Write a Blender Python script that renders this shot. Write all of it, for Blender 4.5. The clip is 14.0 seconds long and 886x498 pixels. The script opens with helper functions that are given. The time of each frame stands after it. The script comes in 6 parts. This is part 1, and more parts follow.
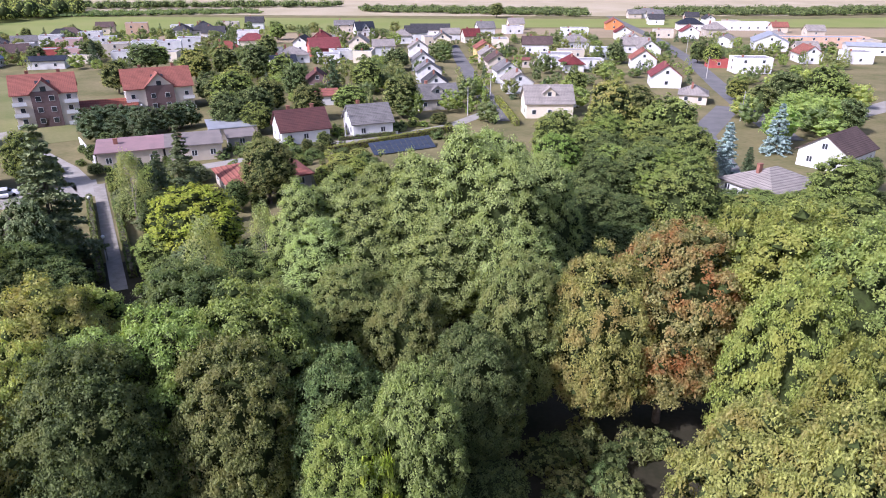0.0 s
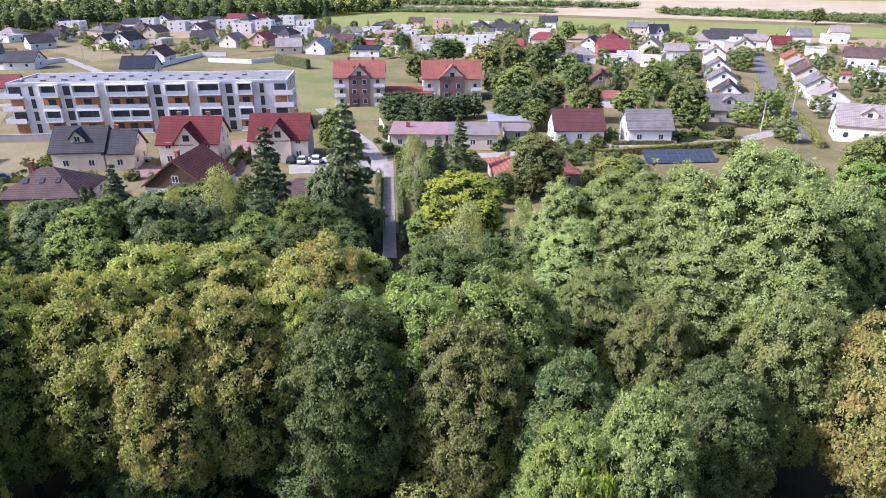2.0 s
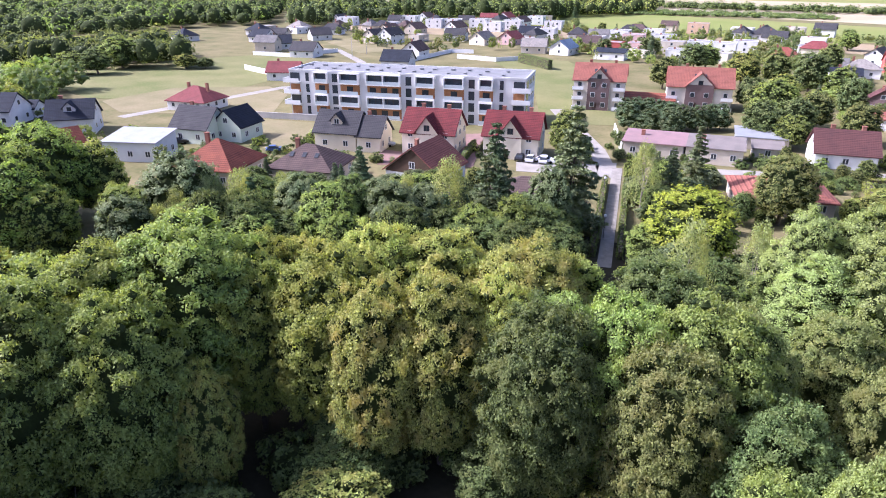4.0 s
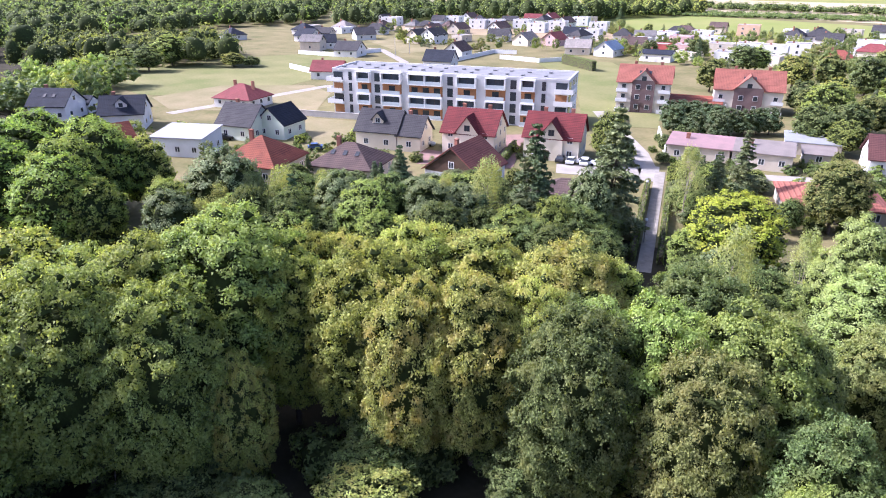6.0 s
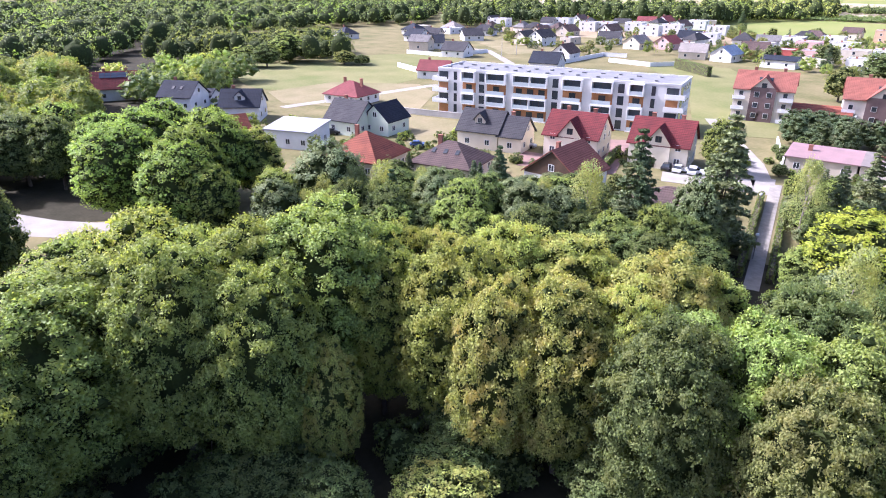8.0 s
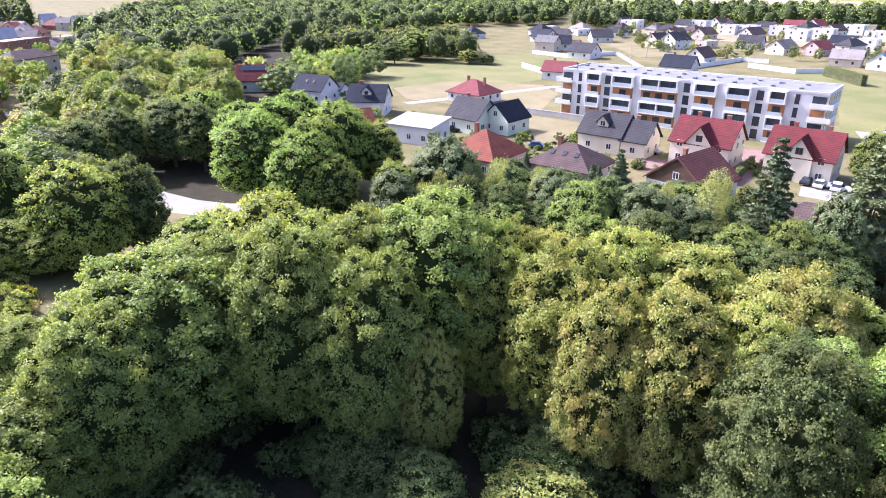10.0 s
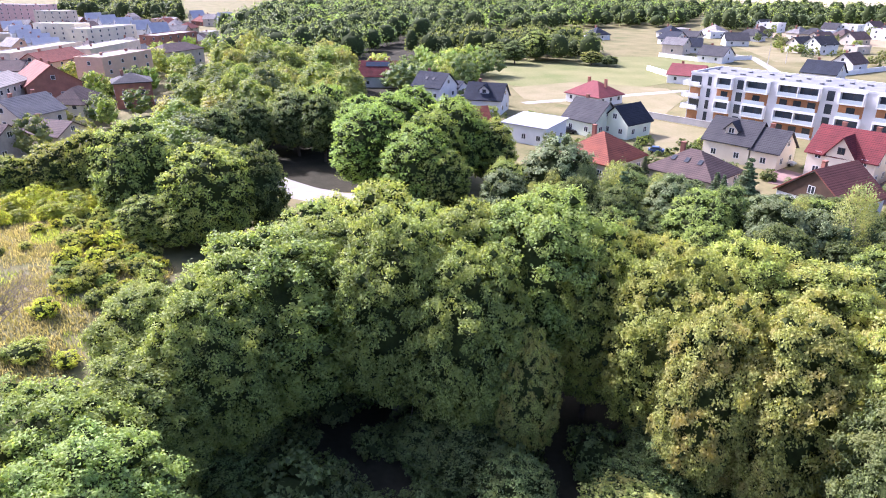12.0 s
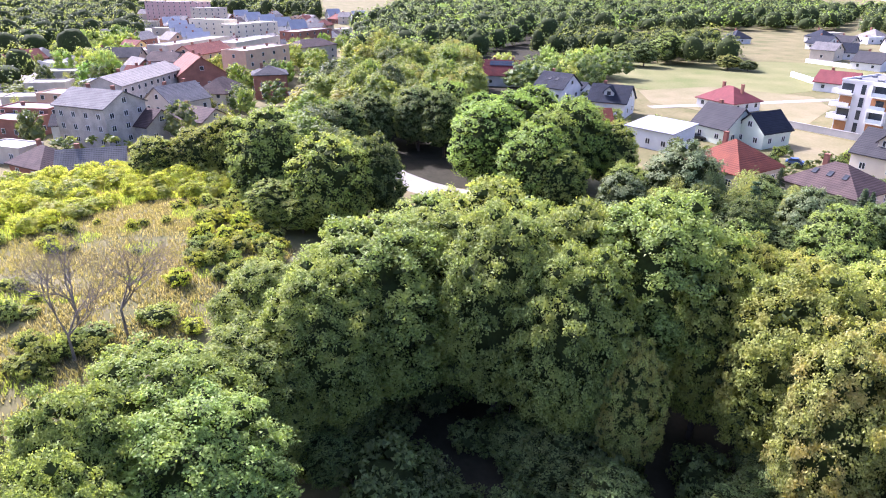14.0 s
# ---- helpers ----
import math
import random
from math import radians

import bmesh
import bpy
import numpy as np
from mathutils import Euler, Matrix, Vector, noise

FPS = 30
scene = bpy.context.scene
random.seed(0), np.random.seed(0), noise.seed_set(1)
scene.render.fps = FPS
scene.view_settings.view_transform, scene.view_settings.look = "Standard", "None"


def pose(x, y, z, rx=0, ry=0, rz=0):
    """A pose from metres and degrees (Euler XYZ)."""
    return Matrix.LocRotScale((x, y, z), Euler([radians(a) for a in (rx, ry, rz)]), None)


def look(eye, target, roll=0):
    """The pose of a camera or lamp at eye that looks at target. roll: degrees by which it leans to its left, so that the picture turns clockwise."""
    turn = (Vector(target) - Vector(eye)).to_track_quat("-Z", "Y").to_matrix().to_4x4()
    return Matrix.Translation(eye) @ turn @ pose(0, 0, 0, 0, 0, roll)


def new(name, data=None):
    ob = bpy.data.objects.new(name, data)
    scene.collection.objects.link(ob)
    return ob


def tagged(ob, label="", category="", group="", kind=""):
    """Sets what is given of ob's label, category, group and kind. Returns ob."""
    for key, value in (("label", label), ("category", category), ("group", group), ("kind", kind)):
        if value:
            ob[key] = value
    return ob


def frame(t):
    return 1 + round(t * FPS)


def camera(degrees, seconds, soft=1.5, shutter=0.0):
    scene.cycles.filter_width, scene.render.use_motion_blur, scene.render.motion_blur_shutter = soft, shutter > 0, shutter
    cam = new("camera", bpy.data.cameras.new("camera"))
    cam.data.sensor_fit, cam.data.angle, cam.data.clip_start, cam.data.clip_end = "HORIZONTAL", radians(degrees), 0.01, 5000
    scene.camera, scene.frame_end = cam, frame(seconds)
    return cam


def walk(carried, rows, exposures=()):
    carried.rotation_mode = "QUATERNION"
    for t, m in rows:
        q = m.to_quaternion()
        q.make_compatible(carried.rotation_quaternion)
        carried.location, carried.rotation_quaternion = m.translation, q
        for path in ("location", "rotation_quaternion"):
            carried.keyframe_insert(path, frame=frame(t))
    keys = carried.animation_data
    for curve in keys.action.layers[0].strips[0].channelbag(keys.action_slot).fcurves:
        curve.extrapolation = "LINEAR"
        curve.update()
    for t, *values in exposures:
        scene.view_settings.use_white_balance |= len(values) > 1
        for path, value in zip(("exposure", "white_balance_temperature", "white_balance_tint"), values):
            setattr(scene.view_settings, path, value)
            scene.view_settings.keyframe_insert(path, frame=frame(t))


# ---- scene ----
EXPOSURES = [(0.0, 0.18, 5450, 30), (3.0, 0.62, 5450, 30), (6.5, 0.95, 5500, 30), (14.0, 1.20, 5480, 34)]
# camera: a drone hovering over a park, panning to its left
cam = camera(68.88, 14.0, 1.0)
PATH = [
    (0.0, pose(0.05, -0.04, 38.02, 66.54, 0, 0.00)),
    (0.5, pose(-0.03, 0.07, 37.97, 66.56, 0, 4.41)),
    (1.0, pose(-0.09, 0.16, 37.94, 66.61, 0, 11.26)),
    (1.5, pose(-0.12, 0.25, 37.92, 66.58, 0, 17.46)),
    (2.0, pose(-0.14, 0.33, 37.90, 66.59, 0, 24.15)),
    (2.5, pose(-0.14, 0.40, 37.89, 66.60, 0, 30.30)),
    (3.0, pose(-0.14, 0.47, 37.88, 66.63, 0, 36.81)),
    (3.5, pose(-0.13, 0.53, 37.87, 66.66, 0, 41.86)),
    (6.0, pose(-0.09, 0.76, 37.74, 66.73, 0, 48.42)),
    (6.5, pose(-0.10, 0.80, 37.69, 66.74, 0, 50.63)),
    (7.0, pose(-0.11, 0.83, 37.63, 66.79, 0, 53.02)),
    (9.5, pose(-0.30, 0.95, 37.18, 66.90, 0, 65.08)),
    (10.0, pose(-0.35, 0.97, 37.07, 66.92, 0, 68.16)),
    (10.5, pose(-0.41, 1.00, 36.94, 66.95, 0, 71.14)),
    (11.0, pose(-0.47, 1.02, 36.81, 66.96, 0, 74.03)),
    (11.5, pose(-0.53, 1.05, 36.68, 66.96, 0, 76.27)),
    (12.0, pose(-0.58, 1.07, 36.55, 66.97, 0, 78.43)),
    (12.5, pose(-0.62, 1.10, 36.41, 66.99, 0, 80.84)),
    (13.0, pose(-0.66, 1.14, 36.28, 67.02, 0, 84.06)),
    (13.5, pose(-0.68, 1.17, 36.16, 67.04, 0, 86.54)),
    (14.0, pose(-0.67, 1.22, 36.04, 67.02, 0, 89.08)),
]
walk(cam, PATH, EXPOSURES)
# ---- light: afternoon sun from ahead-left of the last view, clear sky
SUN_YAW, SUN_ELEV = 126.0, 39.5
world = bpy.data.worlds.new("world")
scene.world = world
world.use_nodes = True
_nt = world.node_tree
_sky = _nt.nodes.new("ShaderNodeTexSky")
_sky.sky_type = "NISHITA"
_sky.sun_disc = False
_sky.sun_elevation = radians(SUN_ELEV)
_sky.sun_rotation = radians(-SUN_YAW)
_sky.dust_density = 4.0
_sky.air_density = 0.85
_bg = _nt.nodes["Background"]
_bg.inputs[1].default_value = 0.16
_nt.links.new(_sky.outputs[0], _bg.inputs[0])
sun = new("sun", bpy.data.lights.new("sun", "SUN"))
sun.data.energy = 5.0
sun.data.angle = radians(0.6)
sun.data.color = (1.0, 0.945, 0.86)
_sd = Vector((-math.sin(radians(SUN_YAW)) * math.cos(radians(SUN_ELEV)), math.cos(radians(SUN_YAW)) * math.cos(radians(SUN_ELEV)), math.sin(radians(SUN_ELEV))))
sun.matrix_world = look(_sd * 200, (0, 0, 0))


# ---- materials
MATS = {}


def mat(name, c1, c2=None, rough=0.8, scale=1.0, fine=12.0, bump=0.15, metal=0.0, spread=0.0, coat=0.0):
    """Two-scale mottled surface, per-object tint by Object Info's Random."""
    if name in MATS:
        return MATS[name]
    m = bpy.data.materials.new(name)
    m.use_nodes = True
    nt = m.node_tree
    b = nt.nodes["Principled BSDF"]
    b.inputs["Roughness"].default_value = rough
    b.inputs["Metallic"].default_value = metal
    if rough >= 0.9:
        b.inputs["Specular IOR Level"].default_value = 0.12
    tc = nt.nodes.new("ShaderNodeTexCoord")
    n1 = nt.nodes.new("ShaderNodeTexNoise")
    n1.inputs["Scale"].default_value = scale
    n1.inputs["Detail"].default_value = 5
    n2 = nt.nodes.new("ShaderNodeTexNoise")
    n2.inputs["Scale"].default_value = fine
    n2.inputs["Detail"].default_value = 3
    for n in (n1, n2):
        nt.links.new(tc.outputs["Object"], n.inputs["Vector"])
    mix = nt.nodes.new("ShaderNodeMix")
    mix.data_type = "RGBA"
    mix.inputs[6].default_value = (*c1, 1)
    mix.inputs[7].default_value = (*(c2 or [v * 0.75 for v in c1]), 1)
    ramp = nt.nodes.new("ShaderNodeMapRange")
    ramp.inputs[1].default_value, ramp.inputs[2].default_value = 0.35, 0.65
    add = nt.nodes.new("ShaderNodeMath")
    add.operation = "MULTIPLY_ADD"
    add.inputs[1].default_value = 0.35
    nt.links.new(n2.outputs[0], add.inputs[0])
    sc = nt.nodes.new("ShaderNodeMath")
    sc.operation = "MULTIPLY_ADD"
    sc.inputs[1].default_value, sc.inputs[2].default_value = 0.75, -0.05
    nt.links.new(n1.outputs[0], sc.inputs[0])
    nt.links.new(sc.outputs[0], add.inputs[2])
    nt.links.new(add.outputs[0], ramp.inputs[0])
    nt.links.new(ramp.outputs[0], mix.inputs[0])
    col = mix.outputs[2]
    if spread:
        hs = nt.nodes.new("ShaderNodeHueSaturation")
        oi = nt.nodes.new("ShaderNodeObjectInfo")
        mr = nt.nodes.new("ShaderNodeMapRange")
        mr.inputs[3].default_value, mr.inputs[4].default_value = 1 - spread, 1 + spread
        nt.links.new(oi.outputs["Random"], mr.inputs[0])
        nt.links.new(mr.outputs[0], hs.inputs["Value"])
        nt.links.new(col, hs.inputs["Color"])
        col = hs.outputs[0]
    nt.links.new(col, b.inputs["Base Color"])
    if bump:
        bp = nt.nodes.new("ShaderNodeBump")
        bp.inputs["Strength"].default_value = bump
        nt.links.new(n2.outputs[0], bp.inputs["Height"])
        nt.links.new(bp.outputs[0], b.inputs["Normal"])
    MATS[name] = m
    return m


def tile_mat(name, c1, c2, course=0.42, rough=0.85):
    """Roof tiles: courses up the slope and a wave along it, with relief and painted course shadows."""
    if name in MATS:
        return MATS[name]
    m = mat(name, c1, c2, rough, 0.5, 5.0, 0.0)
    nt = m.node_tree
    b = nt.nodes["Principled BSDF"]
    tc = nt.nodes.new("ShaderNodeTexCoord")
    sep = nt.nodes.new("ShaderNodeSeparateXYZ")
    nt.links.new(tc.outputs["Object"], sep.inputs[0])
    tot = None
    for axis, period, amp in ((2, course * 0.62, 0.6), (0, course, 0.35), (1, course, 0.35)):
        mu = nt.nodes.new("ShaderNodeMath")
        mu.operation = "MULTIPLY"
        mu.inputs[1].default_value = 1 / period
        nt.links.new(sep.outputs[axis], mu.inputs[0])
        fr = nt.nodes.new("ShaderNodeMath")
        fr.operation = "FRACT"
        nt.links.new(mu.outputs[0], fr.inputs[0])
        ma = nt.nodes.new("ShaderNodeMath")
        ma.operation = "MULTIPLY_ADD"
        ma.inputs[1].default_value = amp
        nt.links.new(fr.outputs[0], ma.inputs[0])
        if tot:
            nt.links.new(tot, ma.inputs[2])
        else:
            ma.inputs[2].default_value = 0
        tot = ma.outputs[0]
    # darkens the colour course by course, for the shadow line between tiles
    line = nt.nodes.new("ShaderNodeMapRange")
    line.inputs[1].default_value, line.inputs[2].default_value = 0.15, 0.75
    line.inputs[3].default_value, line.inputs[4].default_value = 0.38, 1.2
    b.inputs["Specular IOR Level"].default_value = 0.25
    nt.links.new(tot, line.inputs[0])
    src = b.inputs["Base Color"].links[0].from_socket
    mul = nt.nodes.new("ShaderNodeMix")
    mul.data_type, mul.blend_type = "RGBA", "MULTIPLY"
    mul.inputs[0].default_value = 1.0
    nt.links.new(src, mul.inputs[6])
    nt.links.new(line.outputs[0], mul.inputs[7])
    nt.links.new(mul.outputs[2], b.inputs["Base Color"])
    bp = nt.nodes.new("ShaderNodeBump")
    bp.inputs["Strength"].default_value = 0.9
    bp.inputs["Distance"].default_value = 0.06
    nt.links.new(tot, bp.inputs["Height"])
    nt.links.new(bp.outputs[0], b.inputs["Normal"])
    return m


def leaf_mat(name, c1, c2, c3=None, trans=0.36):
    """Foliage: each leaf spray its own tint, broad patches of a third colour, light shines through."""
    if name in MATS:
        return MATS[name]
    m = bpy.data.materials.new(name)
    m.use_nodes = True
    nt = m.node_tree
    b = nt.nodes["Principled BSDF"]
    b.inputs["Roughness"].default_value = 0.55
    b.inputs["Specular IOR Level"].default_value = 0.18
    geo = nt.nodes.new("ShaderNodeNewGeometry")
    mix = nt.nodes.new("ShaderNodeMix")
    mix.data_type = "RGBA"
    mix.inputs[6].default_value, mix.inputs[7].default_value = (*[v * 0.58 for v in c1], 1), (*[v * 1.36 for v in c2], 1)
    nt.links.new(geo.outputs["Random Per Island"], mix.inputs[0])
    col = mix.outputs[2]
    tc = nt.nodes.new("ShaderNodeTexCoord")
    n1 = nt.nodes.new("ShaderNodeTexNoise")
    n1.inputs["Scale"].default_value = 0.45
    n1.inputs["Detail"].default_value = 3
    nt.links.new(tc.outputs["Object"], n1.inputs["Vector"])
    mr = nt.nodes.new("ShaderNodeMapRange")
    mr.inputs[1].default_value, mr.inputs[2].default_value = 0.45, 0.68
    nt.links.new(n1.outputs[0], mr.inputs[0])
    mx = nt.nodes.new("ShaderNodeMix")
    mx.data_type = "RGBA"
    mx.inputs[7].default_value = (*(c3 or [v * 1.25 for v in c2]), 1)
    nt.links.new(mr.outputs[0], mx.inputs[0])
    nt.links.new(col, mx.inputs[6])
    hs = nt.nodes.new("ShaderNodeHueSaturation")
    oi = nt.nodes.new("ShaderNodeObjectInfo")
    for key, lo, hi in (("Hue", 0.482, 0.506), ("Value", 0.95, 1.3)):
        r = nt.nodes.new("ShaderNodeMapRange")
        r.inputs[3].default_value, r.inputs[4].default_value = lo, hi
        nt.links.new(oi.outputs["Random"], r.inputs[0])
        nt.links.new(r.outputs[0], hs.inputs[key])
    hs.inputs["Saturation"].default_value = 1.02
    nt.links.new(mx.outputs[2], hs.inputs["Color"])
    nt.links.new(hs.outputs[0], b.inputs["Base Color"])
    tr = nt.nodes.new("ShaderNodeBsdfTranslucent")
    warm = nt.nodes.new("ShaderNodeMix")
    warm.data_type, warm.blend_type = "RGBA", "MULTIPLY"
    warm.inputs[0].default_value = 1.0
    warm.inputs[7].default_value = (1.95, 1.9, 0.8, 1)
    nt.links.new(hs.outputs[0], warm.inputs[6])
    nt.links.new(warm.outputs[2], tr.inputs[0])
    ms = nt.nodes.new("ShaderNodeMixShader")
    ms.inputs[0].default_value = trans
    nt.links.new(b.outputs[0], ms.inputs[1])
    nt.links.new(tr.outputs[0], ms.inputs[2])
    nt.links.new(ms.outputs[0], nt.nodes["Material Output"].inputs[0])
    n2 = nt.nodes.new("ShaderNodeTexNoise")
    n2.inputs["Scale"].default_value = 1.6
    n2.inputs["Detail"].default_value = 3
    nt.links.new(tc.outputs["Object"], n2.inputs["Vector"])
    bp = nt.nodes.new("ShaderNodeBump")
    bp.inputs["Strength"].default_value = 0.55
    bp.inputs["Distance"].default_value = 0.5
    nt.links.new(n2.outputs[0], bp.inputs["Height"])
    nt.links.new(bp.outputs[0], b.inputs["Normal"])
    MATS[name] = m
    return m


# foliage
LEAF = {
    "dull": leaf_mat("leaf_dull", (0.130, 0.165, 0.062), (0.205, 0.238, 0.088), (0.225, 0.232, 0.088)),
    "forest": leaf_mat("leaf_forest", (0.088, 0.130, 0.058), (0.150, 0.195, 0.080), (0.190, 0.218, 0.088), 0.3),
    "meadow": leaf_mat("leaf_dry_grass", (0.190, 0.165, 0.095), (0.285, 0.245, 0.145), (0.215, 0.200, 0.090)),
    "green": leaf_mat("leaf_green", (0.150, 0.215, 0.066), (0.235, 0.300, 0.095), (0.265, 0.315, 0.092)),
    "dark": leaf_mat("leaf_dark", (0.085, 0.128, 0.050), (0.140, 0.190, 0.072), (0.170, 0.205, 0.074)),
    "olive": leaf_mat("leaf_olive", (0.212, 0.266, 0.082), (0.325, 0.368, 0.118), (0.365, 0.350, 0.116)),
    "brown": leaf_mat("leaf_brown", (0.215, 0.255, 0.084), (0.320, 0.345, 0.114), (0.355, 0.318, 0.108)),
    "rust": leaf_mat("leaf_rust", (0.205, 0.215, 0.088), (0.270, 0.260, 0.102), (0.280, 0.145, 0.055)),
    "yellow": leaf_mat("leaf_yellow", (0.220, 0.285, 0.045), (0.310, 0.372, 0.062), (0.330, 0.358, 0.062)),
    "yellowgreen": leaf_mat("leaf_yellowgreen", (0.180, 0.236, 0.062), (0.268, 0.315, 0.088), (0.300, 0.315, 0.088)),
    "poplar": leaf_mat("leaf_poplar", (0.190, 0.252, 0.100), (0.310, 0.375, 0.158), (0.300, 0.362, 0.130)),
    "pale": leaf_mat("leaf_pale", (0.165, 0.222, 0.080), (0.250, 0.312, 0.115)),
    "birch": leaf_mat("leaf_birch", (0.165, 0.210, 0.095), (0.270, 0.305, 0.140), (0.300, 0.305, 0.130)),
    "pine": leaf_mat("needle_pine", (0.105, 0.150, 0.066), (0.172, 0.218, 0.102), (0.185, 0.215, 0.096), 0.12),
    "spruce": leaf_mat("needle_spruce", (0.055, 0.097, 0.047), (0.108, 0.157, 0.074), (0.138, 0.157, 0.078), 0.1),
    "blue": leaf_mat("needle_blue", (0.166, 0.235, 0.225), (0.274, 0.352, 0.332), None, 0.1),
    "locust": leaf_mat("leaf_locust", (0.150, 0.235, 0.060), (0.230, 0.330, 0.085), (0.225, 0.300, 0.078)),
    "weed": leaf_mat("leaf_weed", (0.225, 0.275, 0.050), (0.330, 0.375, 0.075), (0.340, 0.345, 0.090), 0.55),
}
BARK = mat("bark", (0.16, 0.13, 0.10), (0.08, 0.065, 0.05), 0.9, 2.0, 14.0, 0.6)
# dark colour for the fillers inside crowns: painted shade between the leaves
CROWN_SHADE = mat("crown_inner_shade", (0.055, 0.075, 0.022), (0.032, 0.042, 0.015), 0.95, 1.5, 9.0, 0.6)
BARK_GREY = mat("bark_dead", (0.27, 0.235, 0.20), (0.17, 0.145, 0.12), 0.9, 2.0, 14.0, 0.4)
BARK_PALE = mat("bark_pale", (0.42, 0.37, 0.30), (0.24, 0.20, 0.16), 0.85, 2.0, 14.0, 0.4)


# ---- mesh helpers
def mesh_from(name, verts, faces, *materials):
    me = bpy.data.meshes.new(name)
    me.from_pydata([tuple(v) for v in verts], [], [tuple(f) for f in faces])
    for m in materials:
        me.materials.append(m)
    me.update()
    return me


def box_verts(x0, x1, y0, y1, z0, z1):
    return [(x0, y0, z0), (x1, y0, z0), (x1, y1, z0), (x0, y1, z0), (x0, y0, z1), (x1, y0, z1), (x1, y1, z1), (x0, y1, z1)]


BOX_FACES = [(0, 3, 2, 1), (4, 5, 6, 7), (0, 1, 5, 4), (1, 2, 6, 5), (2, 3, 7, 6), (3, 0, 4, 7)]


class Build:
    """Gathers boxes and prisms into one mesh; each face keeps a material slot."""

    def __init__(self):
        self.v, self.f, self.s = [], [], []

    def add(self, verts, faces, slot=0):
        n = len(self.v)
        self.v += [tuple(p) for p in verts]
        self.f += [tuple(i + n for i in f) for f in faces]
        self.s += [slot] * len(faces)
        return self

    def box(self, x0, x1, y0, y1, z0, z1, slot=0):
        return self.add(box_verts(x0, x1, y0, y1, z0, z1), BOX_FACES, slot)

    def slab(self, quad, thick, slot=0):
        """A sloping plate under the given polygon."""
        n = len(quad)
        low = [(p[0], p[1], p[2] - thick) for p in quad]
        faces = [tuple(range(n)), tuple(range(2 * n - 1, n - 1, -1))]
        faces += [(i, n + i, n + (i + 1) % n, (i + 1) % n) for i in range(n)]
        return self.add(list(quad) + low, faces, slot)

    def tube(self, a, b, r0, r1, n=6, slot=0):
        a, b = Vector(a), Vector(b)
        q = (b - a).to_track_quat("Z", "Y")
        vs = []
        for p, r in ((a, r0), (b, r1)):
            vs += [p + q @ Vector((r * math.cos(2 * math.pi * k / n), r * math.sin(2 * math.pi * k / n), 0)) for k in range(n)]
        return self.add(vs, [(k, (k + 1) % n, n + (k + 1) % n, n + k) for k in range(n)] + [tuple(range(n, 2 * n))], slot)

    def chevron(self, axis, lo, hi, mid, half, ridge, drop, thick, slot=0):
        """Two roof slopes in one piece; axis 0: the ridge runs along x."""
        pr = [(-half, ridge - drop), (0, ridge), (half, ridge - drop), (half, ridge - drop + thick), (0, ridge + thick), (-half, ridge - drop + thick)]
        vs = [((e, mid + q[0], q[1]) if axis == 0 else (mid + q[0], e, q[1])) for e in (lo, hi) for q in pr]
        fs = [(5, 4, 1, 0), (4, 3, 2, 1), (6, 7, 10, 11), (7, 8, 9, 10)] + [(i, (i + 1) % 6, 6 + (i + 1) % 6, 6 + i) for i in range(6)]
        return self.add(vs, fs, slot)

    def mesh(self, name, *materials):
        me = mesh_from(name, self.v, self.f, *materials)
        if len(materials) > 1:
            me.polygons.foreach_set("material_index", self.s)
        return me


def part(name, me, parent, label="", m=None):
    ob = new(name, me)
    ob.parent = parent
    if m is not None:
        ob.matrix_basis = m
    if label:
        tagged(ob, label)
    return ob


# ---- trees
_g = (1 + 5 ** 0.5) / 2
_k = (1 + _g * _g) ** 0.5
ICO_V = [(x / _k, y / _k, z / _k) for x, y, z in ((-1, _g, 0), (1, _g, 0), (-1, -_g, 0), (1, -_g, 0), (0, -1, _g), (0, 1, _g), (0, -1, -_g), (0, 1, -_g), (_g, 0, -1), (_g, 0, 1), (-_g, 0, -1), (-_g, 0, 1))]
ICO_F = [(0, 11, 5), (0, 5, 1), (0, 1, 7), (0, 7, 10), (0, 10, 11), (1, 5, 9), (5, 11, 4), (11, 10, 2), (10, 7, 6), (7, 1, 8), (3, 9, 4), (3, 4, 2), (3, 2, 6), (3, 6, 8), (3, 8, 9), (4, 9, 5), (2, 4, 11), (6, 2, 10), (8, 6, 7), (9, 8, 1)]


def finer(verts, faces):
    """Each triangle of a ball split in four."""
    verts, made, out = [Vector(v) for v in verts], {}, []

    def half(i, j):
        k = (min(i, j), max(i, j))
        if k not in made:
            made[k] = len(verts)
            verts.append(((verts[i] + verts[j]) / 2).normalized())
        return made[k]

    for i, j, k in faces:
        p, q, t = half(i, j), half(j, k), half(k, i)
        out += [(i, p, t), (j, q, p), (k, t, q), (p, q, t)]
    return [tuple(v) for v in verts], out


OCT_V = [(1, 0, 0), (-1, 0, 0), (0, 1, 0), (0, -1, 0), (0, 0, 1), (0, 0, -1)]
OCT_F = [(0, 2, 4), (2, 1, 4), (1, 3, 4), (3, 0, 4), (2, 0, 5), (1, 2, 5), (3, 1, 5), (0, 3, 5)]
BALL_V, BALL_F = finer(*finer(ICO_V, ICO_F))


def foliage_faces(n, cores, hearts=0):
    """Faces for n leaf sprays, then that many clump fillers, then the hearts, solids filling the crowns."""
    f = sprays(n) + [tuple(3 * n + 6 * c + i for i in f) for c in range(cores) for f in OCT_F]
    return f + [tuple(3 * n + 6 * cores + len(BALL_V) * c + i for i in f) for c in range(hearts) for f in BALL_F]


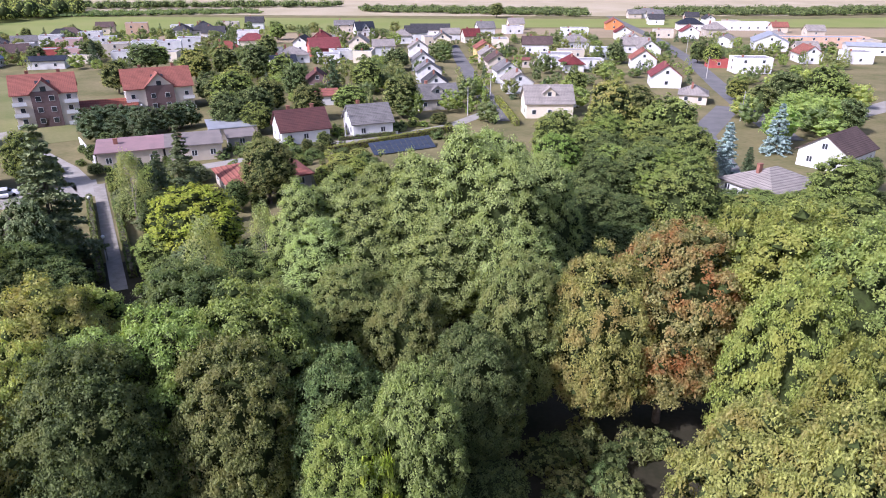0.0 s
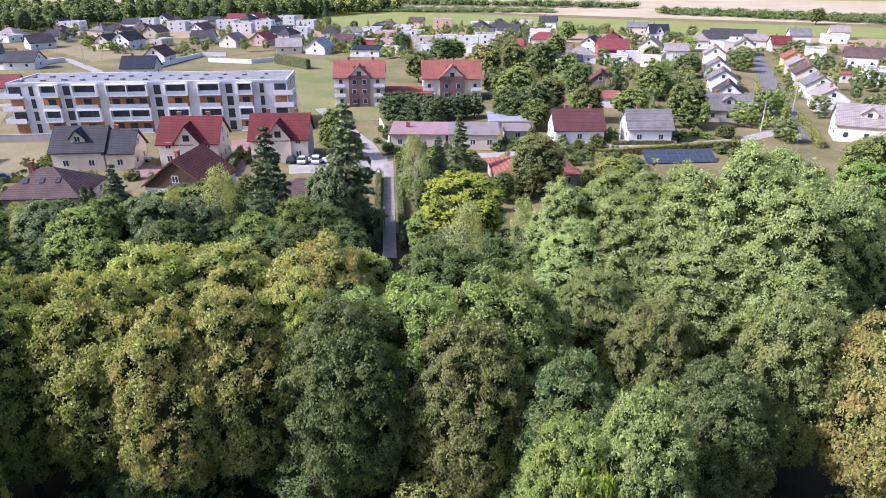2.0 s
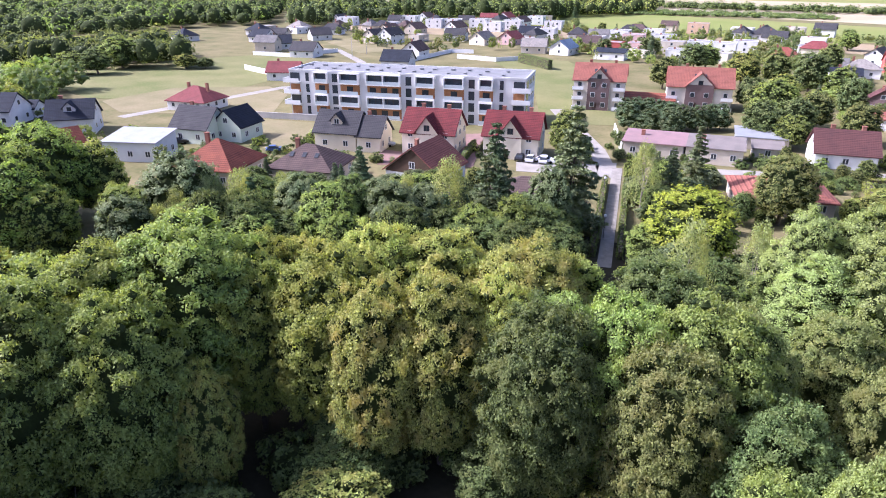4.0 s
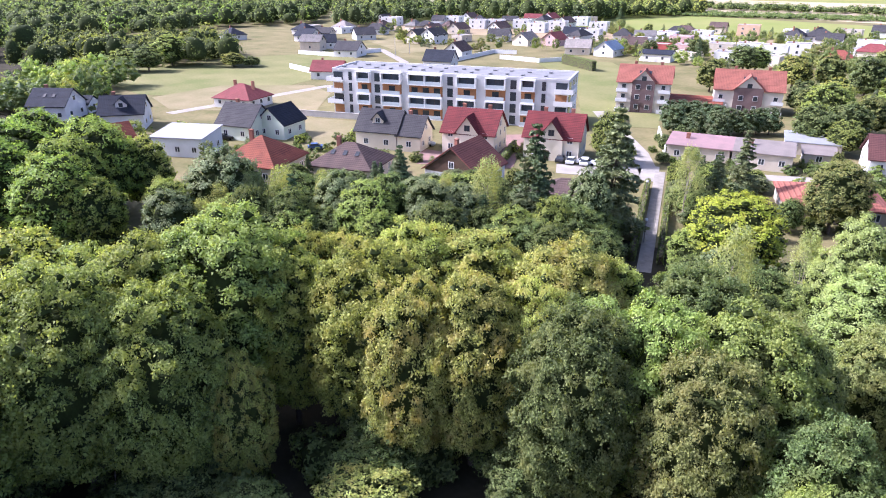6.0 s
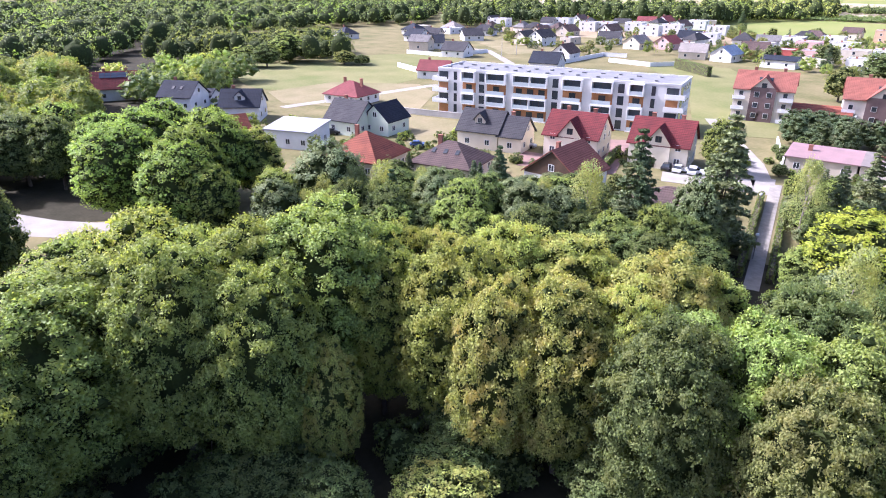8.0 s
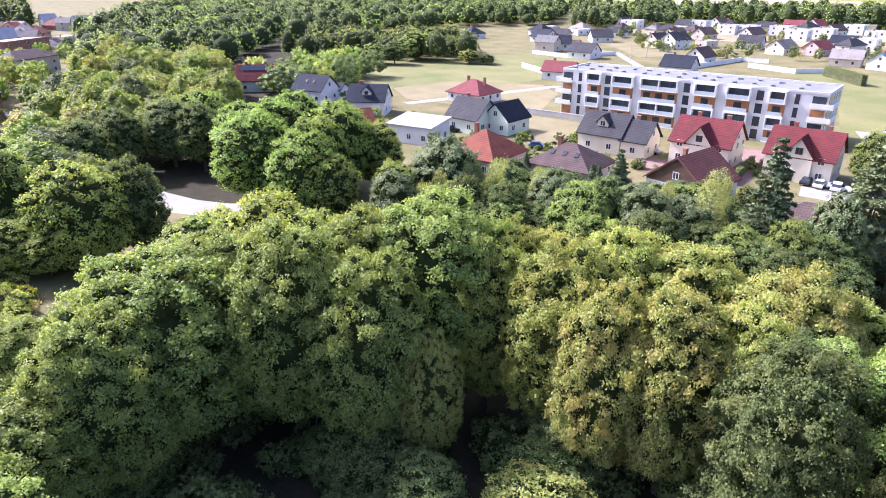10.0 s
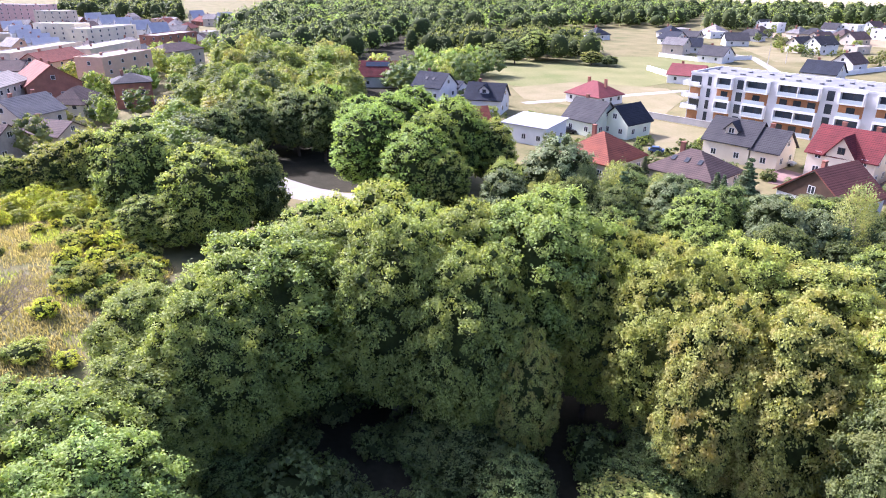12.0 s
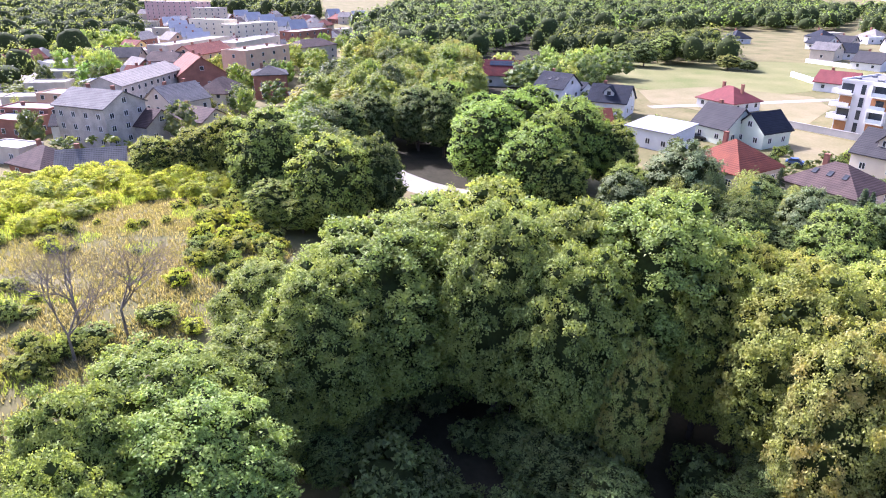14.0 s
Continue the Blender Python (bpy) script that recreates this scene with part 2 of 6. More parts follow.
def leaves(rng, centres, outward, size, droop=0.0):
    """One leaf spray per centre, facing roughly outward."""
    n = len(centres)
    nor = outward + rng.normal(0, 0.45, (n, 3))
    nor /= np.linalg.norm(nor, axis=1, keepdims=True) + 1e-9
    al = np.cross(nor, rng.normal(0, 1, (n, 3)))
    al[:, 2] -= droop
    al /= np.linalg.norm(al, axis=1, keepdims=True) + 1e-9
    sd = np.cross(al, nor)
    L = size * rng.uniform(0.6, 1.4, (n, 1))
    w = L * 0.43
    v = np.stack([centres - al * L * 0.5 + sd * w, centres - al * L * 0.5 - sd * w, centres + al * L * 0.5 - nor * L * 0.12], 1)
    return v.reshape(-1, 3)


def sprays(n):
    return np.arange(n * 3).reshape(n, 3).tolist()


def unit(rng, n):
    v = rng.normal(0, 1, (n, 3))
    return v / np.linalg.norm(v, axis=1, keepdims=True)


def broad_crown(rng, n, r, h, base, size, clumps=70, lump=0.30, droop=0.25, narrow=0.0, tufts=14, core=0.62, full=2.4):
    """Dome of leaf tufts gathered in clumps on a few main lobes; h is the top, base the lowest leaf.
    Returns the leaves, and the solids that fill the clumps and the crown."""
    cz, hz = base + (h - base) * 0.38, (h - base) * 0.62
    lobes = unit(rng, 11)
    lobes[:, 2] = np.abs(lobes[:, 2]) * 0.9 - 0.1

    def reach_of(u):
        near = np.exp(-7.0 * (1 - np.clip(u @ lobes.T, -1, 1))).max(1)
        return 0.77 + 0.18 * near

    def dome(s, a, reach):
        rho = (1 - np.abs(s) ** np.where(s > 0, full, 4.0)) ** 0.6
        taper = 1 - narrow * np.clip(s, 0, 1)
        d = np.stack([np.cos(a) * rho, np.sin(a) * rho, s], 1)
        return d, np.stack([d[:, 0] * r * reach * taper, d[:, 1] * r * reach * taper, cz + s * np.where(s > 0, hz, cz - base) * np.minimum(reach * 1.06, 1)], 1)

    k = np.arange(clumps)
    s = np.clip(-0.93 + 1.92 * (k + rng.uniform(0, 1, clumps)) / clumps, -0.95, 1)
    a = k * 2.39996 + rng.normal(0, 0.25, clumps)
    flat = np.stack([np.cos(a) * np.sqrt(1 - s * s), np.sin(a) * np.sqrt(1 - s * s), s], 1)
    d, cen = dome(s, a, reach_of(flat) + rng.normal(0, 0.05, clumps))
    cr = lump * r * rng.uniform(0.65, 1.35, clumps)
    # tufts on each clump
    to = unit(rng, clumps * tufts)
    to[:, 2] = np.where(to[:, 2] < -0.25, -to[:, 2], to[:, 2])
    to = to + 0.55 * np.repeat(d, tufts, 0)
    to /= np.linalg.norm(to, axis=1, keepdims=True)
    tc = np.repeat(cen, tufts, 0) + to * np.repeat(cr, tufts)[:, None] * np.array([1, 1, 0.8])
    tr = np.repeat(cr, tufts) * (1.15 / math.sqrt(tufts)) * rng.uniform(0.7, 1.25, clumps * tufts)
    pick = rng.choice(clumps * tufts, n, p=tr ** 2 / (tr ** 2).sum())
    o = unit(rng, n)
    o[:, 2] = np.where(o[:, 2] < -0.35, -o[:, 2], o[:, 2])
    c = tc[pick] + o * (tr[pick] * rng.uniform(0.35, 1.3, n))[:, None] + rng.normal(0, 0.022 * r, (n, 3))
    out = o * 0.4 + to[pick] * 0.4 + 0.5 * d[pick // tufts] + np.array([0, 0, 0.25])
    # solid fillers added inside each clump and the whole crown, under the leaves
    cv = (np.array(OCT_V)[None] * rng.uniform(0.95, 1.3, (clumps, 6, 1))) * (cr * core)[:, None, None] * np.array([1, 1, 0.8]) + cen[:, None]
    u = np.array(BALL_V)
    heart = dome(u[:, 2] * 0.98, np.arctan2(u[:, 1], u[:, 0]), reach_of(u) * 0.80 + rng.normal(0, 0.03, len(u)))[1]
    return leaves(rng, c, out, size, droop), cv.reshape(-1, 3), heart


def droop_crown(rng, n, r, h, base, size):
    """Birch: hanging strings of small leaves on a slender crown."""
    k = max(30, n // 45)
    t = rng.uniform(0, 1, k) ** 0.8
    a = rng.uniform(0, 2 * math.pi, k)
    rr = r * (0.25 + 0.75 * np.sin(np.clip(1 - t, 0.06, 1) * 2.3)) * rng.uniform(0.45, 1.0, k)
    top = np.stack([np.cos(a) * rr, np.sin(a) * rr, base + (h - base) * t], 1)
    pick = rng.integers(0, k, n)
    s = rng.uniform(0, 1, n)
    ln = (0.12 + 0.12 * rng.uniform(0, 1, k)) * (h - base)
    c = top[pick] + np.stack([np.cos(a[pick]) * s * 0.5, np.sin(a[pick]) * s * 0.5, -s * ln[pick]], 1) + rng.normal(0, 0.16 + 0.02 * r, (n, 3))
    return leaves(rng, c, np.stack([np.cos(a[pick]), np.sin(a[pick]), 0 * s + 0.5], 1), size, 1.2)


def spruce_crown(rng, n, r, h, base, size, power=1.0):
    """Whorled branches, shorter towards the tip."""
    whorls = max(9, int((h - base) / 0.75))
    per = 9
    k = whorls * per
    lev = np.repeat(np.arange(whorls), per) / whorls
    a = rng.uniform(0, 2 * math.pi, k)
    ln = r * (1 - lev) ** power * rng.uniform(0.6, 1.1, k) + 0.15
    pick = rng.choice(k, n, p=(ln + 0.3) / (ln + 0.3).sum())
    s = rng.uniform(0.08, 1, n) ** 0.7
    x = ln[pick] * s
    side = rng.normal(0, 0.16, n) * (1.3 - s) * (1 + ln[pick] * 0.5)
    z = base + (h - base) * lev[pick] - 0.28 * x * (1 + 0.3 * np.sin(s * 3)) + rng.normal(0, 0.09, n)
    c = np.stack([np.cos(a[pick]) * x - np.sin(a[pick]) * side, np.sin(a[pick]) * x + np.cos(a[pick]) * side, z], 1)
    return leaves(rng, c, np.stack([np.cos(a[pick]) * 0.4, np.sin(a[pick]) * 0.4, 0 * s + 1], 1), size, 0.6)


def trunk_mesh(rng, h, base, r, girth, bark, limbs=7):
    b = Build()
    z, p = 0.0, Vector((0, 0, -0.3))
    top = base + (h - base) * 0.62
    for k in range(4):
        q = Vector((rng.normal(0, 0.12), rng.normal(0, 0.12), top * (k + 1) / 4))
        b.tube(p, q, girth * (1 - 0.2 * k), girth * (1 - 0.2 * (k + 1)), 7)
        p = q
    for k in range(limbs):
        a = 2 * math.pi * (k + rng.uniform(0, 0.6)) / limbs
        z0 = base * 0.8 + (top - base * 0.8) * rng.uniform(0, 0.8)
        mid = Vector((math.cos(a) * r * 0.28, math.sin(a) * r * 0.28, z0 + (h - z0) * 0.18))
        end = Vector((math.cos(a) * r * 0.55, math.sin(a) * r * 0.55, z0 + (h - z0) * rng.uniform(0.28, 0.45)))
        b.tube((0, 0, z0), mid, girth * 0.4, girth * 0.25, 5)
        b.tube(mid, end, girth * 0.25, girth * 0.08, 5)
    return b.mesh("trunk", bark)


HEIGHT = {"broad": 18.0, "poplar": 20.0, "birch": 15.0, "pine": 14.0, "spruce": 16.0, "thuja": 5.0, "shrub": 2.6}
RADIUS = {"broad": 6.2, "poplar": 6.5, "birch": 3.4, "pine": 5.0, "spruce": 3.4, "thuja": 1.0, "shrub": 2.0}
CROWNS = {}


def crown(shape, lod, variant):
    """Shared crown and trunk meshes, 10 m tall prototypes at natural leaf size."""
    key = (shape, lod, variant)
    if key in CROWNS:
        return CROWNS[key]
    rng = np.random.default_rng(abs(sum(ord(c) for c in shape)) * 31 + lod * 7 + variant)
    n = {"broad": (76000, 15000, 4200, 700), "poplar": (60000, 16000, 4200, 700), "birch": (26000, 7000, 2200, 500), "pine": (30000, 13000, 3600, 550), "spruce": (24000, 15000, 3200, 450), "thuja": (3000, 1500, 700, 220), "shrub": (4000, 2400, 900, 180)}[shape][lod]
    up = (0.43, 0.68, 1.2, 2.1)[lod]
    fill = (0.6, 0.62, 0.7, 0.85)[lod]
    tufts = (12, 12, 9, 6)[lod]
    few = (1.0, 0.6, 0.3, 0.06)[lod]
    core = None
    if shape == "broad":
        v, core, heart = broad_crown(rng, n, 6.2, 18.0, 2.4, 0.44 * up, int(430 * few), (0.125, 0.155, 0.21, 0.36)[lod], core=fill, tufts=tufts, full=3.0)
        tm = trunk_mesh(rng, 18, 5, 6.2, 0.42, BARK)
    elif shape == "poplar":
        v, core, heart = broad_crown(rng, n, 6.5, 20.0, 1.4, 0.42 * up, int(400 * few), (0.12, 0.15, 0.21, 0.36)[lod], 0.4, 0.35, core=fill, tufts=tufts)
        tm = trunk_mesh(rng, 20, 4, 6.5, 0.45, BARK)
    elif shape == "birch":
        v = droop_crown(rng, n, 3.4, 15.0, 1.5, 0.3 * up)
        tm = trunk_mesh(rng, 15, 4, 3.0, 0.2, BARK_PALE)
    elif shape == "pine":
        v, core, heart = broad_crown(rng, n, 5.0, 14.0, 1.0, 0.38 * up, int(190 * few), (0.16, 0.20, 0.27, 0.40)[lod], -0.3, core=fill, tufts=tufts)
        tm = trunk_mesh(rng, 14, 6, 5.0, 0.3, BARK)
    elif shape == "spruce":
        v = spruce_crown(rng, n, 3.4, 16.0, 1.2, 0.44 * up, 0.8)
        tm = trunk_mesh(rng, 22, 1.5, 0.6, 0.24, BARK, 3)
    elif shape == "thuja":
        v = spruce_crown(rng, n, 1.0, 5.0, 0.1, 0.26 * up, 0.45)
        tm = trunk_mesh(rng, 4, 0.4, 0.3, 0.09, BARK, 2)
    else:
        v, core, heart = broad_crown(rng, n, 2.0, 2.6, 0.0, 0.30 * up, int(44 * few) + 4, 0.28, core=0.4, tufts=tufts)
        tm = trunk_mesh(rng, 2, 0.3, 1.2, 0.05, BARK, 4)
    nl = len(v) // 3
    nc = 0 if core is None else len(core) // 6
    hearts = 0 if core is None or lod == 3 else 1
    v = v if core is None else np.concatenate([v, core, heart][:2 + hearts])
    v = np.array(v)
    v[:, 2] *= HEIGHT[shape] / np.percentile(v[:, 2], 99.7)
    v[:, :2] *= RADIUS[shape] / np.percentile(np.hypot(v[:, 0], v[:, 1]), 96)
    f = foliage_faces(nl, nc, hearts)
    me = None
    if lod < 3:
        # fillers take the dark second slot, so gaps in the leaves look shaded
        me = mesh_from("crown", v, f, LEAF["green"], CROWN_SHADE)
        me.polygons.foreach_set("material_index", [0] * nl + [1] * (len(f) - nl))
    CROWNS[key] = (v, f, tm, me)
    return CROWNS[key]


HUE_WORDS = {"green": "fresh green", "dark": "dark green", "olive": "olive green", "brown": "browning autumn", "rust": "rust-red autumn", "yellow": "bright yellow-green", "yellowgreen": "yellowish green", "poplar": "silvery green", "pale": "pale grey-green", "birch": "light dusty green", "pine": "grey-green needled", "spruce": "dark needled", "blue": "blue-grey needled", "locust": "lush green", "weed": "lime-yellow", "dull": "dusty late-summer green", "forest": "deep green", "meadow": "straw-coloured"}
SHAPE_WORDS = {"broad": "broadleaf park tree with a full rounded crown", "poplar": "tall poplar with a dense billowing crown", "birch": "birch with hanging twigs and pale trunk", "pine": "pine with a broad flat-topped crown", "spruce": "spruce with tiered drooping branches", "thuja": "narrow clipped columnar conifer", "shrub": "rounded bush growing in the grass"}
TREE_NO = [0]


def tree(shape, hue, x, y, h, r, z=0.0, lod=None):
    """A tree whose tip is h above the ground, crown radius r."""
    TREE_NO[0] += 1
    k = TREE_NO[0]
    dist = math.hypot(x, y)
    if lod is None:
        lod = 0 if dist < (76 if shape == "poplar" else 60 if shape != "shrub" else 0) else 1 if dist < 145 else 2
    v, f, tm, me = crown(shape, lod, k % 3)
    top = new({"shrub": "bush", "thuja": "columnar_conifer"}.get(shape, shape if shape in ("poplar", "birch", "pine", "spruce") else "tree"))
    sx, sz = r / RADIUS[shape], h / HEIGHT[shape]
    top.matrix_basis = pose(x, y, z, 0, 0, (k * 137.5) % 360) @ Matrix.Diagonal((sx, sx, sz, 1))
    part("trunk", tm, top)
    slot = part("crown", me, top).material_slots[0]
    slot.link, slot.material = "OBJECT", LEAF[hue]
    tagged(top, HUE_WORDS[hue] + " " + SHAPE_WORDS[shape], "bush" if shape == "shrub" else "tree")
    return top


# ---- surfaces of the town
ROOFS = {
    "maroon": tile_mat("tile_maroon", (0.165, 0.034, 0.034), (0.11, 0.026, 0.027)),
    "red": tile_mat("tile_red", (0.26, 0.082, 0.055), (0.19, 0.06, 0.044)),
    "orange": tile_mat("tile_orange", (0.29, 0.108, 0.078), (0.22, 0.085, 0.062)),
    "rust": tile_mat("tile_rust", (0.25, 0.078, 0.045), (0.17, 0.052, 0.034)),
    "crimson": tile_mat("tile_crimson", (0.22, 0.06, 0.06), (0.17, 0.05, 0.05)),
    "dark": tile_mat("tile_dark", (0.062, 0.060, 0.062), (0.042, 0.042, 0.046)),
    "navy": tile_mat("tile_navy", (0.026, 0.032, 0.046), (0.018, 0.022, 0.032)),
    "brown": tile_mat("tile_brown", (0.115, 0.080, 0.070), (0.075, 0.052, 0.048)),
    "darkred": tile_mat("tile_darkred", (0.115, 0.050, 0.045), (0.085, 0.040, 0.038)),
    "grey": tile_mat("tile_grey", (0.20, 0.19, 0.18), (0.13, 0.125, 0.12)),
    "beige": tile_mat("tile_beige", (0.30, 0.27, 0.24), (0.22, 0.20, 0.18)),
    "metal": mat("roof_sheet", (0.40, 0.42, 0.445), (0.32, 0.335, 0.36), 0.5, 0.4, 4.0, 0.05, 0.2, 0.1),
    "felt": mat("roof_felt", (0.32, 0.31, 0.30), (0.20, 0.195, 0.19), 0.85, 0.5, 6.0, 0.1, 0.0, 0.2),
    "pinkfelt": mat("roof_felt_pink", (0.30, 0.185, 0.185), (0.22, 0.15, 0.145), 0.8, 0.4, 6.0, 0.1),
    "brownfelt": mat("roof_felt_brown", (0.22, 0.19, 0.17), (0.16, 0.14, 0.125), 0.85, 0.4, 6.0, 0.1),
    "blue": tile_mat("roof_blue", (0.20, 0.27, 0.36), (0.15, 0.2, 0.28)),
}
WALLS = {
    "cream": mat("render_cream", (0.74, 0.67, 0.53), (0.66, 0.59, 0.46), 0.9, 0.5, 8.0, 0.05),
    "white": mat("render_white", (0.76, 0.755, 0.74), (0.62, 0.615, 0.60), 0.9, 0.4, 8.0, 0.05, 0.0, 0.06),
    "mint": mat("render_mint", (0.72, 0.78, 0.66), (0.64, 0.70, 0.58), 0.9, 0.5, 8.0, 0.05),
    "beige": mat("render_beige", (0.58, 0.52, 0.43), (0.48, 0.42, 0.34), 0.9, 0.5, 8.0, 0.05, 0.0, 0.12),
    "sand": mat("render_sand", (0.66, 0.61, 0.53), (0.56, 0.51, 0.44), 0.9, 0.5, 8.0, 0.05),
    "grey": mat("render_grey", (0.62, 0.57, 0.50), (0.40, 0.36, 0.31), 0.9, 0.5, 8.0, 0.05, 0.0, 0.12),
    "peach": mat("render_peach", (0.66, 0.45, 0.32), (0.56, 0.38, 0.27), 0.9, 0.5, 8.0, 0.05),
    "pink": mat("render_pink", (0.66, 0.45, 0.42), (0.56, 0.38, 0.36), 0.9, 0.5, 8.0, 0.05),
    "yellow": mat("render_yellow", (0.70, 0.52, 0.22), (0.60, 0.44, 0.18), 0.9, 0.5, 8.0, 0.05),
    "orange": mat("render_orange", (0.62, 0.26, 0.10), (0.52, 0.2, 0.08), 0.9, 0.5, 8.0, 0.05),
    "red": mat("render_red", (0.45, 0.12, 0.10), (0.36, 0.09, 0.08), 0.9, 0.5, 8.0, 0.05),
    "brick": mat("brickwork", (0.36, 0.17, 0.12), (0.25, 0.12, 0.09), 0.9, 0.6, 16.0, 0.2, 0.0, 0.1),
    "plum": mat("cladding_plum", (0.19, 0.125, 0.12), (0.15, 0.10, 0.095), 0.85, 0.6, 10.0, 0.1),
    "bluewhite": mat("render_bluewhite", (0.72, 0.74, 0.75), (0.63, 0.65, 0.66), 0.9, 0.5, 8.0, 0.05),
    "timber": mat("timber_dark", (0.10, 0.055, 0.03), (0.06, 0.035, 0.02), 0.7, 1.0, 20.0, 0.2),
}
FRAME = mat("window_frame_white", (0.80, 0.80, 0.79), None, 0.5, 1.0, 8.0, 0.0)
FRAME_DARK = mat("window_frame_dark", (0.09, 0.065, 0.05), None, 0.5, 1.0, 8.0, 0.0)
GLASS = mat("window_glass", (0.030, 0.038, 0.046), (0.05, 0.058, 0.066), 0.06, 0.8, 2.0, 0.0)
GUTTER = mat("gutter_metal", (0.20, 0.19, 0.18), None, 0.4, 1.0, 6.0, 0.0, 0.6)
WOOD = mat("wood_warm", (0.42, 0.19, 0.07), (0.30, 0.13, 0.05), 0.6, 0.8, 18.0, 0.15)
CONCRETE = mat("concrete", (0.50, 0.48, 0.45), (0.38, 0.365, 0.34), 0.9, 0.4, 8.0, 0.1)
WHITE = mat("white_paint", (0.82, 0.82, 0.81), (0.72, 0.72, 0.71), 0.6, 0.4, 8.0, 0.03)

ROOF_WORDS = {"maroon": "maroon tiled", "red": "red tiled", "orange": "orange tiled", "rust": "rust-brown tiled", "crimson": "crimson", "dark": "anthracite tiled", "navy": "blue-black tiled", "brown": "dark brown tiled", "darkred": "dark red-brown", "grey": "grey", "beige": "weathered beige", "metal": "pale sheet-metal", "felt": "grey felt", "pinkfelt": "faded pink felt", "brownfelt": "grey-brown felt", "blue": "pale blue"}


def window_meshes(w, h, dark=False):
    """A frame with a middle post in one piece, and the pane behind it."""
    t, d = 0.09, 0.06
    xs = [-w / 2, -w / 2 + t, -t / 2, t / 2, w / 2 - t, w / 2]
    zs = [-h / 2, -h / 2 + t, h / 2 - t, h / 2]
    b = Build()
    vs = [(x, y, z) for y in (-d, 0.04) for z in zs for x in xs]
    fs = []
    solid = {(i, j) for i in range(5) for j in range(3) if j != 1 or i in (0, 2, 4)}
    for i, j in solid:
        q = [j * 6 + i, j * 6 + i + 1, (j + 1) * 6 + i + 1, (j + 1) * 6 + i]
        fs.append(tuple(q))
        for (di, dj), (u, v) in (((0, -1), (0, 1)), ((1, 0), (1, 2)), ((0, 1), (2, 3)), ((-1, 0), (3, 0))):
            if (i + di, j + dj) not in solid:
                fs.append((q[v], q[u], q[u] + 24, q[v] + 24))
    b.add(vs, fs)
    pane = Build().box(-w / 2 + t - 0.01, w / 2 - t + 0.01, -0.025, 0.03, -h / 2 + t - 0.01, h / 2 - t + 0.01)
    far = Build().box(-w / 2, w / 2, -d, 0.04, -h / 2, h / 2).box(-w / 2 + t, w / 2 - t, -d - 0.012, -d + 0.01, -h / 2 + t, h / 2 - t, 1)
    fm = FRAME_DARK if dark else FRAME
    return b.mesh("window", fm), pane.mesh("pane", GLASS), far.mesh("window", fm, GLASS)


WINDOWS = {}


def window(parent, x, y, z, turn, w=1.3, h=1.35, dark=False):
    """turn: degrees that the outward normal is turned from -y. Far houses have the pane set in the frame."""
    key = (w, h, dark)
    if key not in WINDOWS:
        WINDOWS[key] = window_meshes(w, h, dark)
    fr, pn, far = WINDOWS[key]
    if parent.location.length > 175:
        return part("window", far, parent, "", pose(x, y, z, 0, 0, turn))
    ob = part("window", fr, parent, "", pose(x, y, z, 0, 0, turn))
    part("pane", pn, ob)
    return ob


def gable_roof(b, w, d, eave, ridge, over=0.5, thick=0.22):
    s = (ridge - eave) / (d / 2)
    e = d / 2 + over
    b.chevron(0, -w / 2 - over, w / 2 + over, 0, e, ridge, s * e, thick)


def hip_roof(b, w, d, eave, ridge, over=0.55, thick=0.22):
    s = (ridge - eave) / (d / 2)
    e = over
    rl = max(w / 2 - d / 2, 0.15)
    z = eave - s * e
    c = [(-w / 2 - e, -d / 2 - e, z), (w / 2 + e, -d / 2 - e, z), (w / 2 + e, d / 2 + e, z), (-w / 2 - e, d / 2 + e, z), (-rl, 0, ridge), (rl, 0, ridge)]
    fs = [(0, 1, 5, 4), (2, 3, 4, 5), (1, 2, 5), (3, 0, 4)]
    vs = c + [(p[0], p[1], p[2] + thick) for p in c]
    b.add(vs, [tuple(i + 6 for i in f) for f in fs] + [f[::-1] for f in fs] + [(i, (i + 1) % 4, 6 + (i + 1) % 4, 6 + i) for i in range(4)])


HOUSES, ROADS = [], []


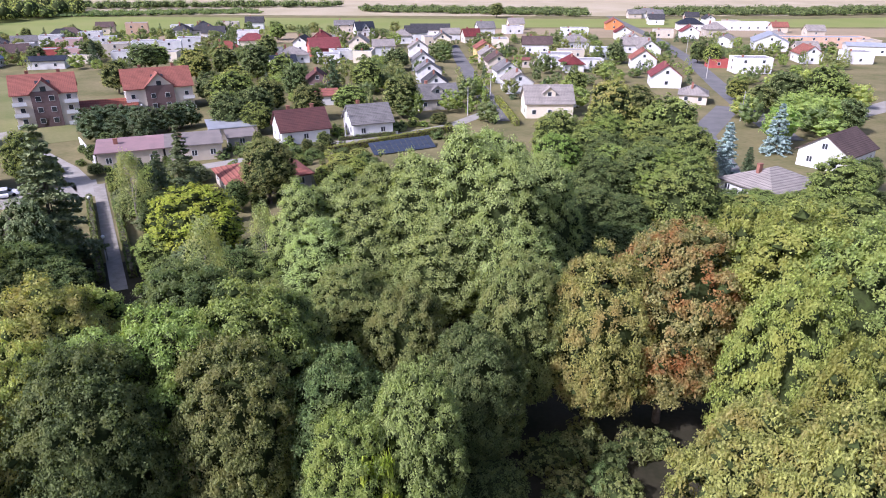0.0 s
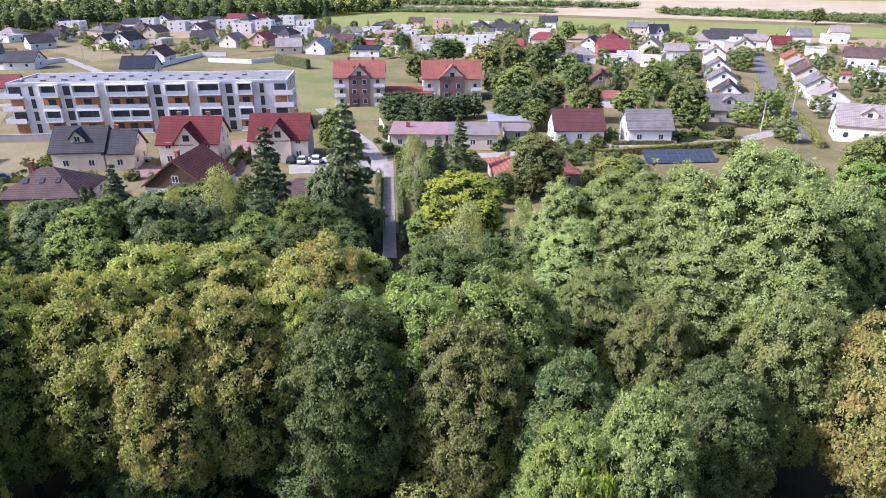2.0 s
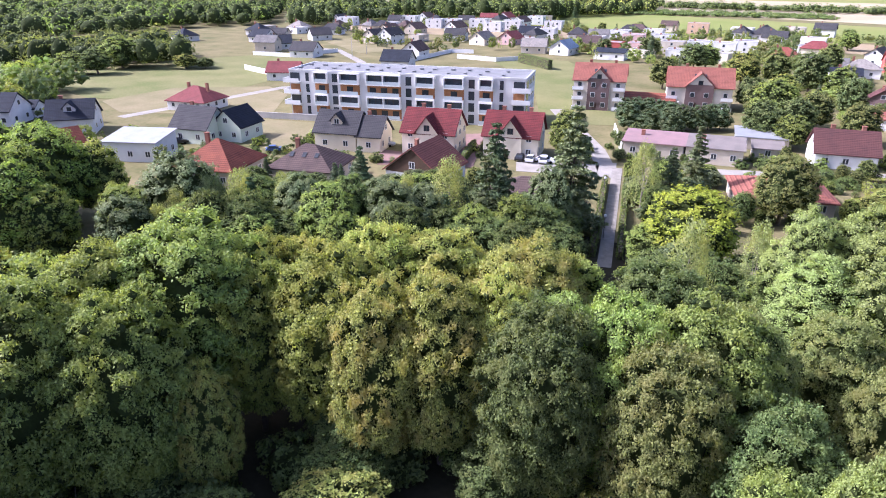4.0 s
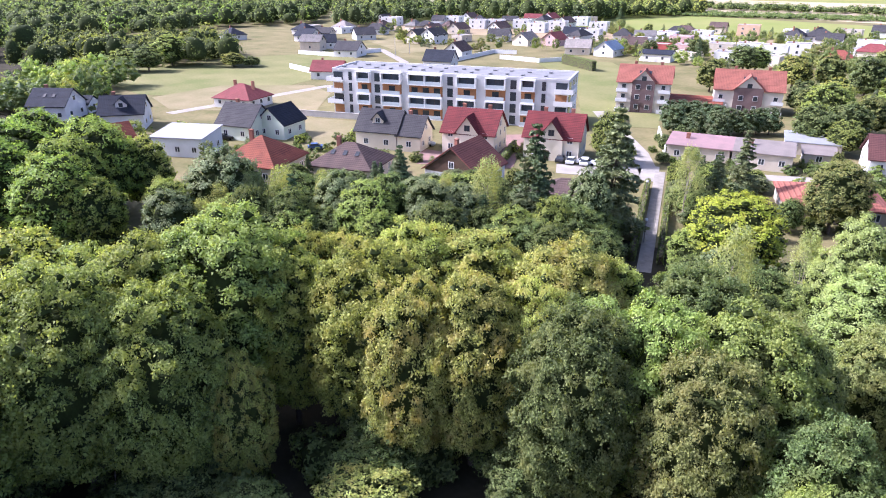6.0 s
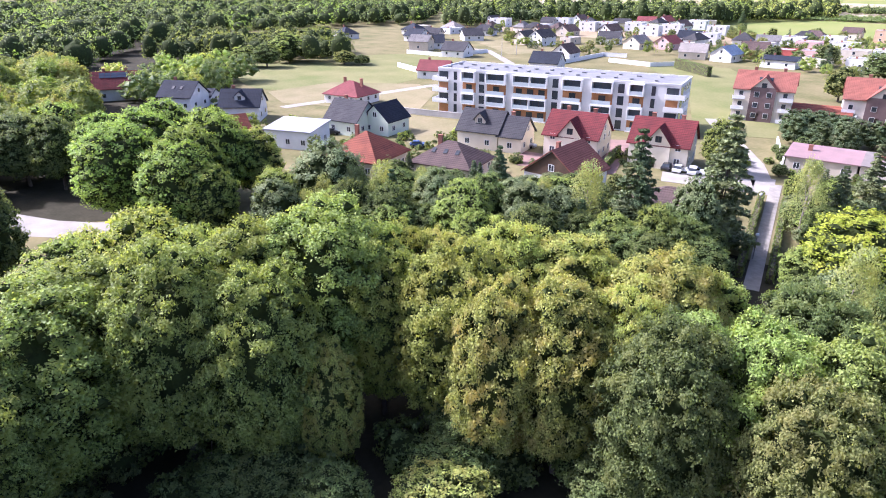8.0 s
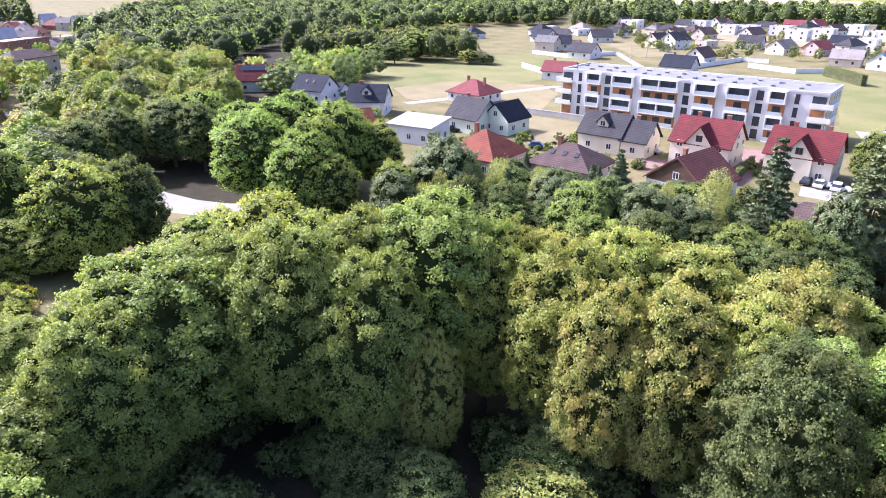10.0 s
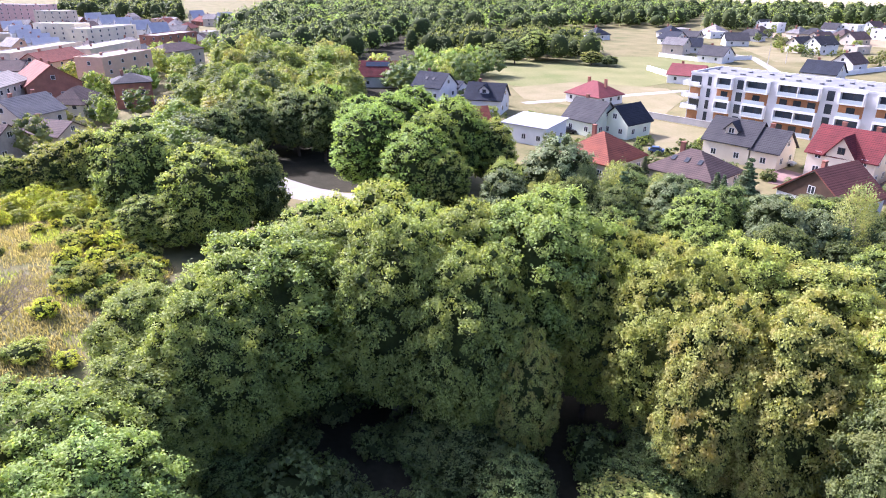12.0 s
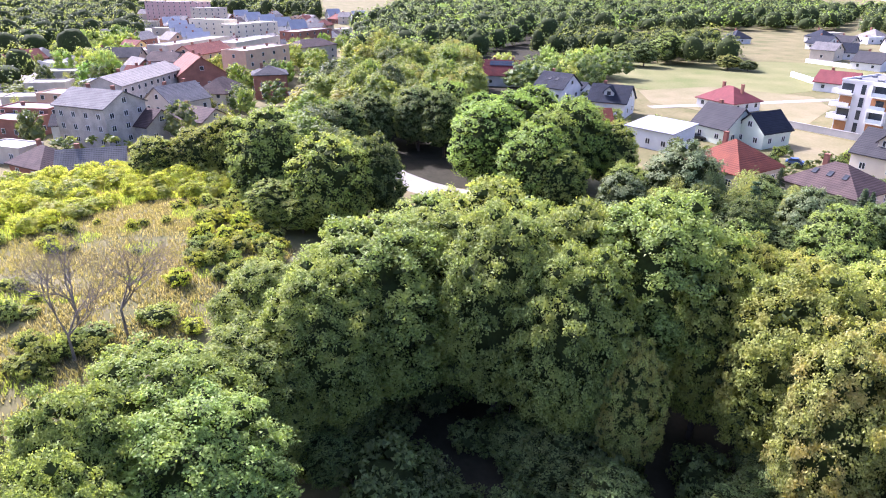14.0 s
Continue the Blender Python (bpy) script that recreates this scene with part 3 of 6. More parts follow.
def house(x, y, ang, w, d, eave, ridge, roof, wall, kind="gable", front="", chimneys=1, z=0.0, plain=False, skylights=0, base=None, label=""):
    """x, y: middle; ang: direction of the ridge; the front is the side to the right of it (local -y)."""
    top = new("house")
    HOUSES.append((x, y, (w + d) / 4))
    top.matrix_basis = pose(x, y, z, 0, 0, ang)
    b = Build()
    if kind == "gable":
        prof = [(-d / 2, -0.4), (d / 2, -0.4), (d / 2, eave), (0, ridge), (-d / 2, eave)]
    elif kind == "mono":
        prof = [(-d / 2, -0.4), (d / 2, -0.4), (d / 2, ridge), (-d / 2, eave)]
    else:
        prof = [(-d / 2, -0.4), (d / 2, -0.4), (d / 2, eave), (-d / 2, eave)]
    n = len(prof)
    vs = [(-w / 2, p[0], p[1]) for p in prof] + [(w / 2, p[0], p[1]) for p in prof]
    b.add(vs, [tuple(range(n - 1, -1, -1)), tuple(range(n, 2 * n))] + [(i, (i + 1) % n, n + (i + 1) % n, n + i) for i in range(n)])
    rb = Build()
    if kind == "gable":
        gable_roof(rb, w, d, eave, ridge)
    elif kind == "hip":
        hip_roof(rb, w, d, eave, ridge)
    elif kind == "mono":
        s = (ridge - eave) / d
        o = 0.4
        rb.slab([(-w / 2 - o, -d / 2 - o, eave - s * o + 0.2), (w / 2 + o, -d / 2 - o, eave - s * o + 0.2), (w / 2 + o, d / 2 + o, ridge + s * o + 0.2), (-w / 2 - o, d / 2 + o, ridge + s * o + 0.2)], 0.2)
    else:
        rb.box(-w / 2 + 0.25, w / 2 - 0.25, -d / 2 + 0.25, d / 2 - 0.25, eave, eave + 0.12)
        for q in ((-w / 2 - 0.06, w / 2 + 0.06, -d / 2 - 0.06, -d / 2 + 0.25), (-w / 2 - 0.06, w / 2 + 0.06, d / 2 - 0.25, d / 2 + 0.06), (-w / 2 - 0.06, -w / 2 + 0.25, -d / 2 + 0.25, d / 2 - 0.25), (w / 2 - 0.25, w / 2 + 0.06, -d / 2 + 0.25, d / 2 - 0.25)):
            b.box(*q, eave, eave + 0.38)
    # cross gable or dormer on the front slope
    if front in ("gable", "dormer"):
        gw, ge, gr = (w * 0.42, eave + 0.2, eave + (ridge - eave) * 0.82) if front == "gable" else (w * 0.26, eave + (ridge - eave) * 0.62, eave + (ridge - eave) * 0.96)
        y0 = -d / 2 - (0.5 if front == "gable" else -d * 0.16)
        lo = -0.4 if front == "gable" else eave - 0.2
        g = [(-gw / 2, lo), (gw / 2, lo), (gw / 2, ge), (0, gr), (-gw / 2, ge)]
        vs = [(p[0], y0, p[1]) for p in g] + [(p[0], 0, p[1]) for p in g]
        b.add(vs, [tuple(range(5)), tuple(range(9, 4, -1))] + [(i, 5 + i, 5 + (i + 1) % 5, (i + 1) % 5) for i in range(5)])
        s = (gr - ge) / (gw / 2)
        e = gw / 2 + 0.4
        cross = Build().chevron(1, y0 - 0.45, 0, 0, e, gr + 0.01, s * e, 0.2).mesh("gable_roof", ROOFS[roof])
    part("wall", b.mesh("wall", WALLS[wall]), top)
    rob = part("roof", rb.mesh("roof", ROOFS[roof]), top)
    if front in ("gable", "dormer"):
        part("gable_roof", cross, top)
    for k in range(chimneys):
        cx = (-0.22 + 0.5 * k) * w
        zc = ridge if kind != "flat" else eave
        part("chimney", Build().box(-0.4, 0.4, -0.3, 0.3, -1.6, 0.9).box(-0.47, 0.47, -0.37, 0.37, 0.9, 1.02).mesh("chimney", WALLS["brick"]), rob, "", pose(cx, 0.6, zc))
    for k in range(skylights):
        s = math.degrees(math.atan2(ridge - eave, d / 2))
        part("skylight", Build().box(-0.4, 0.4, -0.6, 0.6, 0, 0.1).mesh("skylight", GLASS), rob, "", pose((k - (skylights - 1) / 2) * 2.6, -d * 0.24, ridge - (ridge - eave) * 0.48 + 0.26, s))
    # windows, storey by storey
    plain = plain or math.hypot(x, y) > 230
    floors = max(1, int((eave + 0.5) // 2.7))
    small = (1.2, 1.3)
    for sg, turn, span, off in ((-1, 0, w, d / 2), (1, 180, w, d / 2), (-1, -90, d, w / 2), (1, 90, d, w / 2)):
        cnt = max(1, int(span // (5.6 if plain else 3.4)))
        for fl in range(floors):
            for k in range(cnt):
                p = (k - (cnt - 1) / 2) * span / cnt
                zz = 1.75 + 2.8 * fl
                if turn in (0, 180):
                    if turn == 0 and front == "gable" and abs(p) < w * 0.24:
                        continue
                    window(top, p, sg * off, zz, turn, *small)
                else:
                    window(top, sg * off, p, zz, turn, *small)
        if kind == "gable" and abs(turn) == 90 and ridge - eave > 2.2:
            window(top, sg * off, 0, eave + (ridge - eave) * 0.36, turn, *small)
    if front == "gable":
        window(top, 0, y0, eave + 1.1, 0, 1.3, 1.3, True)
        part("door", Build().box(-0.55, 0.55, -0.06, 0.05, 0, 2.1).mesh("door", WALLS["timber"]), top, "dark wooden front door", pose(-0.8, y0, 0.15))
    if base == "timber":
        b2 = Build()
        tri = [(-d / 2 + 0.1, eave - 0.4), (d / 2 - 0.1, eave - 0.4), (d / 2 - 0.1, eave - 0.05), (0, ridge - 0.15), (-d / 2 + 0.1, eave - 0.05)]
        b2.add([(-w / 2 - 0.08, q[0], q[1]) for q in tri] + [(-w / 2 + 0.02, q[0], q[1]) for q in tri], [(4, 3, 2, 1, 0), (5, 6, 7, 8, 9)] + [(i, (i + 1) % 5, 5 + (i + 1) % 5, 5 + i) for i in range(5)])
        part("gable_boarding", b2.mesh("gable_boarding", WALLS["timber"]), top, "dark timber boarded gable")
        window(top, -w / 2 - 0.08, 0, eave + 1.2, -90, 1.2, 1.3)
    if front == "dormer":
        window(top, 0, y0, ge - 0.35, 0, 1.2, 1.2)
    tagged(top, label or "%s house with a %s %s roof" % ({"white": "white rendered", "cream": "cream rendered", "mint": "pale green-white", "beige": "beige rendered", "sand": "sand-coloured", "grey": "weathered grey", "brick": "brown brick", "peach": "peach", "pink": "pinkish rendered", "yellow": "yellow rendered", "orange": "orange rendered", "red": "red rendered", "plum": "plum-brown", "bluewhite": "pale blue-white", "timber": "timber"}[wall], ROOF_WORDS[roof], {"hip": "hipped", "gable": "gabled", "flat": "flat", "mono": "low sloping"}[kind]), "house")
    return top


PV = mat("solar_glass", (0.060, 0.075, 0.10), (0.045, 0.055, 0.08), 0.12, 0.3, 2.0, 0.0)


def roof_panels(top, d, eave, ridge, n, rows):
    """Solar panels lying on the front slope of a gable roof."""
    tilt = math.atan2(ridge - eave, d / 2)
    me = Build().box(-0.82, 0.82, -0.5, 0.5, 0, 0.05).mesh("solar_panel", PV)
    for r in range(rows):
        for k in range(n):
            down = 1.3 + 1.08 * r
            part("solar_panel", me, top, "", pose((k - (n - 1) / 2) * 1.7, -down * math.cos(tilt), ridge - down * math.sin(tilt) + 0.34, math.degrees(tilt)))


# ---- ground
GRASS = mat("ground_grass", (0.125, 0.125, 0.050), (0.225, 0.190, 0.095), 0.95, 0.085, 0.9, 0.1)
DRY = mat("dry_grass_plot", (0.265, 0.225, 0.130), (0.185, 0.170, 0.080), 0.95, 0.09, 1.4, 0.2)
LAWN = mat("lawn", (0.140, 0.160, 0.055), (0.225, 0.210, 0.095), 0.95, 0.06, 1.2, 0.1)
# leaf litter, coloured darker than its own tone to stand in for tree shade
SHADED_SOIL = mat("woodland_soil_shaded", (0.055, 0.048, 0.030), (0.030, 0.030, 0.017), 0.95, 0.3, 2.0, 0.3)
STUBBLE = mat("stubble", (0.36, 0.285, 0.18), (0.27, 0.215, 0.13), 0.95, 0.02, 0.5, 0.1)
CROP = mat("crop_green", (0.190, 0.230, 0.060), (0.240, 0.250, 0.085), 0.95, 0.02, 0.5, 0.1)
PALE = mat("dry_field", (0.46, 0.39, 0.27), (0.36, 0.31, 0.19), 0.95, 0.02, 0.5, 0.1)
ASPHALT = mat("asphalt", (0.190, 0.185, 0.178), (0.135, 0.132, 0.128), 0.9, 0.2, 6.0, 0.1)
PAVER = mat("paving", (0.30, 0.19, 0.16), (0.22, 0.15, 0.13), 0.9, 0.5, 5.0, 0.1)
SLAB = mat("concrete_slabs", (0.34, 0.315, 0.275), (0.24, 0.22, 0.19), 0.9, 0.8, 5.0, 0.15)
GRAVEL = mat("gravel", (0.36, 0.34, 0.30), (0.28, 0.26, 0.225), 0.95, 0.3, 6.0, 0.2)


def meadow_height(x, y):
    """The knoll of the meadow, falling away to the town."""
    u = (x + 78) / 46.0
    v = (y + 48) / 34.0
    q = u * u + v * v
    return 5.0 * math.exp(-q * q * 0.9)


def sheet(name, poly, m, z=0.04, label="", category="ground"):
    """A flat area of ground, given by its corners."""
    b = Build()
    n = len(poly)
    b.add([(p[0], p[1], z) for p in poly] + [(p[0], p[1], z - 0.5) for p in poly], [tuple(range(n))] + [(i, n + i, n + (i + 1) % n, (i + 1) % n) for i in range(n)])
    me = b.mesh(name, m)
    if me.polygons[0].normal.z < 0:
        me.flip_normals()
    return tagged(new(name, me), label, category, "", "structure")


def strip(name, pts, width, m, z=0.06, label="", category="road"):
    """A road along a line of points."""
    vs, fs = [], []
    ROADS.append((pts, width))
    P = [Vector((p[0], p[1], 0)) for p in pts]
    for i, p in enumerate(P):
        t = (P[min(i + 1, len(P) - 1)] - P[max(i - 1, 0)]).normalized()
        s = Vector((-t.y, t.x, 0)) * width / 2
        vs += [(p.x + s.x, p.y + s.y, z), (p.x - s.x, p.y - s.y, z)]
    for i in range(len(P) - 1):
        fs.append((2 * i, 2 * i + 1, 2 * i + 3, 2 * i + 2))
    me = mesh_from(name, vs, fs, m)
    if me.polygons[0].normal.z < 0:
        me.flip_normals()
    return tagged(new(name, me), label, category, "", "structure")


def ground():
    vs, fs = [], []
    xs = [-4500, -2500, -1200, -600, -300] + [-150 + 5 * k for k in range(31)] + [60, 150, 400, 900, 2000, 4500]
    ys = [-4500, -2000, -900, -400, -200] + [-110 + 5 * k for k in range(27)] + [60, 150, 400, 900, 2000, 4500]
    for yy in ys:
        for xx in xs:
            vs.append((xx, yy, meadow_height(xx, yy)))
    k = len(xs)
    for j in range(len(ys) - 1):
        for i in range(k - 1):
            fs.append((j * k + i, j * k + i + 1, (j + 1) * k + i + 1, (j + 1) * k + i))
    me = mesh_from("ground", vs, fs, GRASS)
    for p in me.polygons:
        p.use_smooth = True
    return tagged(new("ground", me), "dry late-summer grass and weeds over level land", "ground", "", "structure")


ground()


# ---- filling functions
def inside(p, poly):
    c = False
    for i in range(len(poly)):
        a, b = poly[i - 1], poly[i]
        if (a[1] > p[1]) != (b[1] > p[1]) and p[0] < (b[0] - a[0]) * (p[1] - a[1]) / (b[1] - a[1]) + a[0]:
            c = not c
    return c


def blocked(x, y, r):
    for hx, hy, hr in HOUSES:
        if (x - hx) ** 2 + (y - hy) ** 2 < (hr + r * 0.7 + 0.8) ** 2:
            return True
    for pts, w in ROADS:
        for a, b in zip(pts, pts[1:]):
            dx, dy = b[0] - a[0], b[1] - a[1]
            t = max(0, min(1, ((x - a[0]) * dx + (y - a[1]) * dy) / (dx * dx + dy * dy)))
            if math.hypot(x - a[0] - t * dx, y - a[1] - t * dy) < w / 2 + r * 0.45:
                return True
    return False


def scatter(poly, n, kinds, heights, radii, seed, gap=0.5, lod=None):
    """n trees within an outline, clear of houses and roads."""
    rng = random.Random(seed)
    xs, ys = [p[0] for p in poly], [p[1] for p in poly]
    have = []
    for k in range(n * 40):
        if len(have) >= n:
            break
        x, y = rng.uniform(min(xs), max(xs)), rng.uniform(min(ys), max(ys))
        h = rng.uniform(*heights)
        r = rng.uniform(*radii)
        if not inside((x, y), poly) or blocked(x, y, r) or any((x - a) ** 2 + (y - b) ** 2 < (gap * (r + c)) ** 2 for a, b, c in have):
            continue
        have.append((x, y, r))
        shape, hue = rng.choice(kinds)
        if shape in ("spruce", "birch"):
            r *= 0.6
        if shape == "thuja":
            r, h = 0.9, h * 0.6
        if shape == "shrub":
            h = min(h, r * 1.4)
        tree(shape, hue, x, y, h, r, meadow_height(x, y) - 0.1, lod)


def garden_trees(poly, n, kinds, heights, radii, seed, label, lod=3, gap=0.4):
    """Small far trees and bushes between the houses, too many to count, in one mass."""
    rng = random.Random(seed)
    xs, ys = [p[0] for p in poly], [p[1] for p in poly]
    hues = sorted({h for s, h in kinds})
    vs, slots, have, fs, nv = [], [], [], [], 0
    for k in range(n * 30):
        if len(have) >= n:
            break
        x, y = rng.uniform(min(xs), max(xs)), rng.uniform(min(ys), max(ys))
        h, r = rng.uniform(*heights), rng.uniform(*radii)
        if not inside((x, y), poly) or blocked(x, y, r) or any((x - a) ** 2 + (y - b) ** 2 < (gap * (r + c)) ** 2 for a, b, c in have):
            continue
        have.append((x, y, r))
        shape, hue = rng.choice(kinds)
        r *= 0.6 if shape in ("spruce", "birch") else 1
        h = min(h, r * 1.3) if shape == "shrub" else h
        v, f = crown(shape, lod, k % 3)[:2]
        a = rng.uniform(0, 6.28)
        m = np.array([[math.cos(a), math.sin(a), 0], [-math.sin(a), math.cos(a), 0], [0, 0, 1]])
        vs.append((v * np.array([r / RADIUS[shape], r / RADIUS[shape], h / HEIGHT[shape]])) @ m + np.array([x, y, meadow_height(x, y)]))
        fs += [tuple(i + nv for i in q) for q in f]
        nv += len(v)
        slots += [hues.index(hue)] * len(f)
    me = mesh_from("garden_greenery", np.concatenate(vs), fs, *[LEAF[h] for h in hues])
    me.polygons.foreach_set("material_index", slots)
    return tagged(new("garden_greenery", me), label, "greenery", "", "stuff")


def grass_tufts(poly, n, hues, size, seed, label):
    """Standing grass and weeds on the knoll: thin upright blades in drifts, bare ground between."""
    rng = np.random.default_rng(seed)
    xs, ys = [p[0] for p in poly], [p[1] for p in poly]
    c = np.stack([rng.uniform(min(xs), max(xs), n), rng.uniform(min(ys), max(ys), n)], 1)
    drift = [noise.noise(Vector((p[0] * 0.16, p[1] * 0.16, seed))) + 0.5 * noise.noise(Vector((p[0] * 0.7, p[1] * 0.7, seed))) for p in c]
    keep = [i for i in range(n) if drift[i] > -0.25 + 0.3 * rng.uniform(-1, 1) and inside(c[i], poly)]
    c = c[keep]
    m = len(c)
    z = np.array([meadow_height(*p) for p in c])
    a = rng.uniform(0, 2 * math.pi, m)
    tall = size * rng.uniform(0.5, 1.5, m)
    w = 0.16 * size
    side = np.stack([np.cos(a) * w, np.sin(a) * w, 0 * a], 1)
    foot = np.stack([c[:, 0], c[:, 1], z - 0.03], 1)
    tip = foot + np.stack([rng.normal(0, 0.25, m) * tall, rng.normal(0, 0.25, m) * tall, tall], 1)
    v = np.stack([foot - side, foot + side, tip], 1).reshape(-1, 3)
    me = mesh_from("tall_grass", v, sprays(m), *[LEAF[h] for h in hues])
    me.polygons.foreach_set("material_index", [min(len(hues) - 1, max(0, int(len(hues) * (0.5 + 0.9 * noise.noise(Vector((p[0] * 0.22, p[1] * 0.22, 5.0))))))) for p in c])
    return tagged(new("tall_grass", me), label, "grass", "", "stuff")


def wood(poly, step, hues, seed, label, low=8, high=19):
    """A far wood: uncounted small crowns merged into one mass."""
    rng = np.random.default_rng(seed)
    xs, ys = [p[0] for p in poly], [p[1] for p in poly]
    vs, fs, slots, smooth, nv = [], [], [], [], 0
    x = min(xs)
    while x < max(xs):
        y = min(ys)
        while y < max(ys):
            px, py = x + rng.uniform(-0.4, 0.4) * step, y + rng.uniform(-0.4, 0.4) * step
            if inside((px, py), poly) and not blocked(px, py, 3):
                dist = math.hypot(px, py)
                n = int(max(110, min(400, 88000 / dist)))
                r, h = step * rng.uniform(0.42, 0.64), rng.uniform(low, high)
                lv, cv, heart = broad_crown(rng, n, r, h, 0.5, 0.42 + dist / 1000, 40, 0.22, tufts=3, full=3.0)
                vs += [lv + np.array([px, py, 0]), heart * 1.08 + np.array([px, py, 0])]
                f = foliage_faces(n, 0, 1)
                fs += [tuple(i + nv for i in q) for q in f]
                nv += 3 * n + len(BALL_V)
                # hearts use the last slot, its dark colour standing in for inner shade
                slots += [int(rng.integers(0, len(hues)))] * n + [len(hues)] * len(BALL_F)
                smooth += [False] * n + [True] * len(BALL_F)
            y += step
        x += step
    me = mesh_from("woodland", np.concatenate(vs), fs, *[LEAF[h] for h in hues], CROWN_SHADE)
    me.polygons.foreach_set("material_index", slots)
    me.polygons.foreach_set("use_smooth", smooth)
    return tagged(new("woodland", me), label, "woodland", "", "stuff")


def hedge(x0, y0, x1, y1, w, h, hue, label):
    """A clipped hedge of small leaves over a twiggy core."""
    L = math.hypot(x1 - x0, y1 - y0)
    rng = np.random.default_rng(int(L * 100))
    top = new("hedge")
    top.matrix_basis = pose((x0 + x1) / 2, (y0 + y1) / 2, 0, 0, 0, math.degrees(math.atan2(y1 - y0, x1 - x0)))
    n = int(min(9000, (L * w + 2 * L * h + 2 * w * h) * 26))
    side = rng.choice(3, n, p=np.array([L * w, 2 * L * h, 2 * w * h]) / (L * w + 2 * L * h + 2 * w * h))
    c = np.stack([rng.uniform(-L / 2, L / 2, n), rng.uniform(-w / 2, w / 2, n), rng.uniform(0.05, h, n)], 1)
    o = np.zeros((n, 3))
    sg = rng.choice([-1.0, 1.0], n)
    c[side == 0, 2] = h
    o[side == 0, 2] = 1
    for s, ax, half in ((1, 1, w / 2), (2, 0, L / 2)):
        m = side == s
        c[m, ax] = sg[m] * half
        o[m, ax] = sg[m]
    c += rng.normal(0, 0.07, (n, 3))
    c[:, 2] += 0.08 * np.sin(c[:, 0] * 1.7)
    v = leaves(rng, c, o, 0.26 if L < 60 else 0.4)
    part("foliage", mesh_from("foliage", v, sprays(n), LEAF[hue]), top)
    part("core", Build().box(-L / 2 + 0.1, L / 2 - 0.1, -w / 2 + 0.12, w / 2 - 0.12, -0.1, h - 0.12).mesh("core", BARK), top)
    return tagged(top, label, "hedge")


def garden_wall(pts, h, m, label):
    b = Build()
    for a, c in zip(pts, pts[1:]):
        d = Vector((c[0] - a[0], c[1] - a[1], 0)).normalized()
        s = Vector((-d.y, d.x, 0)) * 0.12
        q = [(a[0] + s.x, a[1] + s.y), (a[0] - s.x, a[1] - s.y), (c[0] - s.x, c[1] - s.y), (c[0] + s.x, c[1] + s.y)]
        b.add([(p[0], p[1], -0.3) for p in q] + [(p[0], p[1], h) for p in q], BOX_FACES)
        s *= 1.4
        q = [(a[0] + s.x, a[1] + s.y), (a[0] - s.x, a[1] - s.y), (c[0] - s.x, c[1] - s.y), (c[0] + s.x, c[1] + s.y)]
        b.add([(p[0], p[1], h) for p in q] + [(p[0], p[1], h + 0.08) for p in q], BOX_FACES)
    return tagged(new("garden_wall", b.mesh("garden_wall", m)), label, "wall")


CAR_PAINT = {"white": mat("car_white", (0.75, 0.75, 0.75), (0.7, 0.7, 0.7), 0.25, 1, 4, 0.0), "black": mat("car_black", (0.03, 0.03, 0.035), (0.025, 0.025, 0.03), 0.2, 1, 4, 0.0), "silver": mat("car_silver", (0.45, 0.46, 0.48), (0.42, 0.43, 0.45), 0.3, 1, 4, 0.0, 0.5), "red": mat("car_red", (0.40, 0.04, 0.03), (0.36, 0.035, 0.03), 0.25, 1, 4, 0.0), "blue": mat("car_blue", (0.05, 0.10, 0.25), (0.05, 0.09, 0.22), 0.25, 1, 4, 0.0)}
TYRE = mat("tyre_rubber", (0.02, 0.02, 0.02), None, 0.9, 2, 10, 0.0)
CAR_MESH = {}


def car(x, y, ang, colour):
    top = new("car")
    top.matrix_basis = pose(x, y, 0.08, 0, 0, ang)
    if colour not in CAR_MESH:
        prof = [(-2.1, 0.35), (-2.15, 0.75), (-1.95, 0.95), (-1.3, 0.98), (1.0, 0.95), (1.95, 0.8), (2.15, 0.6), (2.1, 0.32)]
        n = len(prof)
        b = Build().add([(p[0], -0.86, p[1]) for p in prof] + [(p[0], 0.86, p[1]) for p in prof], [tuple(range(n)), tuple(range(2 * n - 1, n - 1, -1))] + [(i, n + i, n + (i + 1) % n, (i + 1) % n) for i in range(n)])
        cab = Build().add([(-1.75, -0.8, 0.95), (0.85, -0.8, 0.95), (0.85, 0.8, 0.95), (-1.75, 0.8, 0.95), (-1.25, -0.64, 1.42), (0.1, -0.64, 1.42), (0.1, 0.64, 1.42), (-1.25, 0.64, 1.42)], BOX_FACES)
        roof = Build().box(-1.28, 0.14, -0.66, 0.66, 1.42, 1.47)
        w = Build().tube((0, -0.1, 0), (0, 0.1, 0), 0.31, 0.31, 12)
        w.add([(0.31 * math.cos(2 * math.pi * k / 12), -0.1, 0.31 * math.sin(2 * math.pi * k / 12)) for k in range(12)], [tuple(range(12))])
        CAR_MESH[colour] = (b.mesh("body", CAR_PAINT[colour]), cab.mesh("cabin_glass", GLASS), roof.mesh("roof", CAR_PAINT[colour]), w.mesh("wheel", TYRE))
    body, cab, roof, w = CAR_MESH[colour]
    part("body", body, top)
    part("cabin_glass", cab, top)
    part("roof", roof, top)
    for sx in (-1.35, 1.3):
        for sy in (-0.8, 0.8):
            part("wheel", w, top, "", pose(sx, sy, 0.31))
    return tagged(top, "%s parked passenger car" % colour, "car")


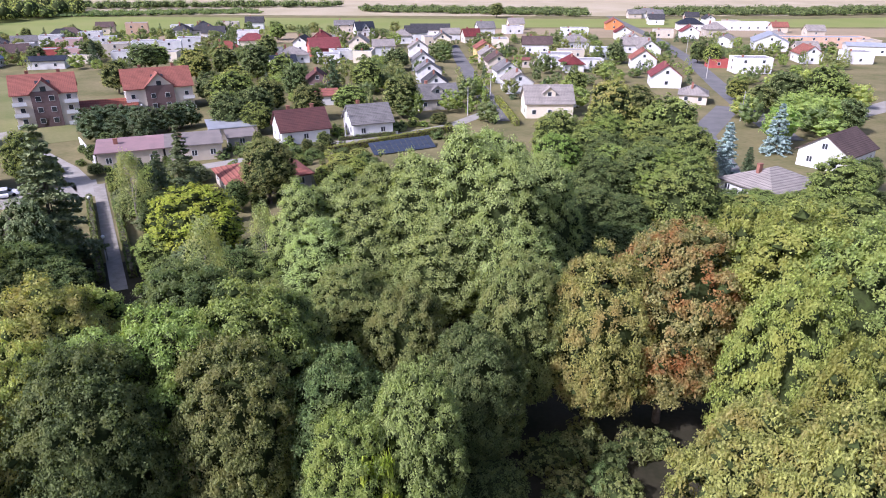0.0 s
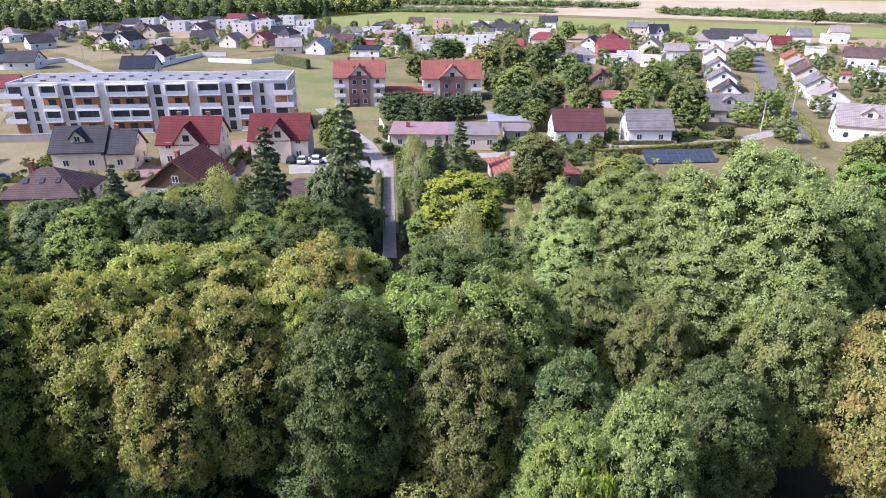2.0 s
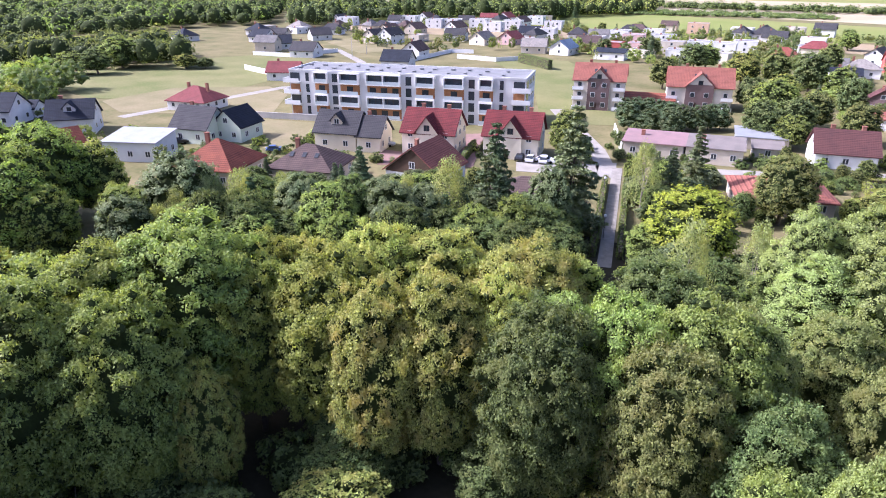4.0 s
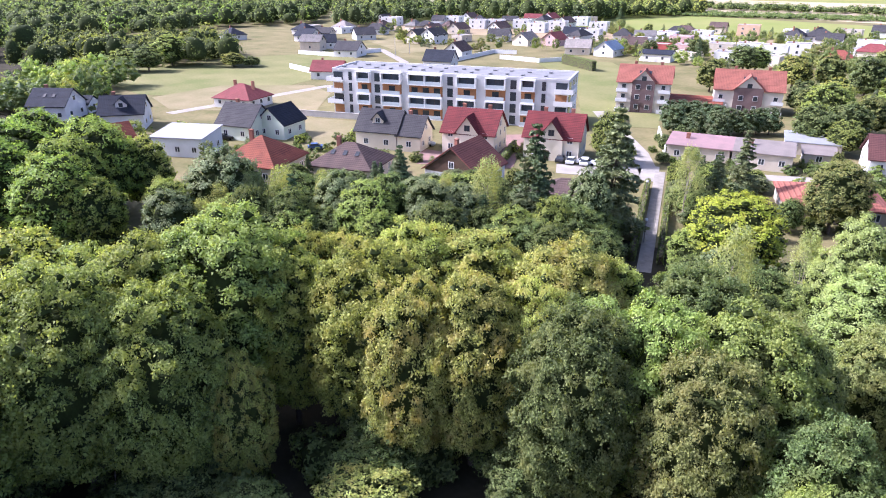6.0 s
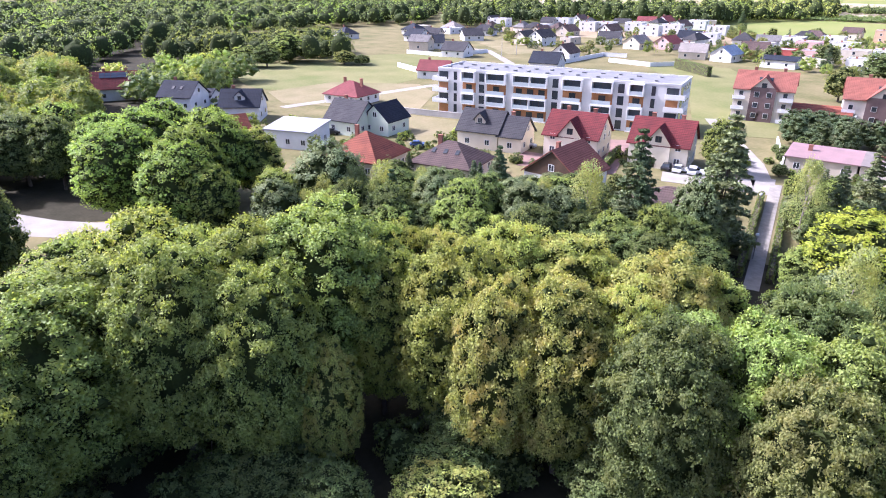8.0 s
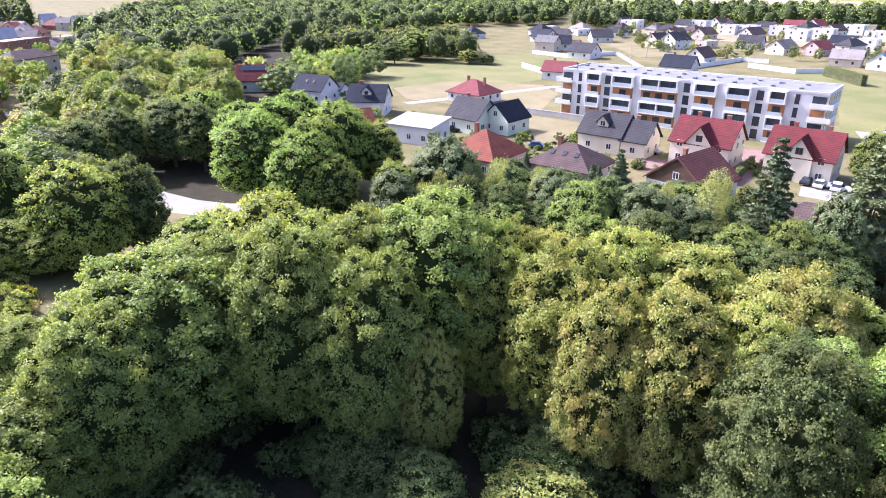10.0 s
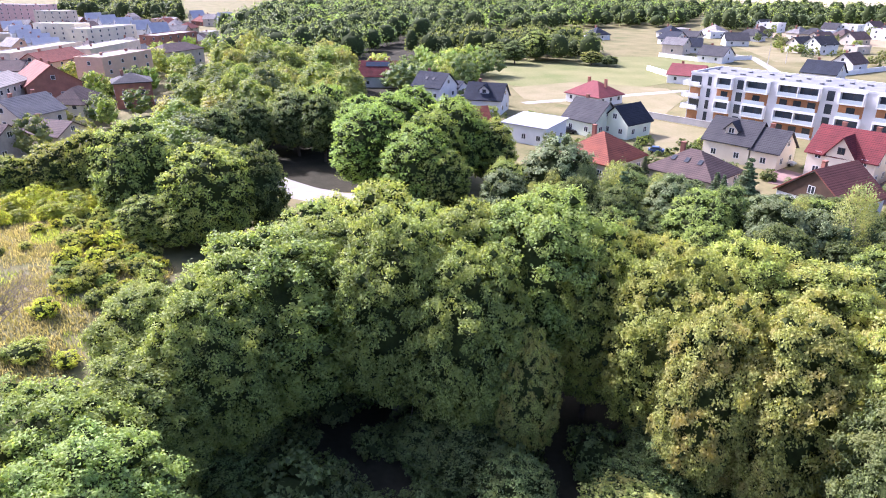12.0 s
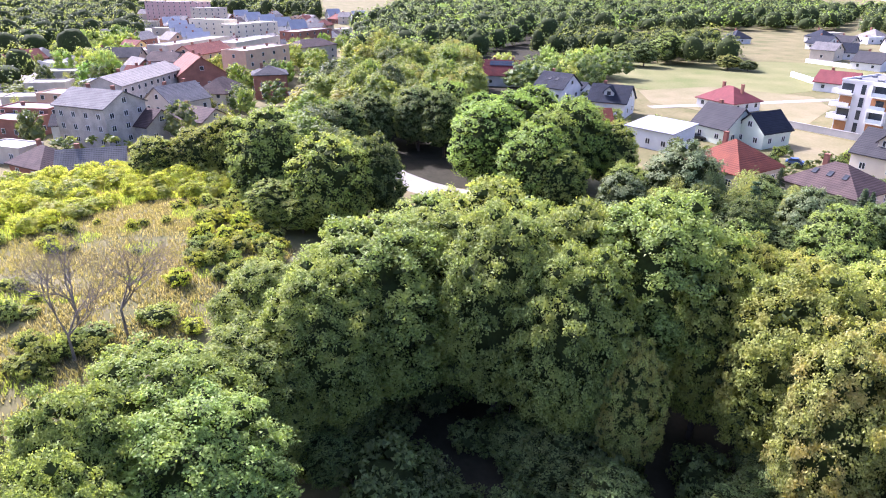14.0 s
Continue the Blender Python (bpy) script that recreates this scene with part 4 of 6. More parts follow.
def utility_pole(x, y, h):
    top = new("utility_pole")
    top.location = (x, y, 0)
    part("pole", Build().tube((0, 0, -0.5), (0, 0, h), 0.16, 0.1, 8).mesh("pole", CONCRETE), top)
    part("crossarm", Build().box(-0.9, 0.9, -0.06, 0.06, h - 0.5, h - 0.38).mesh("crossarm", GUTTER), top)
    return tagged(top, "pale concrete utility pole with a crossarm", "pole")


def street_lamp(x, y, h):
    top = new("street_lamp")
    top.location = (x, y, 0)
    part("pole", Build().tube((0, 0, -0.3), (0, 0, h), 0.07, 0.05, 8).mesh("pole", GUTTER), top)
    b = bmesh.new()
    bmesh.ops.create_icosphere(b, subdivisions=2, radius=0.26, matrix=Matrix.Translation((0, 0, h + 0.2)))
    me = bpy.data.meshes.new("globe")
    b.to_mesh(me)
    b.free()
    me.materials.append(WHITE)
    part("globe", me, top)
    return tagged(top, "park lamp post with a white globe", "lamp")


def town_fill(poly, n, roofs, walls, angles, heights, seed):
    """Further houses of the built-up area, clear of the others."""
    rng = random.Random(seed)
    xs, ys = [p[0] for p in poly], [p[1] for p in poly]
    made = 0
    for k in range(n * 40):
        if made >= n:
            break
        x, y = rng.uniform(min(xs), max(xs)), rng.uniform(min(ys), max(ys))
        w, d = rng.uniform(9, 14), rng.uniform(7, 10)
        if not inside((x, y), poly) or blocked(x, y, (w + d) / 4):
            continue
        made += 1
        e = rng.uniform(*heights)
        kind = rng.choice(("gable", "gable", "hip", "flat"))
        roof = "felt" if kind == "flat" else rng.choice(roofs)
        house(round(x, 1), round(y, 1), rng.choice(angles) + rng.uniform(-4, 4), w, d, e, e if kind == "flat" else e + d * 0.36, roof, rng.choice(walls), kind, "", rng.choice((0, 1, 1)))


# ---- the apartment block
FACADE = mat("facade_grey", (0.64, 0.64, 0.635), (0.56, 0.56, 0.555), 0.85, 0.3, 6.0, 0.03)
BLOCK_GLASS = mat("block_glazing", (0.10, 0.12, 0.14), (0.06, 0.075, 0.09), 0.08, 0.4, 1.5, 0.0)
RAIL_GLASS = mat("balcony_glass", (0.56, 0.63, 0.65), (0.48, 0.55, 0.57), 0.1, 0.5, 3.0, 0.0)
GRAVEL_ROOF = mat("roof_gravel", (0.25, 0.255, 0.26), (0.185, 0.19, 0.195), 0.95, 0.3, 5.0, 0.1)


def balcony(parent, x0, x1, z0, framed, corner=0):
    """Recess with glazing; a white picture frame round it where framed."""
    w = x1 - x0
    b = Build()
    dep = -1.25
    if framed:
        b.box(0, w, dep, 0, 0, 0.28).box(0, w, dep, 0, 2.75, 3.0).box(0, 0.28, dep, 0, 0.28, 2.75).box(w - 0.28, w, dep, 0, 0.28, 2.75)
        if w > 8:
            b.box(w / 2 - 0.14, w / 2 + 0.14, dep, 0, 0.28, 2.75)
    else:
        b.box(0, w, dep + 0.25, 0, 0, 0.2)
    ob = part("balcony", b.mesh("balcony", WHITE), parent, "", pose(x0, 0, z0))
    part("balustrade", Build().box(0.3, w - 0.3, dep + 0.05 + (0 if framed else 0.25), dep + 0.1 + (0 if framed else 0.25), 0.3, 1.2).mesh("balustrade", RAIL_GLASS), ob, "pale glass balustrade")
    if framed:
        part("glazing", Build().box(0.3, w - 0.3, -0.06, 0.04, 0.3, 2.72).mesh("glazing", BLOCK_GLASS), ob)
        for k in range(int(w // 1.6)):
            xx = 0.6 + k * (w - 1.2) / max(1, int(w // 1.6) - 1)
            part("mullion", Build().box(xx - 0.05, xx + 0.05, -0.1, 0.04, 0.3, 2.72).mesh("mullion", FRAME_DARK), ob)
    else:
        part("cladding", Build().box(0.05, w - 0.05, -0.08, 0.03, 0.2, 2.95).mesh("cladding", WOOD), ob, "warm brown wood cladding")
        for k in range(max(1, int(w // 3))):
            xx = (k + 0.5) * w / max(1, int(w // 3))
            part("window", Build().box(xx - 0.9, xx + 0.9, -0.12, 0.0, 0.25, 2.4).mesh("window", GLASS), ob)
    return ob


def apartment_block(x, y, ang, L=67.0, D=15.0):
    """Origin at the left end of the front; four storeys."""
    top = new("apartment_building")
    top.matrix_basis = pose(x, y, 0, 0, 0, ang)
    for k in range(5):
        t = L * (k + 0.5) / 5
        HOUSES.append((x + math.cos(radians(ang)) * t - math.sin(radians(ang)) * D / 2, y + math.sin(radians(ang)) * t + math.cos(radians(ang)) * D / 2, 9))
    F = 3.05
    H = 4 * F
    part("wall", Build().box(0, L, 0, D, -0.5, H).mesh("wall", FACADE), top)
    for q in ((-0.1, L + 0.1, -0.1, 0.3), (-0.1, L + 0.1, D - 0.3, D + 0.1), (-0.1, 0.3, 0.3, D - 0.3), (L - 0.3, L + 0.1, 0.3, D - 0.3)):
        part("parapet", Build().box(*q, H, H + 0.45).mesh("parapet", FACADE), top)
    roof = part("roof", Build().box(0.3, L - 0.3, 0.3, D - 0.3, H, H + 0.12).mesh("roof", GRAVEL_ROOF), top)
    rng = random.Random(4)
    vent = Build().box(-0.6, 0.6, -0.35, 0.35, 0.1, 0.42).box(-0.66, 0.66, -0.41, 0.41, 0.42, 0.5).mesh("vent", GRAVEL_ROOF)
    for k in range(26):
        part("vent", vent, roof, "", pose(2 + (k % 13) * 4.8 + rng.uniform(-0.8, 0.8), D * (0.3 if k < 13 else 0.68) + rng.uniform(-0.6, 0.6), H, 0, 0, rng.choice((0, 90))))
    bays = [(7.8, 12.0), (15.4, 21.2), (23.4, 33.2), (37.4, 42.7), (45.2, 50.7), (54.8, 58.5)]
    for x0, x1 in bays:
        for fl in range(4):
            balcony(top, x0, x1, fl * F + 0.02, fl % 2 == 1)
    for cx, wd in ((5.5, 1.0), (13.8, 1.6), (35.3, 1.6), (52.7, 1.6), (60.7, 1.0)):
        for fl in range(4):
            part("window", Build().box(cx - wd / 2, cx + wd / 2, -0.06, 0.04, fl * F + 0.4, fl * F + 2.6).box(cx - wd / 2 - 0.08, cx + wd / 2 + 0.08, -0.03, 0.04, fl * F + 0.32, fl * F + 0.4).mesh("window", GLASS), top)
    # corner balconies wrap round both ends
    for x0, x1, ex in ((-1.4, 3.4, -1), (63.6, 68.4, 1)):
        for fl in range(4):
            z0 = fl * F
            if fl:
                c = Build().box(x0, x1, -1.3, 5.0, z0 - 0.1, z0 + 0.12)
                xe = x0 if ex < 0 else x1 - 0.1
                c.box(x0, x1, -1.3, -1.2, z0 + 0.12, z0 + 1.1).box(xe, xe + 0.1, -1.2, 5.0, z0 + 0.12, z0 + 1.1)
                part("balcony", c.mesh("balcony", WHITE), top, "white rounded corner balcony")
            g0, g1 = (0.3, 3.2) if ex < 0 else (63.8, 66.7)
            part("window", Build().box(g0, g1, -0.06, 0.04, z0 + 0.3, z0 + 2.5).mesh("window", GLASS if fl % 2 else WOOD), top)
            xe = -0.06 if ex < 0 else L - 0.04
            part("window", Build().box(xe, xe + 0.1, 0.8, 4.4, z0 + 0.3, z0 + 2.5).mesh("window", GLASS), top)
    for k in range(3):
        for fl in range(4):
            for xe in (-0.05, L - 0.05):
                part("window", Build().box(xe, xe + 0.1, 6.5 + 2.8 * k, 7.9 + 2.8 * k, fl * F + 0.9, fl * F + 2.4).mesh("window", GLASS), top)
    return tagged(top, "four-storey pale grey apartment block with white-framed balconies", "apartment building")


def tenement(x, y, ang, w, d, eave, ridge, label):
    """Three-storey block with a red roof, plum middle bay and side balconies."""
    top = house(x, y, ang, w, d, eave, ridge, "orange", "sand", "gable", "gable", 2, 0.0, False, 2, None, label)
    top.name = "apartment_house"
    gw = w * 0.42
    part("cladding", Build().box(-gw / 2 - 0.06, gw / 2 + 0.06, -d / 2 - 0.56, -d / 2 - 0.5, 0, eave + 0.6).mesh("cladding", WALLS["plum"]), top, "plum-brown cladding")
    for fl in range(max(1, int(eave // 2.7))):
        for sg in (-1, 1):
            z0 = fl * 2.8 + 0.25
            window(top, sg * gw * 0.25, -d / 2 - 0.56, z0 + 1.45, 0, 1.3, 1.4)
            bx = sg * (w / 2 - 1.4)
            ob = part("balcony", Build().box(bx - 1.6, bx + 1.6, -d / 2 - 1.3, -d / 2, z0 - 0.12, z0 + 0.05).mesh("balcony", CONCRETE), top)
            part("railing", Build().box(bx - 1.6, bx + 1.6, -d / 2 - 1.3, -d / 2 - 1.22, z0 + 0.05, z0 + 0.95).mesh("railing", WHITE), ob)
    return top




def solar_array(x, y, ang, w, h, n):
    top = new("solar_array")
    HOUSES.append((x, y, w / 2 + 2))
    top.matrix_basis = pose(x, y, 0, 0, 0, ang)
    pm = Build().box(-w / n / 2 + 0.04, w / n / 2 - 0.04, -h / 6 + 0.03, h / 6 - 0.03, 0, 0.05).mesh("panel", PV)
    tilt = 28
    for k in range(n):
        for r in range(3):
            yy = (r - 1) * h / 3
            part("panel", pm, top, "", pose((k + 0.5 - n / 2) * w / n, yy * math.cos(radians(tilt)), 1.2 + yy * math.sin(radians(tilt)), tilt))
    for k in range(5):
        part("post", Build().tube((0, 0, -0.3), (0, 0, 1.15), 0.06, 0.06, 6).mesh("post", GUTTER), top, "", pose((k - 2) * w / 5, 0, 0))
    return tagged(top, "ground-mounted array of dark solar panels on the grass", "solar panels")


def bare_tree(x, y, h, seed):
    """A dead tree of bare forking branches."""
    rng = random.Random(seed)
    top = new("dead_tree")
    top.location = (x, y, meadow_height(x, y) - 0.1)
    trunk, twig = Build(), Build()

    def grow(b, p, d, ln, r, depth):
        q = p + d * ln
        (trunk if depth < 2 else twig).tube(p, q, r, r * 0.68, 5)
        if depth >= 7 or r < 0.004:
            return
        for k in range(3 if depth < 4 else 2):
            e = (d + Vector((rng.gauss(0, 0.55), rng.gauss(0, 0.55), rng.gauss(0.12, 0.3)))).normalized()
            grow(b, q, e, ln * rng.uniform(0.66, 0.9), r * 0.62, depth + 1)

    grow(trunk, Vector((0, 0, 0)), Vector((0.05, 0, 1)), h * 0.24, 0.16, 0)
    part("trunk", trunk.mesh("trunk", BARK_GREY), top)
    part("twig", twig.mesh("twig", BARK_GREY), top)
    return tagged(top, "dead grey tree with bare forking twig", "tree")

# ---- fields and roads
sheet("field", [(-420, 330), (-160, 420), (60, 470), (400, 470), (900, 620), (900, 540), (400, 410), (60, 405), (-120, 372), (-420, 270)], STUBBLE, 0.05, "tan stubble field behind the town", "field")
sheet("field", [(-420, 345), (-160, 430), (60, 480), (400, 480), (900, 640), (900, 720), (300, 560), (0, 565), (-300, 590), (-620, 480)], CROP, 0.06, "green crop strip across the plain", "field")
sheet("field", [(-640, 500), (-300, 620), (0, 600), (300, 600), (1200, 850), (2600, 2400), (-1400, 2400), (-1500, 900)], PALE, 0.05, "pale dry fields reaching to the horizon", "field")
sheet("field", [(-900, 900), (900, 1150), (900, 1330), (-900, 1050)], CROP, 0.09, "far green field strip", "field")
sheet("lawn", [(-103.3, 142.3), (-87.9, 154.0), (-119.2, 207.3), (-173.6, 256.5), (-211.7, 240.7), (-150.6, 199.9)], LAWN, 0.05, "mown lawn beside the apartment block", "lawn")
sheet("field", [(-294.8, 68.5), (-299.5, 146.3), (-288.6, 205.4), (-220.1, 130.1), (-208.0, 104.8), (-209.9, 85.3), (-229.7, 69.8)], LAWN, 0.05, "rough grassland and garden plots", "field")
sheet("field", [(-229.5, 97.9), (-208.5, 123.2), (-189.5, 118.3), (-164.4, 96.7), (-199.0, 68.1), (-221.8, 70.9)], DRY, 0.06, "bare sandy building plots", "field")
sheet("field", [(-335.8, 235.0), (-318.9, 283.7), (-260.3, 252.1), (-263.2, 208.1)], DRY, 0.06, "dry bare lot", "field")
sheet("field", [(-148.2, 77.0), (-163.0, 92.1), (-146.5, 100.2), (-131.2, 88.0), (-129.3, 75.6)], DRY, 0.06, "dry grass vacant lot", "field")
sheet("field", [(-429.4, 96.6), (-414.8, 140.5), (-376.0, 126.9), (-364.8, 86.3)], PALE, 0.06, "small pale field between the woods", "field")
strip("road", [(-41.5, 74.0), (-66.0, 118.6)], 2.0, SLAB, 0.09, "narrow paved park path between hedges")
strip("road", [(-64.3, 111.4), (-69.6, 120.9)], 3.5, GRAVEL, 0.08, "pale gravel turning place beside a white wall")
sheet("pavement", [(-84.1, 107.7), (-67.3, 120.4), (-62.5, 112.2), (-79.8, 102.2)], GRAVEL, 0.06, "pale forecourt and lane", "pavement")
sheet("pavement", [(-109.9, 118.5), (-106.3, 122.8), (-87.8, 97.9), (-103.8, 85.3), (-114.2, 93.8), (-98.2, 99.2)], PAVER, 0.07, "red-brown paved yard", "pavement")
strip("road", [(16.3, 174.8), (14.7, 201.4), (11.6, 241.7), (8.5, 296.4), (4.8, 365.8)], 6.0, ASPHALT, 0.07, "grey residential street")
strip("road", [(83.9, 153.1), (88.0, 182.5), (95.8, 224.2), (111.0, 297.3), (124.5, 391.2), (135.3, 501.3), (144.5, 592.8)], 6.5, ASPHALT, 0.07, "main street leading out of the town")
strip("road", [(55.6, 117.8), (64.2, 158.8), (85.7, 194.7)], 7.0, ASPHALT, 0.06, "shaded side street among trees")
sheet("pavement", [(102.1, 177.4), (138.7, 204.0), (127.8, 186.6), (101.8, 168.4)], GRAVEL, 0.06, "pale gravel yard", "pavement")
strip("road", [(-140.4, -14.5), (-122.9, -7.2), (-115.5, -1.6), (-110.4, 4.6), (-108.7, 10.5)], 7.0, GRAVEL, 0.08, "sunlit road dipping between the trees")
strip("road", [(-171.2, 140.3), (-237.5, 187.8), (-284.8, 210.0), (-319.2, 204.1)], 4.0, GRAVEL, 0.08, "pale gravel lane")
strip("road", [(-192.2, 65.6), (-198.0, 99.6), (-203.1, 125.8), (-195.4, 138.9)], 4.0, GRAVEL, 0.08, "pale dirt track")
strip("road", [(-639.5, -273.4), (-411.7, -166.0), (-323.4, -127.4), (-250.2, -95.3), (-202.9, -59.1)], 8.0, GRAVEL, 0.08, "bright concrete street of the old town")
strip("road", [(-412.2, -41.8), (-301.4, -38.3), (-236.3, -34.2), (-207.8, -51.6)], 7.0, ASPHALT, 0.07, "street along the woods edge")
sheet("pavement", [(-301.6, -191.8), (-335.4, -195.8), (-236.8, -138.3), (-194.1, -126.2)], GRAVEL, 0.06, "bright gravel yard", "pavement")
strip("road", [(-111.7, 161.0), (-77.3, 128.6), (-65.3, 114.0)], 4.0, GRAVEL, 0.06, "garden lane")
strip("road", [(-55.6, 126.7), (-38.0, 139.3), (-29.6, 148.3), (-11.7, 157.9), (2.4, 169.2), (14.5, 189.3)], 4.0, GRAVEL, 0.07, "pale garden lane past the cottages")
sheet("ground", [(-40, 84), (-22, 88), (40, 110), (70, 100), (75, 20), (20, -30), (-20, -22), (-30, -15), (-60, -14), (-76, -8), (-90, 2), (-105, 20), (-100, 60), (-70, 78)], SHADED_SOIL, 0.05, "leaf-strewn woodland floor, dark with painted shade")
sheet("ground", [(-110, 20), (-130, 40), (-230, 60), (-420, 120), (-640, 60), (-640, -60), (-330, -40), (-190, -40), (-120, -12)], SHADED_SOIL, 0.045, "floor of the wood, dark with painted shade")
ROADS.append(([(-130.0, -8.0), (-106.0, 1.0)], 13.0))
ROADS.append(([(-36.0, 65.0), (-69.0, 120.0)], 7.0))

# ---- houses near the park
house(-104.3, 102.9, 28, 12, 10.5, 5, 9.3, "maroon", "cream", "gable", front='gable', chimneys=2, label='cream rendered house with maroon tiled roof and front gable')
house(-89.2, 113.2, 28, 12, 10, 5, 9.3, "maroon", "cream", "gable", front='gable', chimneys=2, label='cream rendered house with maroon tiled roof and two chimneys')
house(-122.1, 90.4, 30, 10, 9.5, 4.2, 8.2, "dark", "cream", "gable", front='dormer', chimneys=0)
house(-114.9, 94.0, 30, 5.5, 8.5, 3.8, 7.4, "dark", "cream", "gable", chimneys=1)
house(-106.0, 70.4, 30, 13, 11, 3.2, 6.6, "brown", "cream", "hip", chimneys=1, skylights=3)
house(-87.4, 84.0, 108, 11, 11.5, 3.6, 8.0, "orange", "white", "gable", chimneys=1, base='timber', label='white chalet with dark timber gable and rust tiled roof')
house(-63.4, 84.7, 30, 13, 11, 3.0, 6.0, "brown", "beige", "hip", chimneys=0)
house(-117.6, 57.3, 30, 12, 12, 3.8, 8.0, "rust", "beige", "hip", chimneys=1)
house(-151.5, 69.9, 26, 10, 9.5, 3.8, 8.0, "dark", "mint", "gable", chimneys=1)
house(-146.9, 77.0, 116, 9, 8, 3.8, 7.4, "navy", "mint", "gable", chimneys=0)
house(-145.8, 53.0, 38, 12, 9, 4.2, 5.2, "metal", "bluewhite", "mono", chimneys=0)
house(-189.5, 87.4, 26, 13, 11, 3.0, 6.4, "crimson", "white", "hip", chimneys=2)
house(-219.5, 137.2, 40, 12, 9, 3.2, 6.4, "crimson", "white", "gable")
house(-207.0, 40.6, 45, 10.5, 10, 4.2, 8.0, "navy", "white", "gable", skylights=2)
house(-211.1, 48.2, 45, 6, 6, 2.8, 4.6, "navy", "white", "gable", chimneys=0)
house(-182.6, 51.3, 60, 10.5, 10, 4.2, 8.0, "navy", "white", "gable", front='dormer', chimneys=1)
_pv = house(-236.0, 26.0, 76, 13, 10, 4.0, 8.4, "maroon", "white", "gable", chimneys=2, label="white house with maroon tiled roof carrying dark solar panels")
roof_panels(_pv, 10, 4.0, 8.4, 5, 2)
house(-158.7, 40.0, 90, 9, 7, 3.4, 6.0, "rust", "beige", "gable", chimneys=0)
house(-18.8, 161.3, 22, 10, 9.5, 3.6, 7.2, "grey", "white", "gable", chimneys=1)
house(-34.3, 154.8, 26, 11.5, 9.5, 3.4, 7.2, "darkred", "white", "gable", chimneys=2)
house(-34.2, 118.2, 30, 15, 12, 2.9, 4.9, "orange", "beige", "hip", chimneys=0)
house(-66.3, 134.5, 22, 12.6, 8.5, 3.4, 4.2, "pinkfelt", "beige", "mono", chimneys=1, label="low beige row house with faded pink felt roof")
house(-54.8, 139.2, 22, 11.4, 8.5, 3.4, 4.2, "brownfelt", "beige", "mono", chimneys=1, label="low beige row house with grey-brown felt roof")
house(-52.1, 158.5, 24, 11, 8, 2.8, 3.4, "metal", "beige", "mono", chimneys=0)
house(-47.1, 148.5, 24, 6, 5, 2.6, 3.2, "brownfelt", "beige", "mono", chimneys=0)
house(-95.6, 182.3, 24, 18, 7, 2.8, 3.6, "rust", "plum", "mono", chimneys=0)
house(-36.5, 199.8, 16, 9, 6, 2.8, 3.8, "orange", "white", "mono", chimneys=0)
house(-2.3, 194.0, 16, 12, 8, 3.4, 6.8, "grey", "grey", "gable", front='dormer')
house(29.3, 183.5, 2, 13, 10, 4.2, 8.2, "beige", "cream", "gable", front='dormer', chimneys=0)

# ---- houses of the garden suburb
house(78.2, 233.2, 80, 11, 10, 4.0, 7.6, "crimson", "white", "gable")
house(83.3, 278.6, 80, 11, 10, 4.0, 7.6, "orange", "white", "gable")
house(96.6, 316.1, 80, 11, 10, 4.0, 7.6, "beige", "white", "gable")
house(100.0, 355.7, 82, 11, 10, 4.0, 7.2, "beige", "white", "gable")
house(106.2, 399.6, 82, 11, 10, 4.0, 7.2, "maroon", "white", "gable")
house(116.4, 466.1, 82, 12, 11, 4.0, 7.2, "orange", "orange", "gable")
house(77.5, 202.4, 70, 9, 8, 3.0, 5.2, "beige", "beige", "hip")
house(146.6, 404.3, 80, 11, 10, 4.0, 7.2, "crimson", "white", "gable")
house(166.4, 460.9, -8, 16, 11, 4.2, 7.6, "navy", "white", "hip")
house(158.2, 508.7, -8, 11, 10, 4.0, 7.2, "dark", "white", "gable")
house(122.5, 265.7, -4, 14, 9, 5.6, 5.6, "felt", "white", "flat")
house(114.9, 279.7, -4, 8, 6, 3.2, 3.2, "red", "red", "flat", chimneys=0)
house(167.8, 347.3, 70, 22, 16, 4.4, 8.0, "metal", "white", "gable", chimneys=0, label='large white hall with pale sheet roof')
house(198.1, 354.0, -2, 44, 10, 5.2, 5.2, "metal", "peach", "flat", chimneys=0, label='long low workshop with pale roof and peach wall')
house(204.9, 326.0, -20, 18, 12, 4.0, 5.2, "metal", "white", "gable", chimneys=0)
house(196.3, 460.2, -2, 46, 10, 4.8, 4.8, "metal", "white", "flat", chimneys=0)
house(150.9, 361.6, 60, 16, 10, 3.4, 5.6, "beige", "white", "gable")
house(82.9, 132.8, 38, 13, 10, 3.6, 7.0, "brown", "white", "gable", chimneys=0)
house(59.1, 111.6, 26, 13, 11, 3.0, 5.4, "beige", "white", "hip", chimneys=1)
house(46.2, 332.1, -4, 14, 10, 4.4, 7.6, "brown", "white", "gable", chimneys=1)
house(50.0, 295.3, -4, 14, 12, 3.6, 3.6, "felt", "white", "flat")
house(59.3, 312.4, -4, 12, 8, 3.4, 3.4, "felt", "beige", "flat", chimneys=0)
house(34.8, 282.5, -4, 10, 8, 3.0, 3.0, "orange", "beige", "mono", chimneys=0)
house(21.8, 269.7, 95, 11, 9, 4.2, 7.2, "brown", "beige", "gable")
house(23.5, 243.5, 95, 11, 9, 4.2, 7.2, "grey", "white", "gable")
house(24.9, 222.0, 95, 11, 9, 3.8, 6.8, "beige", "white", "gable")
house(19.5, 316.2, 95, 11, 9, 4.2, 7.0, "orange", "yellow", "gable")
house(20.5, 292.2, 95, 11, 9, 4.2, 7.0, "beige", "beige", "gable")
